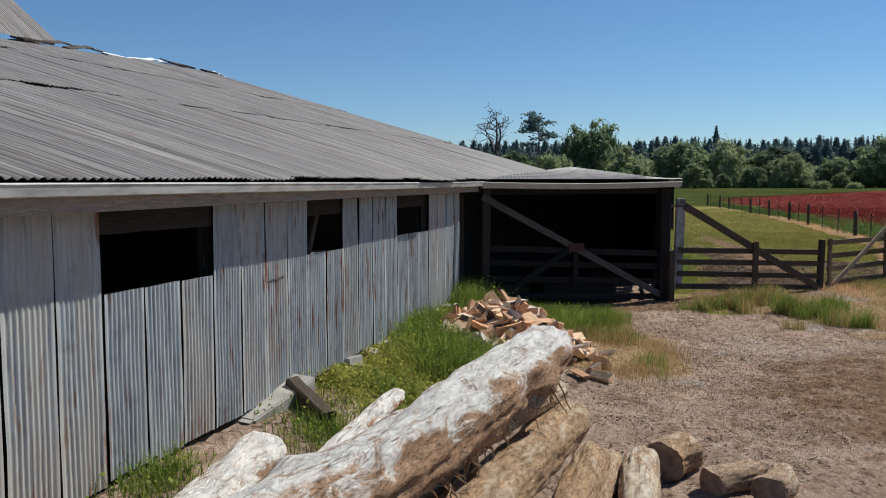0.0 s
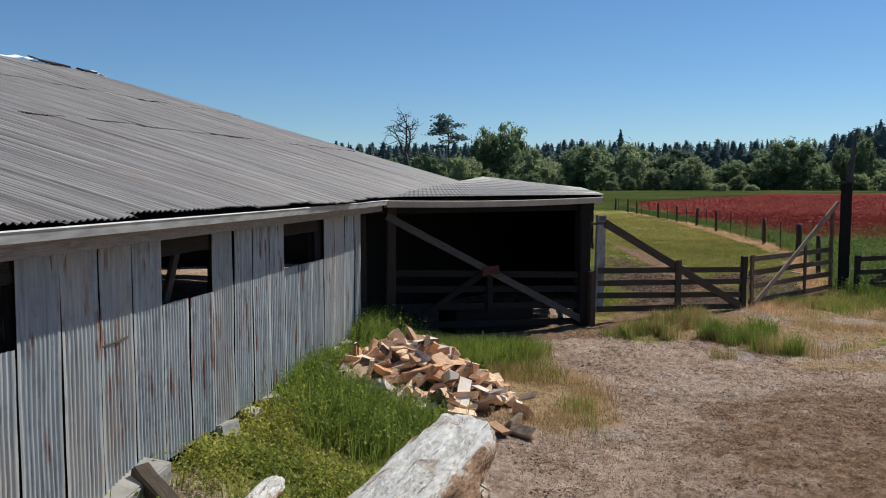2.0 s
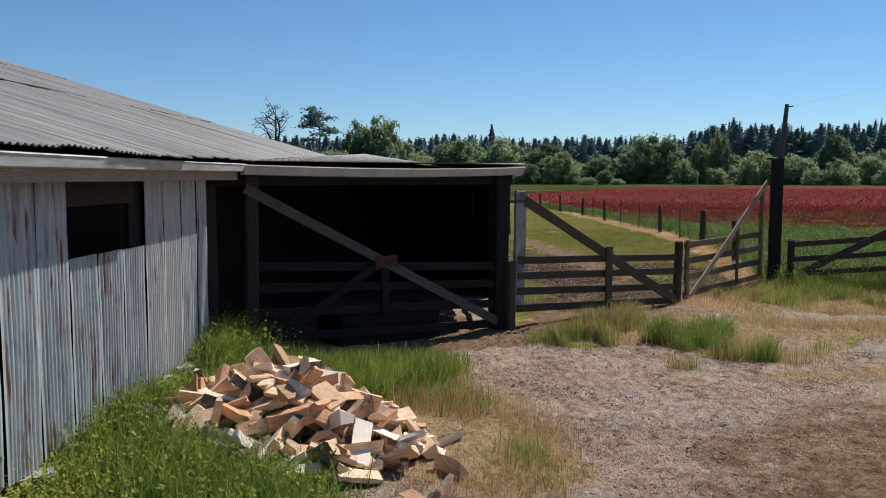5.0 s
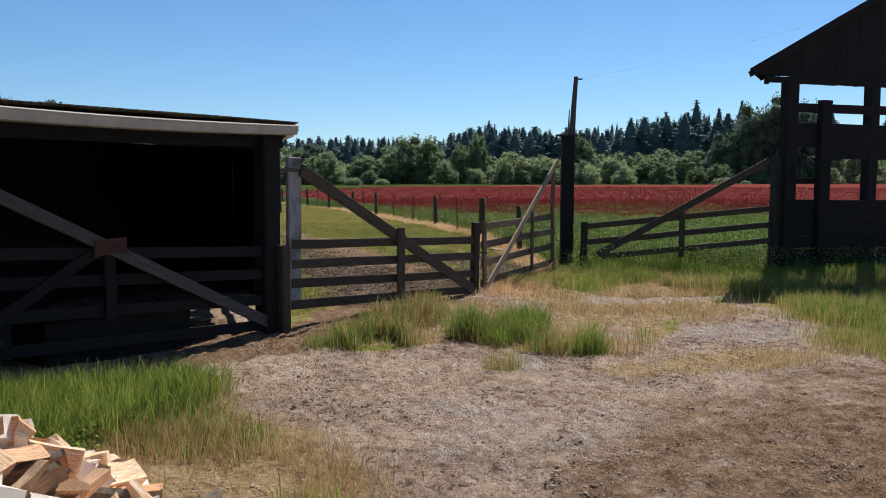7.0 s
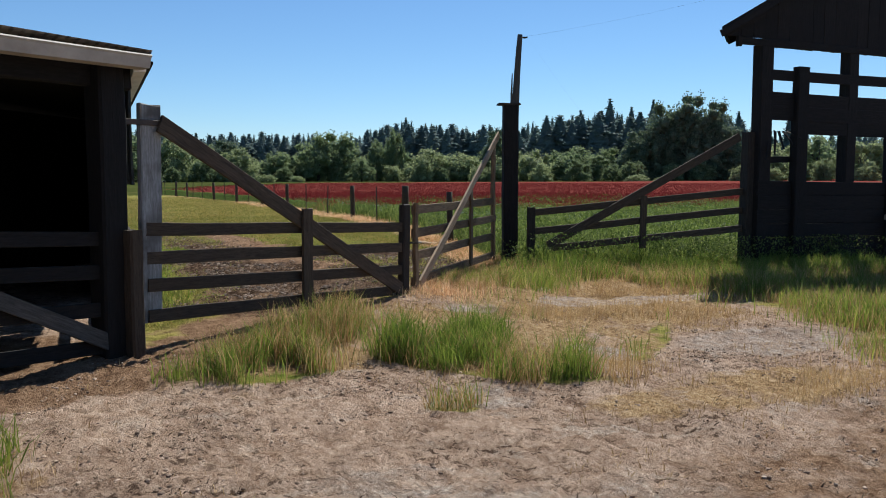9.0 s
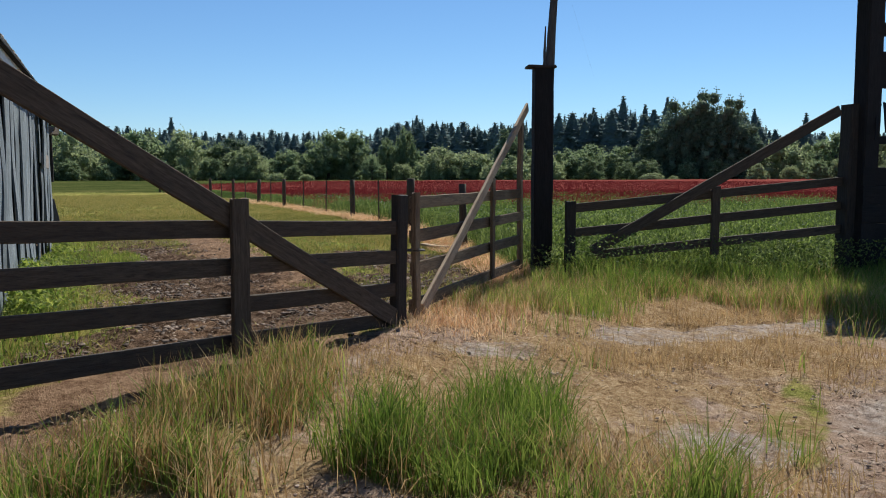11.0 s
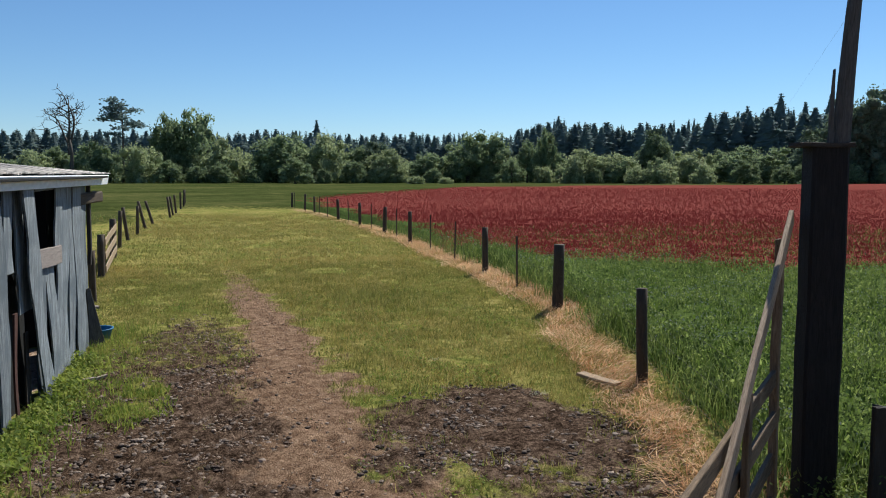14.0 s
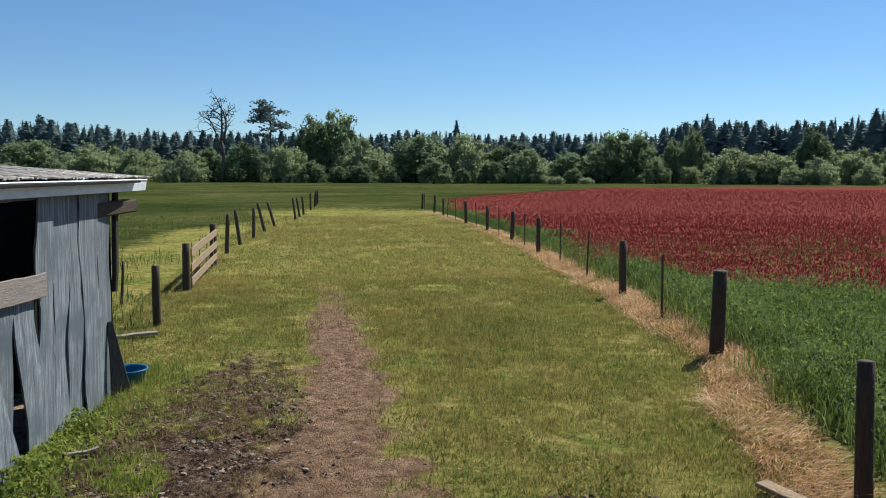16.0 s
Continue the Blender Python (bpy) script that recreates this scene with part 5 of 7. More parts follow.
# ---- log stack ----
def log(a, b, r0, r1, mat, label, seed, stubs=(), rough=0.10, flare=0.0):
    """A trunk length with lumpy skin, branch stubs and sawn ends."""
    base = thing("log", a, label, "log", "log stack")
    m, length = frame_along(a, b, (0, 0, 1))
    n, rows = 64, max(16, int(length * 24))
    ang = np.linspace(0, 2 * math.pi, n, endpoint=False)
    rings = []
    for i in range(rows):
        f = i / (rows - 1)
        r = r0 + (r1 - r0) * f
        s = f * length
        lump = rough * vnoise(np.cos(ang) * 1.3 + seed, np.full(n, s * 1.7) + np.sin(ang) * 1.3, seed) + rough * 0.5 * vnoise(np.cos(ang) * 3.1 + seed * 2, np.full(n, s * 4.0) + np.sin(ang) * 3.1, seed + 1)
        groove = 0.05 * vnoise(ang * 5, np.full(n, s * 0.6), seed + 2) + 0.035 * vnoise(ang * 11, np.full(n, s * 2.2), seed + 3)
        plate = np.abs(vnoise(ang * 2.6 + seed, np.full(n, s * 3.3) + 0.7 * np.sin(ang * 2), seed + 4)) ** 0.5 - 0.6
        low = 0.5 - 0.5 * np.cos(ang)
        pit = -np.clip(vnoise(ang * 3.4, np.full(n, s * 4.6), seed + 6) - 0.45, 0, 1)
        groove = groove + (0.03 + 0.09 * low) * plate + 0.16 * pit + (0.018 + 0.05 * low) * vnoise(ang * 8, np.full(n, s * 13.0), seed + 5) + 0.022 * vnoise(ang * 4.4, np.full(n, s * 9.0), seed + 8)
        rr = r * (1 + lump + groove + flare * math.exp(-((f - 0.93) / 0.08) ** 2))
        for sf, sa, ss in stubs:
            dd = np.angle(np.exp(1j * (ang - sa)))
            rr = rr + ss * np.exp(-(dd / 0.42) ** 2 - ((f - sf) * length / 0.16) ** 2)
        if i in (0, rows - 1):
            rr = rr * 0.95
        dx, dy = 0.06 * math.sin(f * 3 + seed) * length * 0.2, 0.04 * math.cos(f * 4 + seed)
        rings.append(np.stack([rr * np.cos(ang) + dx, rr * np.sin(ang) + dy, np.full(n, s) + (0 if 0 < i < rows - 1 else 0.03 * np.cos(ang * 2 + seed))], -1))
    rings = np.array(rings)
    v, f = tube(rings, caps=False)
    trunk = mesh_part("trunk", from_arrays("trunk", v, f, mat, True), m, base)
    for e, sgn in ((0, -1), (-1, 1)):
        ring = rings[e]
        c = ring.mean(0)
        inner = [ring * (1 - t) + c * t + np.array([0, 0, sgn * 0.02 * t]) for t in (0.0, 0.12, 0.5, 0.97)]
        v, f = tube(np.array(inner if sgn > 0 else inner), caps=True)
        mesh_part("cut_end", from_arrays("cut_end", v, f, LOG_END, False), m, trunk, "rough sawn end grain")
    return base


log((-1.58, -0.55, 0.92), (1.03, 5.72, 1.28), 0.29, 0.22, LOG_WHITE, "thick sun-bleached white log on top of the stack", 3, stubs=((0.90, 2.0, 0.10), (0.78, 1.2, 0.06), (0.66, 4.2, 0.10), (0.5, 5.3, 0.09)), rough=0.17)
log((-0.75, 1.9, 0.70), (1.2, 5.9, 0.80), 0.11, 0.10, LOG_TAN, "slim grey peeled log wedged in the stack", 12, rough=0.07)
log((-0.55, 1.7, 0.44), (1.26, 5.78, 0.53), 0.24, 0.21, LOG_BARK, "brown mossy log with shaggy bark", 17, stubs=((0.55, 1.0, 0.07),), rough=0.13)
log((0.35, 1.6, 0.16), (1.42, 5.85, 0.22), 0.19, 0.17, LOG_BARK, "barky brown log low in the stack", 22, rough=0.12)
log((0.75, 2.3, 0.08), (1.62, 6.3, 0.10), 0.16, 0.145, LOG_TAN, "tan peeled log at the foot of the stack", 27)
log((1.5, 3.6, 0.06), (2.0, 6.25, 0.06), 0.18, 0.16, LOG_TAN, "tan log end on the dusty ground", 31)
log((-1.62, 1.2, 0.22), (-0.47, 7.35, 0.30), 0.26, 0.10, LOG_WHITE, "long split pale log with a splintered tip", 36, stubs=((0.72, 1.8, 0.10), (0.86, 0.6, 0.07)), rough=0.16)
log((-1.75, 0.8, 0.34), (-1.42, 5.4, 0.32), 0.27, 0.24, LOG_WHITE, "thick bleached log stub near the barn wall", 41, stubs=((0.96, 2.6, 0.08),), rough=0.10)
log((-1.1, 0.2, 0.30), (0.3, 5.0, 0.34), 0.30, 0.27, LOG_BARK, "barky log under the big white log", 44)
log((-0.75, 3.4, 0.48), (0.0, 5.9, 0.42), 0.14, 0.10, LOG_TAN, "thin tan limb lying beside the white log", 51, rough=0.12)
log((2.2, 6.3, 0.05), (2.42, 6.66, 0.06), 0.20, 0.195, LOG_BARK, "short dark log round with torn bark", 46, rough=0.06)
log((2.55, 5.95, -0.02), (2.98, 6.3, 0.0), 0.14, 0.13, LOG_TAN, "short tan log round on the ground", 47, rough=0.06)
log((2.98, 5.75, 0.0), (3.2, 6.15, 0.0), 0.15, 0.14, LOG_TAN, "split pale log round lying on its side", 48, rough=0.06)
for i in range(80):
    f = rng.uniform(0.42, 0.98)
    b = Vector((-1.58 + 2.56 * f + 0.20 + rng.normal(0, 0.05), -0.55 + 6.27 * f, 0.92 + 0.33 * f - rng.uniform(0.16, 0.34)))
    e = b + Vector((rng.normal(0.05, 0.06), rng.normal(0, 0.10), -abs(rng.normal(0.10, 0.07))))
    if i == 0:
        strips = thing("bark_strips", (1.0, 4.8, 0.5), "loose hanging strips of brown bark on logs", "bark", kind="stuff")
    timber("bark_strip", b, e, 0.008 + 0.014 * rng.random(), 0.005, BARK_FIBRE, strips, rings=4, wob=0.02, taper=0.4)


# ---- firewood heap ----
def split_piece(seed):
    """A split billet: a wedge of a round, about 40 cm long, with rough faces."""
    r = np.random.default_rng(seed)
    ln, rad = r.uniform(0.34, 0.48), r.uniform(0.09, 0.18)
    kind = seed % 3
    if kind == 0:
        sec = [(0, 0), (rad, 0.0), (rad * 0.95, rad * 0.3), (rad * 0.7, rad * 0.55)]
    elif kind == 1:
        sec = [(0, 0), (rad * 1.25, 0), (rad * 1.3, rad * 0.22), (rad * 0.6, rad * 0.5), (0.02, rad * 0.3)]
    else:
        sec = [(0, 0), (rad * 0.95, -rad * 0.25), (rad * 1.08, rad * 0.2), (rad * 0.45, rad * 0.75)]
    sec = np.array(sec) - np.mean(sec, 0)
    rings = []
    for f in (0, 0.04, 0.35, 0.7, 0.96, 1):
        k = 0.95 if f in (0, 1) else 1.0
        ring = sec * k * (1 + r.normal(0, 0.03)) + r.normal(0, 0.004, sec.shape) + r.normal(0, 0.003, 2)
        rings.append(np.hstack([ring, np.full((len(sec), 1), (f - 0.5) * ln)]))
    me = from_arrays("firewood", *tube(rings), SPLIT)
    if seed % 5 < 2:
        me.materials.append(BARK_DARK)
        for p in me.polygons:
            if p.index < 10 * len(sec) and (p.index // 2) % len(sec) in (1, 2):
                p.material_index = 1
    return me


billets = [split_piece(s) for s in range(14)]
HEAP = (0.78, 12.05)


def heap_z(x, y):
    q = np.hypot((x - HEAP[0]) / 1.32, (y - HEAP[1]) / 1.15)
    return 0.80 * max(0.0, 1 - q) ** 0.95


for ring_n, (count, lo, hi) in enumerate([(54, 0.68, 1.0), (52, 0.42, 0.78), (30, 0.2, 0.5), (12, 0.0, 0.22), (66, 0.2, 0.92)]):
    for i in range(count):
        a = 2 * math.pi * (i + rng.random()) / count
        q = rng.uniform(lo, hi)
        x, y = HEAP[0] + 1.32 * q * math.cos(a), HEAP[1] + 1.15 * q * math.sin(a)
        z = float(ground_z(x, y)) + heap_z(x, y) * (1.0 if ring_n < 4 else rng.uniform(0.35, 0.8)) + 0.03
        ob = new("firewood", billets[int(rng.integers(14))])
        ob.matrix_basis = pose(x, y, z, rng.normal(90, 26), rng.normal(0, 38), rng.uniform(0, 360)) @ pose(0, 0, 0, 0, 0, rng.uniform(0, 360))
        tagged(ob, "freshly split orange brown firewood billet", "firewood", "firewood heap")
for x, y in [(1.95, 10.6), (2.15, 11.25), (2.3, 12.1), (2.05, 11.8), (1.75, 10.45), (-0.75, 12.7), (-0.62, 12.2), (2.0, 10.35), (0.2, 10.65), (-0.85, 12.0)]:
    ob = new("firewood", billets[int(rng.integers(14))])
    ob.matrix_basis = pose(x, y, float(ground_z(x, y)) + 0.05, 90, rng.normal(0, 8), rng.uniform(0, 360)) @ pose(0, 0, 0, 0, 0, rng.uniform(0, 360))
    tagged(ob, "split firewood billet lying loose by the heap", "firewood", "firewood heap")


# ---- grass, weeds and crop plants ----
def scatter(n, x0, x1, y0, y1, weight, seed):
    """Places in a rectangle, kept by chance with the given weight function."""
    r = np.random.default_rng(seed)
    x, y = r.uniform(x0, x1, n), r.uniform(y0, y1, n)
    keep = r.random(n) < weight(x, y)
    return x[keep], y[keep]


def blades(name, label, category, x, y, height, width, mat, seed, lean=0.35, z=None, toward=None, tris=3, vary=0.5, flat=0.25):
    """Grass blades as bent, tapering strips, all in one mesh."""
    r = np.random.default_rng(seed)
    n = len(x)
    if n == 0:
        return None
    z = ground_z(x, y) - 0.01 if z is None else z
    h = height * r.uniform(0.55, 1.2, n)
    w = width * r.uniform(0.6, 1.3, n)
    face = r.uniform(0, 2 * math.pi, n)
    fx, fy = np.cos(face) * w / 2, np.sin(face) * w / 2
    la = r.uniform(0, 2 * math.pi, n) if toward is None else toward + r.normal(0, 0.5, n)
    lm = np.clip(np.abs(r.normal(lean, lean * vary, n)), 0, 1.1) * h
    lx, ly = np.cos(la) * lm, np.sin(la) * lm
    up = np.sqrt(np.clip(h * h - lm * lm, (flat * h) ** 2, None))
    base = np.stack([x, y, z], -1)
    side = np.stack([fx, fy, np.zeros(n)], -1)
    mid = base + np.stack([lx * 0.3, ly * 0.3, up * 0.6], -1)
    tip = base + np.stack([lx, ly, up], -1)
    i = np.arange(n)
    if tris == 1:
        v = np.stack([base - side, base + side, tip], 1).reshape(-1, 3)
        f = np.stack([i * 3, i * 3 + 1, i * 3 + 2], -1)
    else:
        v = np.stack([base - side, base + side, mid - side * 0.75, mid + side * 0.75, tip], 1).reshape(-1, 3)
        k = i * 5
        f = np.concatenate([np.stack([k, k + 1, k + 3], -1), np.stack([k, k + 3, k + 2], -1), np.stack([k + 2, k + 3, k + 4], -1)])
    return tagged(new(name, from_arrays(name, v, f, mat)), label, category, kind="stuff")


def leaves(name, label, category, x, y, z, size, mat, seed, tilt=0.6):
    """Small four-cornered leaves, loosely level."""
    r = np.random.default_rng(seed)
    n = len(x)
    a = r.uniform(0, 2 * math.pi, n)
    s = size * r.uniform(0.6, 1.3, n)
    t1, t2 = r.normal(0, tilt, n), r.normal(0, tilt, n)
    u = np.stack([np.cos(a) * s, np.sin(a) * s, t1 * s], -1)
    w = np.stack([-np.sin(a) * s * 0.7, np.cos(a) * s * 0.7, t2 * s], -1)
    c = np.stack([x, y, z], -1)
    v = np.stack([c - u, c + w * 0.8, c + u, c - w * 0.8], 1).reshape(-1, 3)
    f = (np.arange(n) * 4)[:, None] + np.arange(4)
    return tagged(new(name, from_arrays(name, v, f, mat)), label, category, kind="stuff")


def wall_weight(x, y):
    return np.clip(zones(x, y)["wall"], 0, 1)


def patch_weight(x, y):
    zz = zones(x, y)
    return np.clip(zz["tall"] - zz["wall"], 0, 1) * smooth(vnoise(x * 1.5, y * 1.5, 31), -0.5, 0.6)


# along the barn wall: weeds close to it, a tall dark clump further out
wx, wy = scatter(60000, -3, 3.2, 6.6, 15.5, wall_weight, 1)
blades("wall_grass", "lush mixed green grass along the barn wall", "grass", wx, wy, 0.10, 0.011, BLADE_WEED, 2, 0.6)
wx, wy = scatter(150000, -3, 3.2, 6.6, 15.5, lambda x, y: wall_weight(x, y) * smooth(vnoise(x * 2.4, y * 2.4, 55), -0.7, 0.3), 3)
weed_top = 0.12 + 0.14 * smooth(vnoise(wx * 1.3, wy * 1.3, 56), -0.4, 0.7)
wz = ground_z(wx, wy) + weed_top * np.random.default_rng(4).uniform(0.1, 1.0, len(wx))
gold = vnoise(wx * 0.9, wy * 0.9, 57) + 0.35 * np.random.default_rng(9).normal(0, 1, len(wx)) - 0.25 * (wy - 9.5) > -0.6
leaves("wall_weeds", "green leafy weeds along the barn wall", "weeds", wx[~gold], wy[~gold], wz[~gold], 0.022, BLADE_WEED, 5)
leaves("wall_weeds", "yellow flowering low weeds along the barn wall", "weeds", wx[gold], wy[gold], wz[gold], 0.018, BLADE_YELLOW, 7)
for n, cx0, cy0, rx, ry, h, seed in [(6500, 0.15, 10.3, 0.75, 0.9, 0.46, 6), (2500, -0.2, 11.9, 0.6, 1.0, 0.36, 7), (2600, 0.05, 14.2, 0.55, 0.7, 0.48, 8), (3500, -0.9, 11.9, 0.35, 1.2, 0.45, 9), (900, -1.05, 6.75, 0.6, 0.7, 0.24, 10), (700, -2.15, 4.9, 0.4, 0.5, 0.22, 11)]:
    r = np.random.default_rng(seed)
    x, y = cx0 + rx * r.normal(0, 0.5, n), cy0 + ry * r.normal(0, 0.5, n)
    keep = (x - WALL_P[0]) * WALL_N[0] + (y - WALL_P[1]) * WALL_N[1] > 0.05
    x, y = x[keep], y[keep]
    leafy = np.arange(len(x)) % 6 < 1
    blades("tall_grass", "tall dark green seeding grass clump", "grass", x[~leafy], y[~leafy], h, 0.010, BLADE_GREEN, seed + 40, 0.4)
    lx, ly = np.repeat(x[leafy], 3), np.repeat(y[leafy], 3)
    lx, ly = lx + r.normal(0, 0.03, len(lx)), ly + r.normal(0, 0.03, len(ly))
    leaves("tall_weeds", "leafy green weeds among the tall grass", "weeds", lx, ly, ground_z(lx, ly) + h * r.uniform(0.05, 0.85, len(lx)), 0.022, BLADE_WEED, seed + 80)
r = np.random.default_rng(12)
x, y = r.normal(0.25, 0.35, 300), r.normal(14.5, 0.3, 300)
leaves("tall_weeds", "tall leafy weeds at the shed corner", "weeds", x, y, ground_z(x, y) + r.uniform(0.05, 0.55, 300), 0.022, BLADE_GREEN, 13)
# yard patches
fx0, fy0 = scatter(110000, -0.5, 4.5, 13.5, 18.5, lambda x, y: blob((x - GATE_P[0]) * GATE_N[0] + (y - GATE_P[1]) * GATE_N[1], (x - GATE_P[0]) * GATE_D[0] + (y - GATE_P[1]) * GATE_D[1], 1.45, -4.1, 0.6, 1.6), 66)
blades("shed_front_grass", "dense green grass before the open shed", "grass", fx0, fy0, 0.32, 0.009, BLADE_WEED, 67, 0.45)
px, py = scatter(640000, 0.3, 19, 8.5, 22.5, patch_weight, 14)
half = np.random.default_rng(15).random(len(px))
green_share = 0.32 + 0.42 * smooth(vnoise(px * 0.9, py * 0.9, 91), -0.3, 0.5)  + 0.15 * smooth(px, 9, 11)
sel = half < green_share
far_side = px > 9.2
blades("yard_grass", "rough green grass patches in the yard", "grass", px[sel & ~far_side], py[sel & ~far_side], 0.23, 0.0075, BLADE_GREEN, 16, 0.42)
blades("yard_grass", "bright yellow-green grass before the far gate", "grass", px[sel & far_side], py[sel & far_side], 0.24, 0.009, BLADE_WEED, 16, 0.42)
blades("yard_dry_grass", "dry straw coloured grass among the green", "grass", px[~sel], py[~sel], 0.24, 0.006, BLADE_DRY, 17, 0.45)


bx, by = scatter(80000, 5.6, 8.6, 14.2, 17.6, lambda x, y: np.maximum(blob(x, y, 7.08, 15.75, 1.15, 0.40, -53), blob(x, y, 7.2, 16.55, 0.6, 0.45) * 0.9) * smooth(vnoise(x * 3.1, y * 3.1, 92) + 0.5 * vnoise(x * 7, y * 7, 152), -0.5, 0.9) * 0.62, 52)
blades("green_clump", "dense dark green grass clump in the yard", "grass", bx, by, 0.44 * (0.75 + 0.45 * smooth(vnoise(bx * 2.2, by * 2.2, 153), -0.5, 0.7)), 0.008, BLADE_GREEN, 53, 0.45)
bx, by = scatter(26000, 5.6, 8.8, 14.0, 17.8, lambda x, y: blob(x, y, 7.05, 15.7, 1.35, 0.52, -53) * smooth(vnoise(x * 2.6, y * 2.6, 154), -0.4, 0.7) * 0.6, 155)
blades("clump_stalks", "tan seed stalks standing in the green clump", "grass", bx, by, 0.34, 0.007, BLADE_DRY, 156, 0.5)


def dry_weight(x, y):
    zz = zones(x, y)
    return np.clip(zz["dry"] - zz["straw"], 0, 1) * zz["yard"] * smooth(vnoise(x * 1.2, y * 1.2, 33) + 0.5 * vnoise(x * 3.1, y * 3.1, 34), -0.35, 0.8) * (1 - np.clip(1.3 * zz["pale"], 0, 1))


sx0, sy0 = scatter(90000, 10.5, 19, 10, 20, lambda x, y: blob(x, y, 14.0, 15.2, 2.4, 4.2) * smooth(vnoise(x * 1.4, y * 1.4, 68), -0.5, 0.5), 69)
share = np.random.default_rng(70).random(len(sx0)) < 0.6
blades("side_grass", "tall bright green grass at the yard edge", "grass", sx0[share], sy0[share], 0.34, 0.010, BLADE_WEED, 71, 0.4)
blades("side_dry_grass", "tan grass stalks at the yard edge", "grass", sx0[~share], sy0[~share], 0.32, 0.008, BLADE_DRY, 72, 0.4)


def gate_band(x, y):
    off = (x - F2A[0]) * F2D[1] - (y - F2A[1]) * F2D[0]
    along = (x - F2A[0]) * F2D[0] + (y - F2A[1]) * F2D[1]
    front = 2.0 + 0.35 * np.clip(along, -1.5, 3.0) + 0.45 * vnoise(x * 1.3, y * 1.3, 110)
    gap = (x - G2A[0]) * G2N[0] + (y - G2A[1]) * G2N[1]
    return smooth(gap + 0.3 * vnoise(x * 1.9, y * 1.9, 137), 0.5, 0.95) * smooth(off, -1.0, -0.6) * (1 - smooth(off, front - 0.5, front + 0.1)) * smooth(along, -1.7, -0.6) * (1 - smooth(along, 6.0, 7.5)) * smooth(vnoise(x * 2.3, y * 2.3, 111), -0.9, 0.1) * (1 - 0.85 * np.maximum(blob(x, y, 11.25, 20.3, 0.42, 0.5), blob(x, y, 13.4, 20.75, 0.9, 0.3, -10)))


ux, uy = scatter(150000, 10, 20, 16, 24, gate_band, 112)
uo = (ux - F2A[0]) * F2D[1] - (uy - F2A[1]) * F2D[0]
tan = np.random.default_rng(113).random(len(ux)) < np.interp(uo, [0.4, 1.3, 2.4], [0.05, 0.28, 0.65])
blades("gate_meadow_grass", "tall dense green grass before the far gate", "grass", ux[~tan], uy[~tan], 0.33 * (0.7 + 0.5 * smooth(vnoise(ux[~tan] * 1.6, uy[~tan] * 1.6, 168), -0.6, 0.7)), 0.009, BLADE_GREEN, 114, 0.42)
blades("gate_meadow_stalks", "tan dry stalks among the tall gate grass", "grass", ux[tan], uy[tan], 0.30, 0.008, BLADE_DRY, 115, 0.4)
ux, uy = scatter(120000, 11, 20, 18, 24, lambda x, y: gate_band(x, y) * (1 - smooth((x - F2A[0]) * F2D[1] - (y - F2A[1]) * F2D[0], 0.2, 1.0)), 116)
leaves("gate_clover", "leafy clover and weeds along the far gate", "clover", ux, uy, ground_z(ux, uy) + np.random.default_rng(117).uniform(0.03, 0.62, len(ux)), 0.017, BLADE_CLOVER, 118)
gr = np.random.default_rng(61)
qx, qy = scatter(80000, 3.8, 7.6, 15.2, 18.8, lambda x, y: np.maximum(blob(x, y, 5.15, 16.35, 0.8, 0.42, 8), blob(x, y, 6.1, 17.4, 1.25, 0.4, 44) * 0.9) * smooth(vnoise(x * 2.5, y * 2.5, 62) + 0.5 * vnoise(x * 6.1, y * 6.1, 151), -0.5, 0.7), 63)
mix = gr.random(len(qx)) < np.interp(qx, [4.4, 5.2, 6.0], [0.9, 0.6, 0.35])
blades("gate_grass", "rough green seeding grass beside the gate", "grass", qx[mix], qy[mix], np.interp(qx[mix], [4.3, 5.2], [0.24, 0.36]), 0.008, BLADE_GREEN, 64, 0.5)
blades("gate_dry_grass", "tan seeded grass stalks beside the gate", "grass", qx[~mix], qy[~mix], 0.36, 0.007, BLADE_DRY, 65, 0.4)
dx, dy = scatter(60000, 7.5, 13, 17.5, 23, lambda x, y: smooth((x - G2A[0]) * G2N[0] + (y - G2A[1]) * G2N[1], -0.35, 0.1) * (1 - smooth((x - G2A[0]) * G2N[0] + (y - G2A[1]) * G2N[1], 0.6, 1.3)) * smooth((x - G2A[0]) * G2D[0] + (y - G2A[1]) * G2D[1], -0.8, 0.2), 138)
blades("gate_straw", "trodden orange straw along the open gate", "straw", dx, dy, 0.16, 0.007, BLADE_STRAW, 139, 0.85)
dx, dy = scatter(420000, 0.5, 19, 8, 22, dry_weight, 18)
blades("dry_grass", "short bleached dry grass in the yard", "grass", dx, dy, 0.15, 0.0055, BLADE_DRY, 19, 0.6)
dx, dy = scatter(260000, 4.5, 19, 10, 22, lambda x, y: dry_weight(x, y) * smooth(vnoise(x * 3.7, y * 3.7, 157), -0.6, 0.6), 59)
blades("trodden_straw", "flat trodden straw over the dry yard ground", "straw", dx, dy, 0.16, 0.008, BLADE_DRY, 60, 0.97, z=ground_z(dx, dy) + 0.012, tris=1, vary=0.05, flat=0.06)


def speck_weight(x, y):
    zz = zones(x, y)
    return zz["yard"] * (1 - zz["tall"]) * 0.5 * smooth(vnoise(x * 0.9, y * 0.9, 35), 0.1, 0.7)


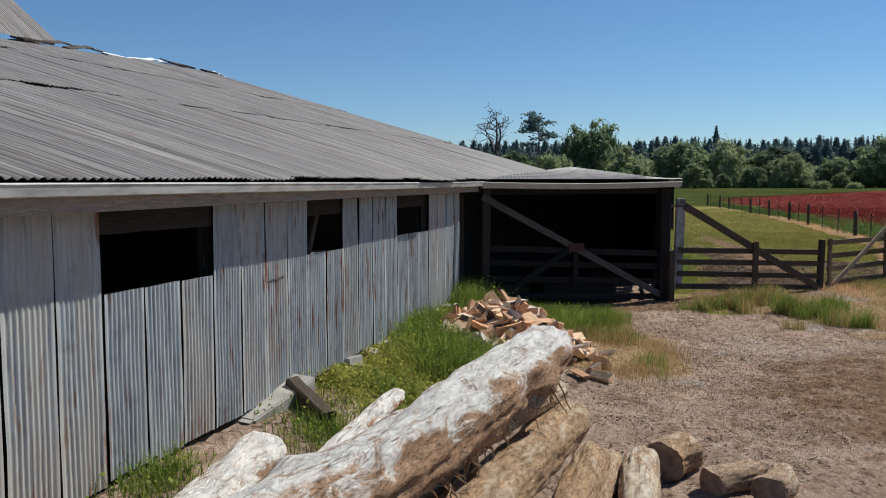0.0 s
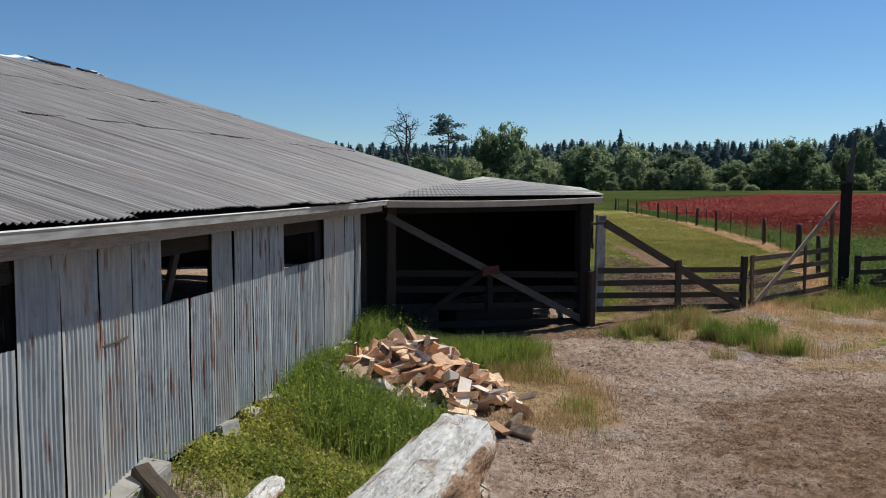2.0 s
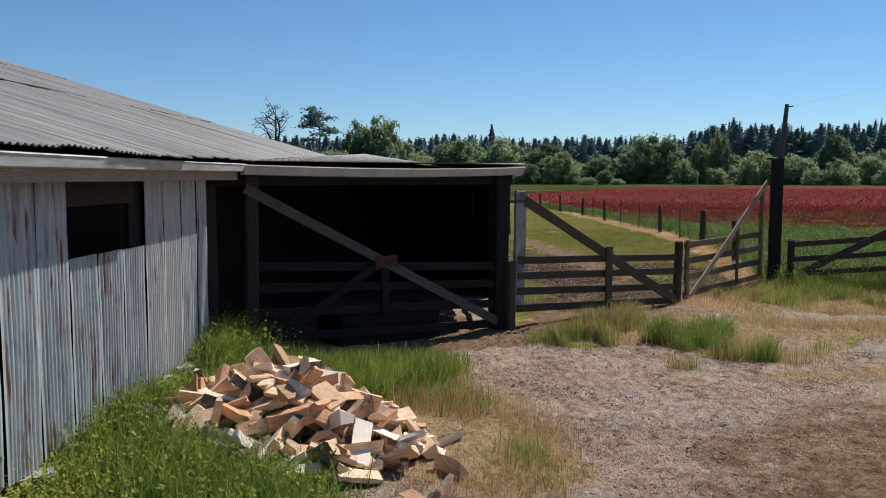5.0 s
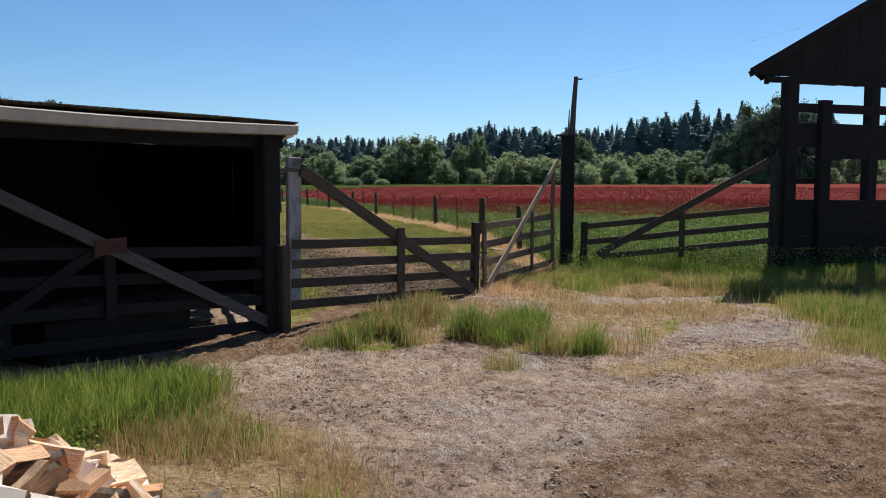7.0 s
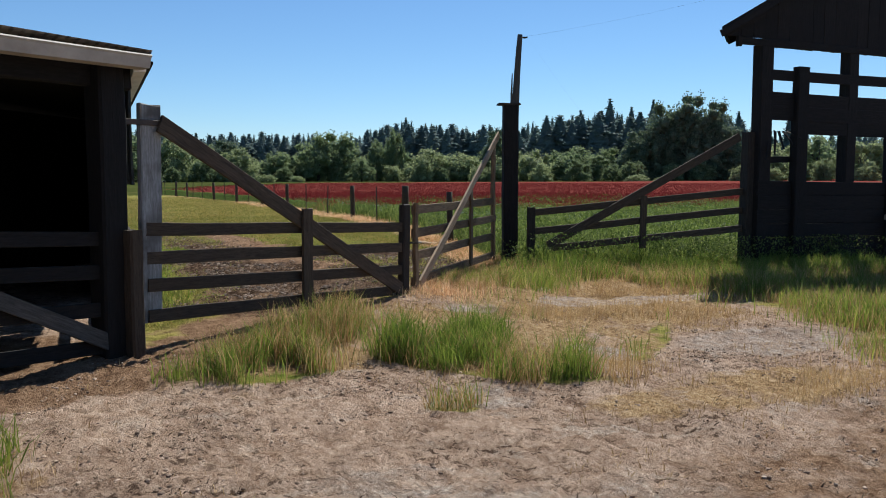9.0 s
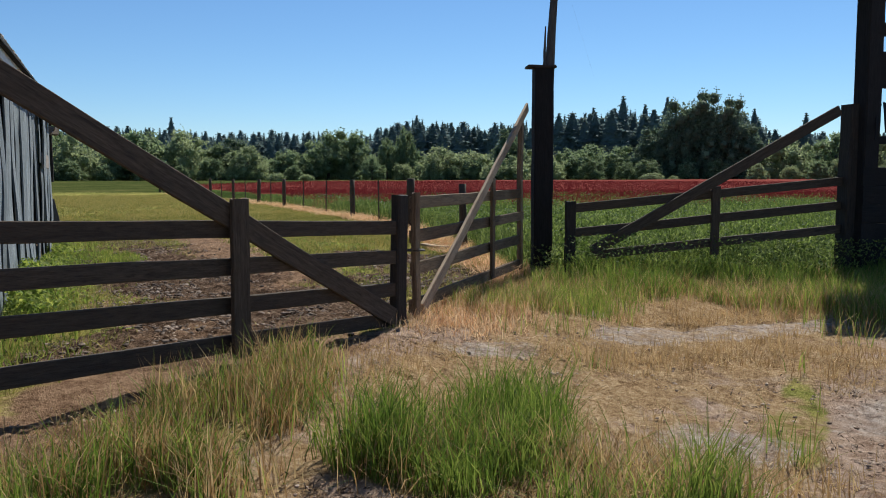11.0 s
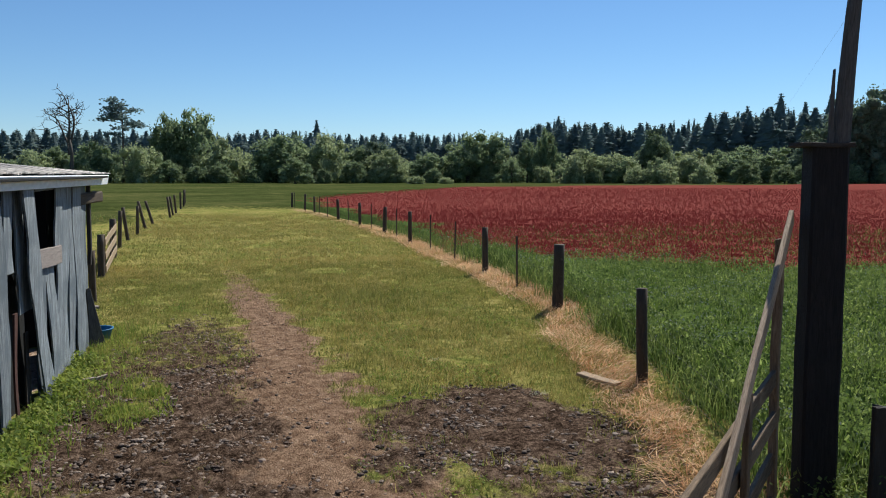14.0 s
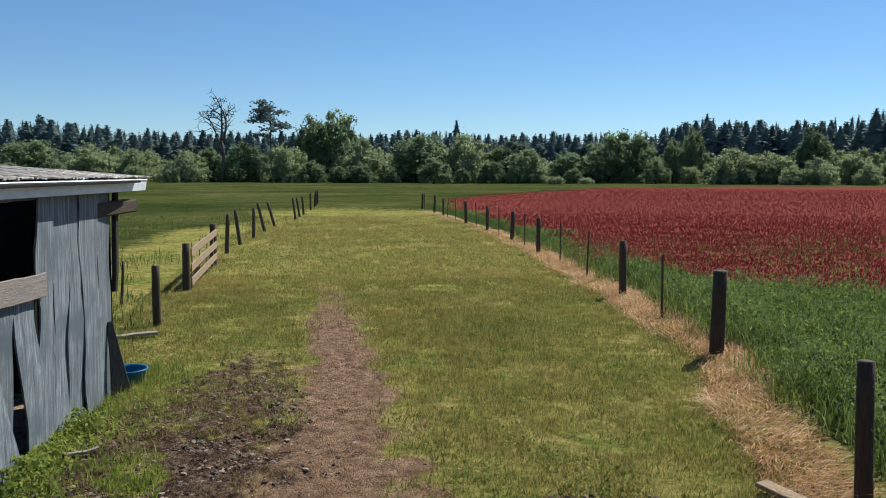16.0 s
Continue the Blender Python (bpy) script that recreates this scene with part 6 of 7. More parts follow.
r = np.random.default_rng(57)
ft = r.uniform(0, 1, 2600)
fa = F2A + (F2B - F2A) * ft[:, None]
x, y = fa[:, 0] + r.normal(0, 0.16, 2600), fa[:, 1] + r.normal(0.05, 0.16, 2600)
near = r.random(2600) < 0.35
x[near], y[near] = POLE[0] + r.normal(0.1, 0.22, near.sum()), POLE[1] + r.normal(-0.25, 0.2, near.sum())
leaves("fence_weeds", "leafy green weeds climbing at the gate post foot", "weeds", x, y, ground_z(x, y) + r.uniform(0.02, 0.50, 2600) * (0.5 + 0.5 * np.exp(-np.hypot(x - POLE[0], y - POLE[1]))), 0.019, BLADE_CLOVER, 58)
dx, dy = scatter(90000, 0.5, 16, 5, 20, speck_weight, 20)
blades("dead_stalks", "scattered dead stalks trodden into the soil", "straw", dx, dy, 0.07, 0.006, BLADE_DRY, 21, 0.9)
dx, dy = scatter(60000, 1, 13, 7, 18.5, lambda x, y: zones(x, y)["yard"] * (1 - zones(x, y)["tall"]) * (1 - 0.8 * zones(x, y)["dry"]) * (1 - 0.8 * zones(x, y)["pale"]) * smooth(vnoise(x * 1.9, y * 1.9, 158) + 0.5 * vnoise(x * 6, y * 6, 159), 0.1, 0.9), 160)
blades("twig_litter", "dark twigs and rotted stalks trodden into the soil", "twigs", dx, dy, 0.065, 0.008, BLADE_TWIG, 161, 0.95, z=ground_z(dx, dy) + 0.006, vary=0.06, flat=0.08)
# pasture turf
def turf_weight(x, y):
    zz = zones(x, y)
    bare = np.clip(np.maximum(zz["mud"] * 1.15, zz["track"] * 1.1), 0, 1)
    return (1 - zz["yard"]) * (1 - bare) * (1 - smooth(y + 9 * vnoise(x * 0.4, y * 0.25, 142), 56, 84)) * (1 - zz["inside"]) * (x < fence_x(y) + 0.2) * (x > np.where(y < 32, SIDE_P[0] + (y - SIDE_P[1]) * 0.164, left_x(y) - 0.8)) * smooth(vnoise(x * 2.2, y * 2.2, 37), -1.1, 0.2)


tx, ty = scatter(420000, 4.5, 17.5, 18.5, 42, turf_weight, 22)
blades("pasture_turf", "short grazed pasture turf, green and yellowing", "grass", tx, ty, 0.085, 0.015, BLADE_TURF, 23, 0.6, tris=1)
tx, ty = scatter(130000, 6.5, 20.5, 42, 82, turf_weight, 24)
blades("pasture_turf", "short grazed pasture turf further off", "grass", tx, ty, 0.10, 0.022, BLADE_TURF, 25, 0.6, tris=1)
def golden_weight(x, y):
    return turf_weight(x, y) * np.clip(0.10 + 0.8 * smooth(vnoise(x * 0.35, y * 0.22, 94), -0.1, 0.6) + 0.5 * smooth(y + 6 * vnoise(x * 0.5, y * 0.3, 141), 30, 50) * smooth(x, 8.5, 10.5), 0, 1)


tx, ty = scatter(400000, 4.5, 17.5, 18.5, 44, golden_weight, 95)
blades("pasture_dry_turf", "yellowed dry stalks among the pasture turf", "grass", tx, ty, 0.11, 0.012, BLADE_GOLD, 96, 0.6, tris=1)
tx, ty = scatter(150000, 6.5, 20.5, 42, 82, golden_weight, 97)
blades("pasture_dry_turf", "yellowed dry stalks in the far pasture", "grass", tx, ty, 0.12, 0.02, BLADE_GOLD, 98, 0.6, tris=1)
tx, ty = scatter(9000, 6.6, 8.0, 26.0, 29.6, lambda x, y: blob(x, y, 7.2, 27.8, 0.42, 1.25) * smooth(vnoise(x * 3, y * 3, 99), -0.4, 0.4), 100)
blades("mud_tufts", "bright green tufts left standing in the mud", "grass", tx, ty, 0.10, 0.012, BLADE_WEED, 101, 0.6)
tx, ty = scatter(60000, 4.5, 14, 19, 34, lambda x, y: np.clip(zones(x, y)["mud"], 0, 1) * (1 - zones(x, y)["track"]) * smooth(vnoise(x * 1.9, y * 1.9, 164) + 0.6 * vnoise(x * 6.3, y * 6.3, 165), 0.45, 1.0), 166)
blades("mud_tufts", "sparse green grass tufts in the trampled mud", "grass", tx, ty, 0.08, 0.010, BLADE_TURF, 167, 0.65)
tx, ty = scatter(110000, 4.5, 17.5, 18.5, 45, lambda x, y: turf_weight(x, y) * smooth(vnoise(x * 1.1, y * 1.1, 39) + 0.7 * vnoise(x * 4.3, y * 4.3, 40), 0.2, 0.9), 26)
blades("turf_tufts", "longer greener tufts in the pasture", "grass", tx, ty, 0.10, 0.010, BLADE_WEED, 27, 0.55, tris=1)
tx, ty = scatter(170000, 5, 16, 20, 36, lambda x, y: turf_weight(x, y) * smooth(vnoise(x * 1.7, y * 1.7, 132) + 0.6 * vnoise(x * 5.2, y * 5.2, 133), 0.0, 0.8) * np.interp(y, [22, 36], [1, 0.5]), 134)
leaves("pasture_clover", "low dark clover leaves among the turf", "clover", tx, ty, ground_z(tx, ty) + np.random.default_rng(135).uniform(0.02, 0.085, len(tx)), 0.016, BLADE_WEED, 136, 0.5)
r = np.random.default_rng(28)
x, y = r.normal(12.2, 0.5, 2600), r.normal(35.0, 1.4, 2600)
blades("pasture_clump", "taller pale green clump left ungrazed", "grass", x, y, 0.20, 0.009, BLADE_TURF, 29, 0.4)


def beside_shed(x, y):
    d = (x - SIDE_P[0]) * SIDE_N[0] + (y - SIDE_P[1]) * SIDE_N[1]
    return np.where((d > 0.05) & (d < 0.9), 1 - d / 0.9, 0) * smooth(y, 18.5, 20)


tx, ty = scatter(22000, 4.4, 8.2, 18.5, 33, beside_shed, 30)
blades("shed_grass", "bright green grass at the foot of the shed", "grass", tx, ty, 0.20, 0.010, BLADE_WEED, 31, 0.5)


wr = np.random.default_rng(73)
wy = wr.uniform(21.5, 30.0, 9000)
wd = np.abs(wr.normal(0.05, 0.22, 9000)) + 0.06
tuft = smooth(vnoise(wy * 1.1, wy * 0 + 2, 74), -0.2, 0.6)
wx = SIDE_P[0] + (wy - SIDE_P[1]) * 0.1637 + wd
leaves("shed_weeds", "bright leafy weeds at the foot of the shed wall", "weeds", wx, wy, ground_z(wx, wy) + wr.uniform(0.02, 0.5, 9000) * (0.25 + 0.75 * tuft) * (1 - 0.8 * np.clip(wd, 0, 1)), 0.026, BLADE_WEED, 75)


# straw laid flat along the field fence
def straw_weight(x, y):
    return zones(x, y)["straw"]


sx, sy = scatter(300000, 10, 20, 20.5, 60, lambda x, y: straw_weight(x, y) * np.interp(y, [22, 40, 60], [1.0, 0.7, 0.3]), 32)
blades("laid_straw", "dead pinkish tan grass laid flat under the fence", "straw", sx, sy, 0.36, 0.009, BLADE_STRAW, 33, 0.96, z=ground_z(sx, sy) + np.random.default_rng(90).uniform(0, 0.06, len(sx)), toward=4.2 + 1.6 * vnoise(sx * 1.1, sy * 1.6, 41), vary=0.04, flat=0.04)


tx, ty = scatter(26000, 10, 20, 20.5, 50, lambda x, y: straw_weight(x, y) * smooth(vnoise(x * 2.6, y * 2.6, 124), -0.1, 0.5), 125)
blades("straw_tufts", "arching tufts of dead tan grass under the fence", "straw", tx, ty, 0.30, 0.008, BLADE_STRAW, 126, 0.75, toward=3.6 + 1.2 * vnoise(tx * 1.4, ty * 1.4, 127))
tx, ty = scatter(30000, 9.5, 20, 20.5, 50, lambda x, y: (1 - smooth(np.abs(x - fence_x(y) + 0.85 + 0.25 * vnoise(y * 0.9, y * 0, 128)), 0.05, 0.4)) * smooth(vnoise(x * 2.1, y * 1.3, 129), 0.0, 0.6), 130)
blades("edge_tufts", "green grass tufts along the straw's edge", "grass", tx, ty, 0.16, 0.012, BLADE_WEED, 131, 0.6)


# rough grass behind the pasture fence
def rough_weight(x, y):
    return smooth(left_x(y) - x, -0.1, 1.0) * smooth(y, 32.8, 34.5) * np.where(y < 33, 0, 1) * smooth(vnoise(x * 0.6, y * 0.35, 121) + 1.2 * smooth(y, 43, 35), -0.2, 0.7)


tx, ty = scatter(45000, -2, 13, 33, 75, rough_weight, 34)
lush = np.random.default_rng(122).random(len(tx)) < np.interp(ty, [34, 40, 48], [0.9, 0.6, 0.25])
blades("rough_grass", "tall green meadow grass behind the fence", "grass", tx[lush], ty[lush], 0.30, 0.022, BLADE_CLOVER, 35, 0.55)
blades("rough_grass", "yellowing meadow grass behind the fence", "grass", tx[~lush], ty[~lush], 0.20, 0.022, BLADE_TURF, 123, 0.55)


# clover: leaves and heads
def crop_into(x, y):
    return np.minimum(x - fence_x(y) - 0.42, y - (21.9 - 0.32 * (x - 11.8)) - 0.4) + 0.32 * vnoise(x * 1.1, y * 1.1, 120) + 0.2


def canopy_z(x, y):
    return ground_z(x, y) + smooth(crop_into(x, y), 0.05, 0.35) * (0.43 + 0.09 * vnoise(x * 0.6, y * 0.6, 6) + 0.14 * vnoise(x * 2.2, y * 2.2, 7) + 0.06 * vnoise(x * 5, y * 5, 163))


def crop_weight(x, y):
    return smooth(crop_into(x, y), 0, 0.3) * (1 - 0.8 * smooth(red_edge(x, y), -1, 2)) * np.interp(np.hypot(x - 9, y - 20), [5, 20, 40], [1, 0.55, 0.15])


lx, ly = scatter(760000, 11.5, 40, 17, 50, crop_weight, 36)
lz = canopy_z(lx, ly) + np.random.default_rng(37).uniform(-0.16, 0.10, len(lx))
leaves("clover_leaves", "dense green clover leaves of the crop margin", "clover", lx, ly, lz, 0.020, BLADE_CLOVER, 38, 0.8)
sx, sy = scatter(200000, 11.5, 36, 17, 46, lambda x, y: crop_weight(x, y) * 0.9, 39)
blades("clover_stems", "upright green stems over the clover", "clover", sx, sy, 0.27, 0.012, BLADE_CLOVER, 40, 0.5, z=canopy_z(sx, sy) - 0.14)


ex, ey = scatter(110000, 11.5, 22, 20, 56, lambda x, y: smooth(crop_into(x, y), -0.1, 0.1) * (1 - smooth(crop_into(x, y), 0.5, 1.6)) * np.interp(y, [20, 30, 56], [1, 0.7, 0.25]), 76)
blades("margin_grass", "tall upright green grass along the crop edge", "grass", ex, ey, 0.50, 0.012, BLADE_CLOVER, 77, 0.55, z=ground_z(ex, ey) + 0.05)


def heads(name, label, x, y, z, size, mat, seed):
    """Small pointed flower heads: three-sided spires."""
    r = np.random.default_rng(seed)
    n = len(x)
    s = np.asarray(size) * r.uniform(0.7, 1.3, n)
    c = np.stack([x, y, z], -1)
    off = np.array([(0.5, 0, 0), (-0.25, 0.43, 0), (-0.25, -0.43, 0), (0, 0, 1.15)])
    v = (c[:, None, :] + off[None] * s[:, None, None]).reshape(-1, 3)
    tri = np.array([(0, 1, 3), (1, 2, 3), (2, 0, 3)])
    f = ((np.arange(n) * 4)[:, None, None] + tri[None]).reshape(-1, 3)
    return tagged(new(name, from_arrays(name, v, f, mat)), label, "clover", kind="stuff")


hx, hy = scatter(60000, 11.5, 34, 18, 50, lambda x, y: crop_weight(x, y) * smooth(vnoise(x * 0.8, y * 0.8, 43), -0.4, 0.6), 41)
heads("white_clover_heads", "small white seed heads over the green margin", hx, hy, canopy_z(hx, hy) + 0.07, 0.017, HEAD_WHITE, 42)


def red_weight(x, y):
    return smooth(crop_into(x, y), 0.2, 1.0) * smooth(red_edge(x, y) + 1.2 * vnoise(x * 0.7, y * 0.7, 45), -2.2, 1.4) * np.interp(np.hypot(x - 9, y - 20), [10, 30, 55, 110, 160], [1, 0.7, 0.22, 0.1, 0.0])


hx, hy = scatter(300000, 16, 62, 30, 82, lambda x, y: red_weight(x, y) * np.interp(np.hypot(x - 9, y - 20), [25, 60], [1, 0.35]), 43)
fx2, fy2 = scatter(360000, 16, 150, 34, 170, lambda x, y: red_weight(x, y) * np.where((x < 62) & (y < 82), 0, 1) * 1.6, 44)
hx, hy = np.concatenate([hx, fx2]), np.concatenate([hy, fy2])
heads("crimson_clover_heads", "crimson clover flower heads over the field", hx, hy, ground_z(hx, hy) + crop_top(hx, hy) - 0.01 + 0.05 * np.random.default_rng(140).random(len(hx)), 0.030 + 0.0005 * np.hypot(hx - 9, hy - 20), HEAD_RED, 44)

# wisps of hay on the pasture
HAY = leaf_material("pale_hay", (0.5, 0.44, 0.24), (0.6, 0.54, 0.33), (0.68, 0.63, 0.45), 0.3)
for i, (x, y) in enumerate([(11.3, 28.6), (11.35, 30.2), (11.9, 26.4), (10.9, 27.0), (12.4, 25.9)]):
    q = np.random.default_rng(60 + i)
    blades("dropped_hay", "small wisp of pale dropped hay", "hay", q.normal(x, 0.06, 70), q.normal(y, 0.05, 70), 0.07, 0.006, HAY, 70 + i, 0.97)
r = np.random.default_rng(45)


def clod_mesh(seed):
    bm = bmesh.new()
    bmesh.ops.create_icosphere(bm, subdivisions=1, radius=1)
    for v in bm.verts:
        v.co *= 1 + 0.75 * noise.noise(v.co * 1.6 + Vector((seed, 2, 1)))
        v.co.z *= 0.5
    me = bpy.data.meshes.new("soil_clods")
    bm.to_mesh(me)
    bm.free()
    return np.array([v.co[:] for v in me.vertices]), np.array([p.vertices[:] for p in me.polygons])


MUD = leaf_material("dark_mud", (0.045, 0.031, 0.024), (0.13, 0.090, 0.070), (0.37, 0.28, 0.22), 0.0, 0.95)
SOIL = leaf_material("dry_soil", (0.12, 0.078, 0.056), (0.32, 0.22, 0.16), (0.58, 0.44, 0.34), 0.0, 0.95)
clods = [clod_mesh(s) for s in range(4)]


def clod_field(name, label, x, y, size, mat, seed):
    r = np.random.default_rng(seed)
    a, sz, kind = r.uniform(0, 6.28, len(x)), np.minimum(size * r.lognormal(0, 0.6, len(x)), size * 3), r.integers(0, 4, len(x))
    z = ground_z(x, y) + sz * 0.15
    vs, fs, at = [], [], 0
    for k in range(4):
        v, f = clods[k]
        i = np.flatnonzero(kind == k)
        c, n = (np.cos(a[i]) * sz[i])[:, None], (np.sin(a[i]) * sz[i])[:, None]
        w = np.stack([v[:, 0] * c - v[:, 1] * n + x[i][:, None], v[:, 0] * n + v[:, 1] * c + y[i][:, None], v[:, 2] * sz[i][:, None] + z[i][:, None]], -1)
        vs.append(w.reshape(-1, 3))
        fs.append((f[None] + at + (np.arange(len(i)) * len(v))[:, None, None]).reshape(-1, 3))
        at += len(i) * len(v)
    return tagged(new(name, from_arrays(name, np.vstack(vs), np.vstack(fs), mat)), label, "soil", kind="stuff")


mx, my = scatter(110000, 5, 14, 19, 35, lambda x, y: zones(x, y)["mud"] * np.interp(y, [20, 35], [0.9, 0.5]) * smooth(vnoise(x * 2.5, y * 2.5, 93), -0.8, 0.5), 46)
clod_field("mud_clods", "trampled dark mud clods near the gate", mx, my, 0.0115, MUD, 47)
mx, my = scatter(75000, 1, 13, 6, 19, lambda x, y: zones(x, y)["dirt"] * zones(x, y)["yard"] * (1 - 0.85 * zones(x, y)["pale"]) * (1 - 0.7 * zones(x, y)["dry"]) * smooth(vnoise(x * 0.8, y * 0.8, 47) + 0.8 * vnoise(x * 4.1, y * 4.1, 162), -0.3, 0.9), 48)
clod_field("soil_crumbs", "small dry crumbs and stones on the yard", mx, my, 0.0062, SOIL, 49)
mx, my = scatter(42000, 6, 13, 18.5, 40, lambda x, y: zones(x, y)["track"] * 0.8, 50)
clod_field("track_crumbs", "loose reddish crumbs on the cattle track", mx, my, 0.0062, leaf_material("track_soil", (0.13, 0.078, 0.052), (0.29, 0.19, 0.13), (0.50, 0.37, 0.27), 0.0, 0.95), 51)


# ---- trees ----
def branch_rings(a, b, r0, r1, sides=6, rings=4, sway=0.1, r=None):
    a, b = np.array(a, float), np.array(b, float)
    m, length = frame_along(a, b, (1, 0, 0))
    x, y = np.array(m.col[0][:3]), np.array(m.col[1][:3])
    ang = np.linspace(0, 2 * math.pi, sides, endpoint=False)
    out = []
    for i in range(rings):
        f = i / (rings - 1)
        c = a + (b - a) * f + (x * math.sin(f * 3.1) * sway)
        rr = r0 + (r1 - r0) * f
        out.append([c + rr * (x * math.cos(t) + y * math.sin(t)) for t in ang])
    return tube(np.array(out))


def joined(pieces):
    vs, fs, at = [], [], 0
    for v, f in pieces:
        vs.append(v)
        fs.append(np.asarray(f) + at)
        at += len(v)
    return np.vstack(vs), np.vstack(fs)


def leaf_cards(c, size, r, flat=1.0):
    """Leaf sprays: small bent quads turned every way, round the given centres."""
    n = len(c)
    u = r.normal(0, 1, (n, 3))
    u /= np.linalg.norm(u, axis=1)[:, None]
    w = np.cross(u, r.normal(0, 1, (n, 3)))
    w /= np.linalg.norm(w, axis=1)[:, None]
    s = size * r.uniform(0.6, 1.35, (n, 1))
    u, w = u * s, w * s * 0.62
    u[:, 2] *= flat
    v = np.stack([c - u, c + w, c + u, c - w], 1).reshape(-1, 3)
    return v, (np.arange(n) * 4)[:, None] + np.arange(4)


def lump(c, rad, r, squash=0.85):
    """A rough closed lump of inner foliage: a cube blown up to a ball, 24 quads."""
    g = np.linspace(-1, 1, 3)
    vs, fs = [], []
    for axis in range(3):
        for sign in (-1, 1):
            p, q = np.meshgrid(g, g)
            pts = np.stack([np.full(9, float(sign)), p.ravel(), q.ravel()], -1)
            pts = np.roll(pts, axis, 1)
            f = grid_faces(3, 3) + 9 * len(vs)
            vs.append(pts)
            fs.append(f)
    v = np.vstack(vs)
    v /= np.linalg.norm(v, axis=1)[:, None]
    v = v * (1 + 0.16 * vnoise(v[:, 0] * 2 + c[0] * 3, v[:, 1] * 2 + v[:, 2] * 1.7 + c[2], 3))[:, None]
    return c + v * rad * np.array([1, 1, squash]), np.vstack(fs)


def broadleaf(seed, height, width, mat, count=9000, lobes=34, label="", size=0.24, foot=0.05):
    """A leafy tree: a broad uneven dome of foliage lobes on forking limbs, down to the ground or a short bole."""
    r = np.random.default_rng(seed)
    root = thing("tree", (0, 0, 0), label, "tree", "far tree line")
    pieces, cs, lr = [branch_rings((0, 0, -0.5), (0, 0, height * 0.5), width * 0.035, width * 0.02, 6, 4, 0.2)], [], []
    for k in range(lobes):
        a = 2.399963 * k + r.normal(0, 0.35)
        q = math.sqrt((k + 0.5) / lobes) * r.uniform(0.82, 1.08)
        top = height * (1 - 0.60 * q ** 2.2) * r.uniform(0.74, 1.06)
        rad = width * r.uniform(0.085, 0.16) * (1.1 - 0.3 * q)
        x, y = 0.44 * width * q * math.cos(a), 0.44 * width * q * math.sin(a)
        z = top - rad
        while z > height * foot:
            cs.append(np.array([x + r.normal(0, 0.03 * width), y + r.normal(0, 0.03 * width), z]))
            lr.append(rad * r.uniform(0.75, 1.1))
            z -= rad * r.uniform(1.1, 1.7)
        if k % 4 == 0:
            pieces.append(branch_rings((0, 0, height * 0.25), (x * 0.8, y * 0.8, top - rad), width * 0.016, width * 0.004, 5, 4, 0.4))
    v, f = joined(pieces)
    mesh_part("trunk", from_arrays("trunk", v, f, TRUNK, True), Matrix(), root)
    lr, cs = np.array(lr), np.array(cs)
    outer = np.hypot(cs[:, 0], cs[:, 1]) / width + 0.55 * cs[:, 2] / height
    weight = lr ** 2 * (0.25 + outer ** 2)
    which = r.choice(len(cs), count, p=weight / weight.sum())
    d = r.normal(0, 1, (count, 3))
    d[:, 2] = np.abs(d[:, 2]) * np.where(r.random(count) < 0.72, 1, -1)
    d /= np.linalg.norm(d, axis=1)[:, None]
    ragged = 1 + 0.42 * vnoise(d[:, 0] * 3.2 + which, d[:, 1] * 3.2 + d[:, 2] * 2.4, seed)
    c = cs[which] + d * (lr[which] * (0.72 + 0.46 * r.random(count) ** 1.7) * ragged)[:, None]
    c[:, 2] = np.clip(c[:, 2], 0.2, None)
    cards = leaf_cards(c, size, r)
    cores = [lump(p, q * 0.72, r) for p, q in zip(cs[::2], lr[::2])]
    mesh_part("crown", from_arrays("crown", *joined([cards] + cores), mat), Matrix(), root)
    return root


def conifer(seed, height, width, label):
    """A fir: straight stem, a dense dark cone of drooping boughs, a thin uneven top."""
    r = np.random.default_rng(seed)
    root = thing("fir_tree", (0, 0, 0), label, "fir tree", "far tree line")
    mesh_part("trunk", from_arrays("trunk", *branch_rings((0, 0, -0.5), (0, 0, height), width * 0.05, 0.03, 7, 6, 0.1), TRUNK, True), Matrix(), root)
    cs, rings = [], []
    z = height * 0.06
    while z < height * 0.985:
        f = z / height
        reach = width * 0.5 * (1 - f) ** 0.84 * r.uniform(0.68, 1.18) + 0.10
        for k in range(int(r.integers(9, 13))):
            a = r.uniform(0, 6.28)
            rr = reach * r.uniform(0.55, 1.12)
            n = max(3, int(rr * 2.4))
            t = np.linspace(0.25, 1, n)
            cs.append(np.stack([rr * t * math.cos(a), rr * t * math.sin(a), z - 0.22 * rr * t ** 1.5 + 0.08], -1) + r.normal(0, 0.10, (n, 3)))
        ang = np.linspace(0, 6.283, 9, endpoint=False)
        core_r = width * 0.33 * (1 - f) ** 0.84
        rings.append([(core_r * math.cos(q) * r.uniform(0.85, 1.15), core_r * math.sin(q) * r.uniform(0.85, 1.15), z) for q in ang])
        z += height * 0.026 * r.uniform(0.8, 1.3)
    c = np.vstack(cs)
    cards = leaf_cards(c, 0.19 + 0.17 * np.hypot(c[:, :1], c[:, 1:2]), r, 0.5)
    core = tube(np.array(rings), caps=False)
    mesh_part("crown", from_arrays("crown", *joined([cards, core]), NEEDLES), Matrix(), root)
    return root


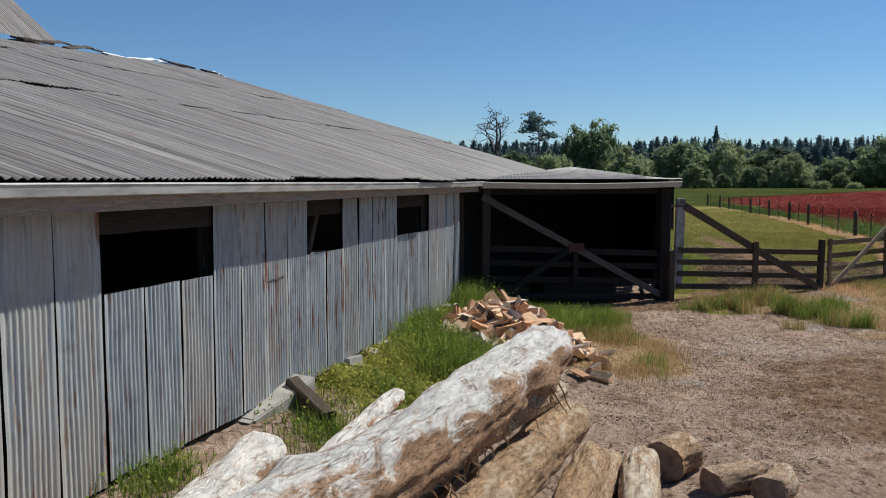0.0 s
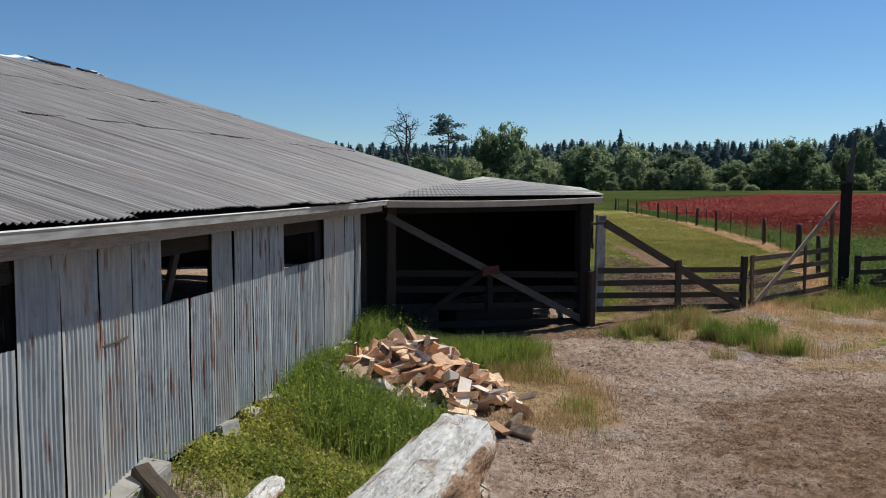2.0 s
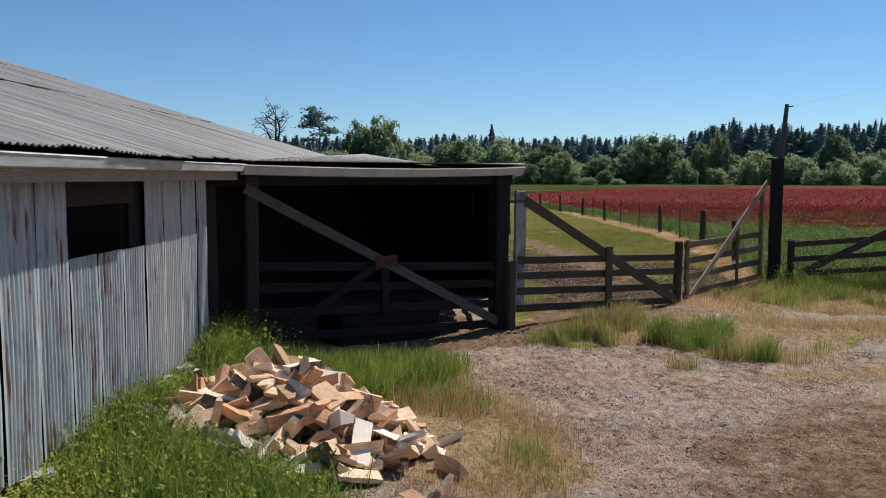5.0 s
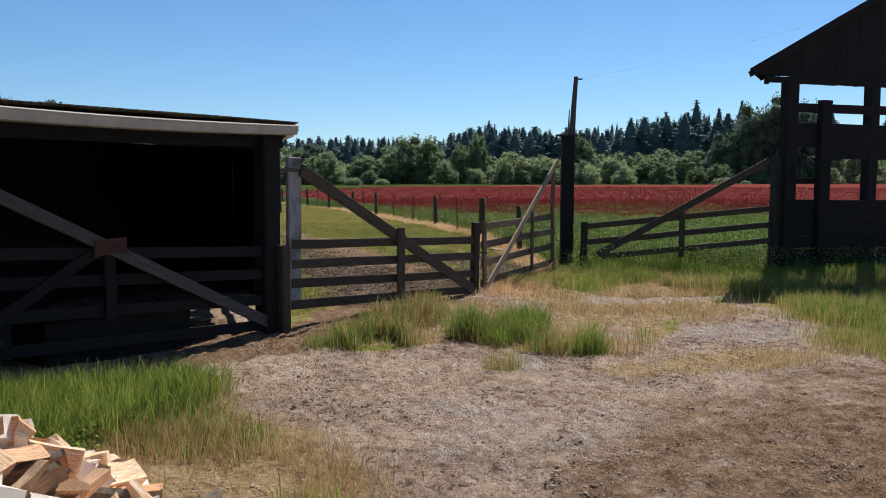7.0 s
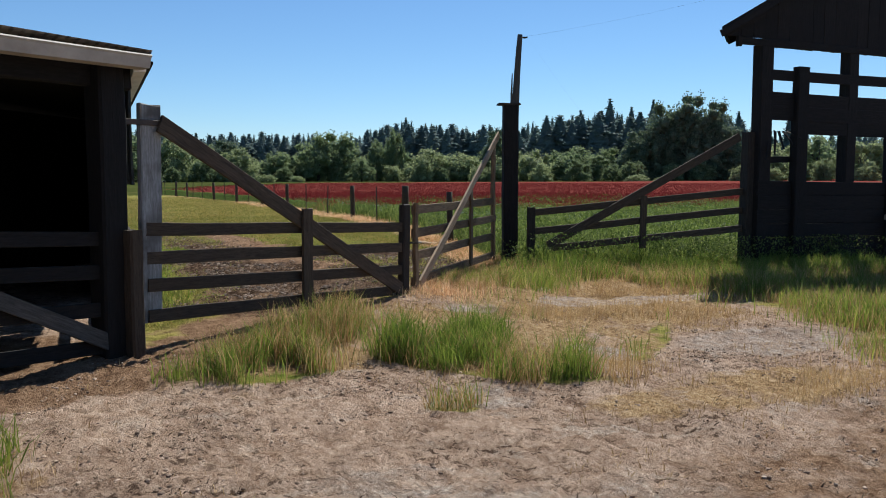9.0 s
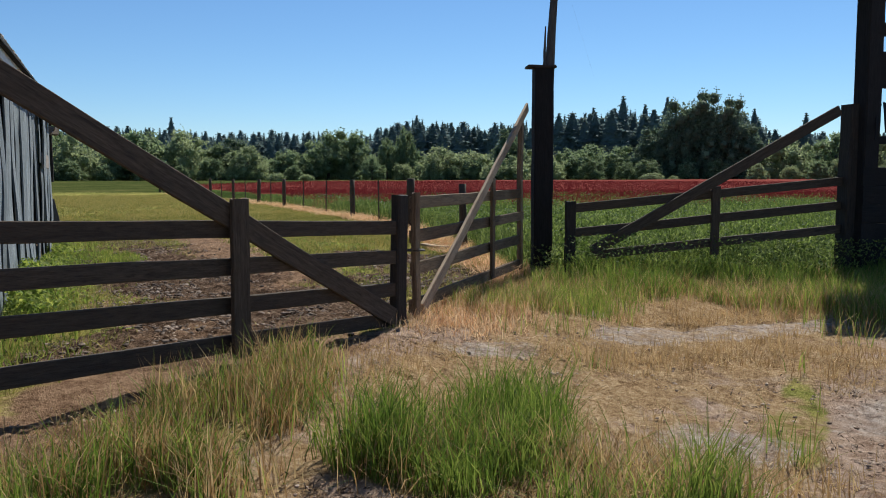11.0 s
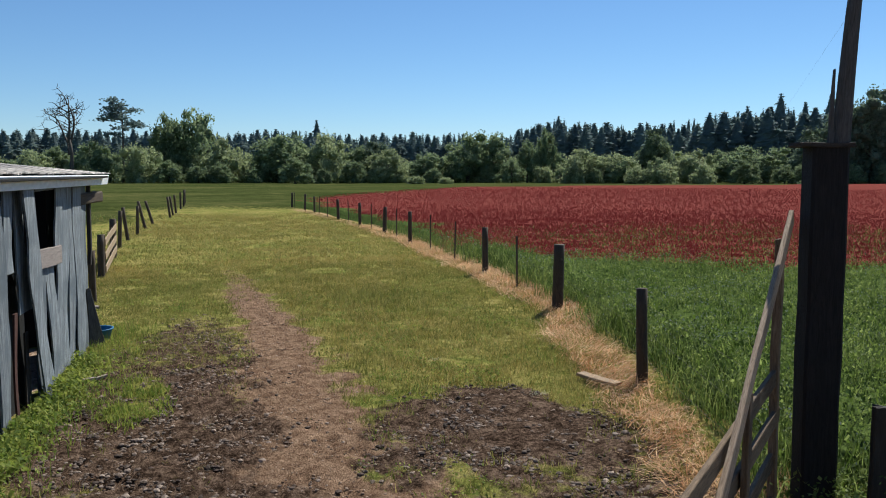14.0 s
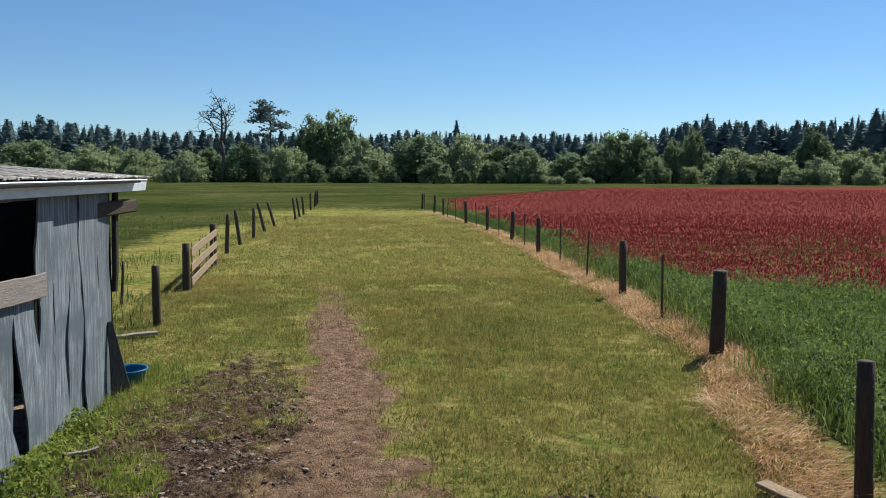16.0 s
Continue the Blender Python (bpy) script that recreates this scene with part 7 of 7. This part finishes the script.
def bare_tree(seed, height):
    """A dead tree: bare forking limbs and twigs."""
    r = np.random.default_rng(seed)
    root = thing("dead_tree", (0, 0, 0), "tall bare dead tree with forking twigs", "tree")
    pieces = []

    def grow(a, d, length, rad, depth):
        b = a + d * length
        pieces.append(branch_rings(a, b, rad, rad * 0.68, 6 if depth < 2 else 4, 4, length * 0.06))
        if depth == 5:
            return
        for k in range(2 if depth < 1 else int(r.integers(2, 4))):
            nd = d * (0.9 if depth < 2 else 0.55) + r.normal(0, 0.42 + 0.08 * depth, 3)
            nd[2] += 0.12
            nd /= np.linalg.norm(nd)
            grow(a + d * length * r.uniform(0.6, 1.0), nd, length * r.uniform(0.55, 0.8), rad * 0.6, depth + 1)

    grow(np.array([0, 0, -0.5]), np.array([0.02, 0, 1.0]), height * 0.46, height * 0.022, 0)
    pieces.append(branch_rings((0, 0, height * 0.4), (0.3, 0, height * 0.8), height * 0.014, height * 0.006, 6, 5, 0.4))
    for k in range(9):
        z = height * r.uniform(0.5, 0.8)
        d = np.array([r.normal(0, 1), r.normal(0, 1), 0.5])
        d /= np.linalg.norm(d)
        grow(np.array([0.1, 0, z]), d, height * 0.13, height * 0.006, 3)
    v, f = joined(pieces)
    mesh_part("trunk", from_arrays("trunk", v, f, TRUNK, True), Matrix(), root)
    return root


def pine_tree(seed, height):
    """An open-crowned pine: bare stem with flat pads of needles."""
    r = np.random.default_rng(seed)
    root = thing("pine_tree", (0, 0, 0), "tall open pine with flat dark needle pads", "pine tree")
    pieces = [branch_rings((0, 0, -0.5), (0.4, 0, height * 0.97), height * 0.018, 0.1, 7, 6, 0.5)]
    cs = []
    for k in range(15):
        f = r.uniform(0.48, 0.98)
        a = r.uniform(0, 6.28)
        reach = height * 0.2 * (1.15 - abs(f - 0.72) * 1.6) * r.uniform(0.4, 1.0)
        tip = np.array([reach * math.cos(a), reach * math.sin(a), height * f + 0.4])
        pieces.append(branch_rings((0.2, 0, height * f - 0.8), tip, 0.14, 0.05, 5, 3, 0.2))
        n = 120
        cs.append(tip + r.normal(0, 1, (n, 3)) * np.array([1.5, 1.5, 0.4]))
    v, f = joined(pieces)
    mesh_part("trunk", from_arrays("trunk", v, f, TRUNK, True), Matrix(), root)
    mesh_part("crown", from_arrays("crown", *leaf_cards(np.vstack(cs), 0.55, r, 0.6), NEEDLES), Matrix(), root)
    return root


HUB = np.array([6.0, 10.0])


def stand_at(bearing, dist):
    a = radians(bearing)
    return HUB[0] + dist * math.sin(a), HUB[1] + dist * math.cos(a)


def tree_pose(bearing, dist, sx, sz, turn):
    x, y = stand_at(bearing, dist)
    return pose(x, y, float(ground_z(x, y)), 0, 0, turn) @ Matrix.Diagonal((sx, sx, sz, 1))


WILLOW = "rounded pale green willow bush at the field edge"
OAK = "broad dark green leafy tree in the tree line"
FIR = "dark pointed fir in the wood behind the fields"
# leaf colour lowered to carry the self-shade of the back-lit crowns
LEAF_SHADE = leaf_material("shaded_leaves", (0.11, 0.15, 0.095), (0.16, 0.21, 0.13), (0.25, 0.30, 0.18), 0.45, unlike=0.2)
bushes = [broadleaf(100 + i, 10, 14, LEAF_WILLOW, 4300, 22 + 3 * i, WILLOW, 0.275, 0.02) for i in range(4)]
oaks = [broadleaf(110 + i, 15, 16, LEAF_OAK, 5000, 24 + 4 * i, OAK, 0.335) for i in range(4)]
elders = [broadleaf(150 + i, 24, 18, LEAF_SHADE, 9000, 36 + 5 * i, "tall full-crowned tree at the field edge, dark in its own shade", 0.36, 0.02) for i in range(2)]
firs = [conifer(120 + i, 20, 10.0, FIR) for i in range(4)]
snag_tree = bare_tree(131, 30)
pine = pine_tree(135, 26.5)
r = np.random.default_rng(77)


def canopy_height(bearing):
    """Height of the fir wood's top, 400 m off, by bearing."""
    return np.interp(bearing, [-16, -12.4, -10.5, -7.4, -4, 4, 7.7, 10.6, 15, 18.7, 22, 23.7, 25.5, 27, 28.9, 32, 35.4, 37.7, 39.7, 41, 44, 49.5, 50.8, 52.3, 56, 66], [22, 26, 24.5, 22, 21.4, 22, 21.6, 23, 21.6, 21.8, 23, 20.5, 22.5, 25.5, 28.6, 26.2, 25.8, 28.5, 31, 32, 32, 31, 27, 20, 20.5, 20])


first = {}


def plant(options, bearing, dist, sx, sz):
    """Puts the first of each built tree in place, and copies after that."""
    src = options[int(r.integers(len(options)))]
    m = tree_pose(bearing, dist, sx, sz, r.uniform(0, 360))
    if src.name not in first:
        first[src.name] = True
        src.matrix_basis = m
    else:
        c = copy_thing(src, pose(0, 0, 0))
        c.matrix_basis = m


# the fir wood: a row in front, a deep mass behind
for row, (dist, step) in enumerate([(392, 0.62), (380, 0.8)]):
    b = -27.0 + 0.3 * row
    while b < 66:
        h = (float(canopy_height(b)) * r.uniform(0.84, 1.02) - 2.5) * dist / 400 + 2.5
        plant(firs, b, dist + r.normal(0, 4), h / 20 * r.uniform(1.5, 2.2), h / 20)
        b += step * r.uniform(0.6, 1.4)
wr = np.random.default_rng(140)
pieces = []
for dist in (402, 412, 424):
    for b in np.arange(-27, 66, 0.34) + wr.uniform(-0.25, 0.25, len(np.arange(-27, 66, 0.34))):
        hh = float(canopy_height(b)) * wr.uniform(0.80, 1.0) * dist / 402
        x0, y0 = stand_at(b, dist + wr.normal(0, 3))
        zs = np.linspace(0, 0.97, 6) * hh
        ang = np.linspace(0, 6.283, 7, endpoint=False) + wr.uniform(0, 1)
        pieces.append(tube(np.array([[(x0 + hh * 0.15 * (1 - z / hh) ** 0.9 * math.cos(q) * wr.uniform(0.7, 1.3), y0 + hh * 0.15 * (1 - z / hh) ** 0.9 * math.sin(q), z) for q in ang] for z in zs]), caps=False))
        n = 170
        f = wr.uniform(0.1, 1, n) ** 0.9
        rr = hh * 0.36 * (1 - f) ** 0.8 * wr.uniform(0.55, 1.1, n)
        a = wr.uniform(0, 6.28, n)
        pieces.append(leaf_cards(np.stack([x0 + rr * np.cos(a), y0 + rr * np.sin(a), hh * f - 0.15 * rr], -1), (0.30 + 0.40 * (1 - f))[:, None], wr, 0.5))
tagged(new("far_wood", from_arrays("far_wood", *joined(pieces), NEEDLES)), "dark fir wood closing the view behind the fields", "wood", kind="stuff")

# the leafy belt before it: the trees that stand out, then bushes filling up
for bearing, dist, h, w, kind in [
        (-12.5, 300, 13.7, 20, "o"), (-9.8, 300, 10.2, 17, "b"), (-6.9, 302, 10.2, 15, "b"), (-3.9, 298, 10, 13, "b"), (-0.6, 305, 13, 15, "o"), (2.1, 290, 12.6, 15, "b"),
        (3.9, 312, 22.6, 15, "o"), (5.5, 314, 24.8, 20, "o"), (7.3, 296, 14.2, 16, "b"), (11.0, 300, 17.2, 22, "o"), (13.7, 296, 16, 18, "b"), (15.8, 304, 12.5, 15, "o"), (17.6, 292, 11.2, 15, "b"),
        (20.2, 300, 10.8, 14, "o"), (22.9, 302, 16.8, 17, "o"), (24.6, 306, 16.8, 16, "o"), (26.8, 300, 14.2, 9, "o"), (28.0, 306, 18, 9, "o"), (30.3, 288, 10.8, 18, "b"), (32.4, 292, 9.8, 16, "b"),
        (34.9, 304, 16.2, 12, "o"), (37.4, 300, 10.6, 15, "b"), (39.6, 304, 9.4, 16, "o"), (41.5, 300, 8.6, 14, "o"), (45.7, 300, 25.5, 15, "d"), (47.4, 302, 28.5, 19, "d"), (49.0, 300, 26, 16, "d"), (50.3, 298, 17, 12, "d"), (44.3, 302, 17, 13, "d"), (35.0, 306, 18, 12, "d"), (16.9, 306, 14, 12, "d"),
         (52.3, 300, 12.5, 17, "b"), (55.2, 302, 14.6, 18, "o"), (57.6, 298, 13.8, 17, "b"), (60.5, 300, 14, 18, "b"), (63.5, 300, 15, 18, "o")]:
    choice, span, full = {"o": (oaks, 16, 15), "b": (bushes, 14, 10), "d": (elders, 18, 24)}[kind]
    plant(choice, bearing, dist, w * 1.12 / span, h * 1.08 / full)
for b0, dist, lo, hi, step in ((-27, 318, 9, 13, 1.7), (-26.4, 286, 5, 8.5, 1.9)):
    b = b0
    while b < 66:
        h = r.uniform(lo, hi)
        kind = r.random() < 0.5
        plant(oaks if kind else bushes, b, dist + r.normal(0, 6), h * r.uniform(1.1, 1.5) / (16 if kind else 14), h / (15 if kind else 10))
        b += step * r.uniform(0.6, 1.4)
# low brambles in patches along the meadow's edge
b = -26.0
while b < 66:
    h = r.uniform(1.5, 3.2)
    if vnoise(b * 0.31, 0.5, 150) > 0.3:
        plant(bushes, b, 274 + r.normal(0, 4), h / 10 * r.uniform(1.6, 3.2), h / 10)
    b += r.uniform(0.9, 2.4)
# single trees that stand over the line
snag_tree.matrix_basis = pose(*stand_at(-1.85, 290), 0, 0, 0, 20)
pine.matrix_basis = pose(*stand_at(1.15, 304), 0, 0, 0, 60)
for bearing, dist, h in [(42.5, 392, 37), (43.9, 390, 33), (45.3, 390, 36), (40.6, 392, 32), (13.1, 392, 27), (50.6, 390, 30), (53.6, 390, 27.5), (28.9, 392, 28.8), (-12.4, 392, 26.8)]:
    plant(firs, bearing, dist, h / 20 * 1.15, h / 20)
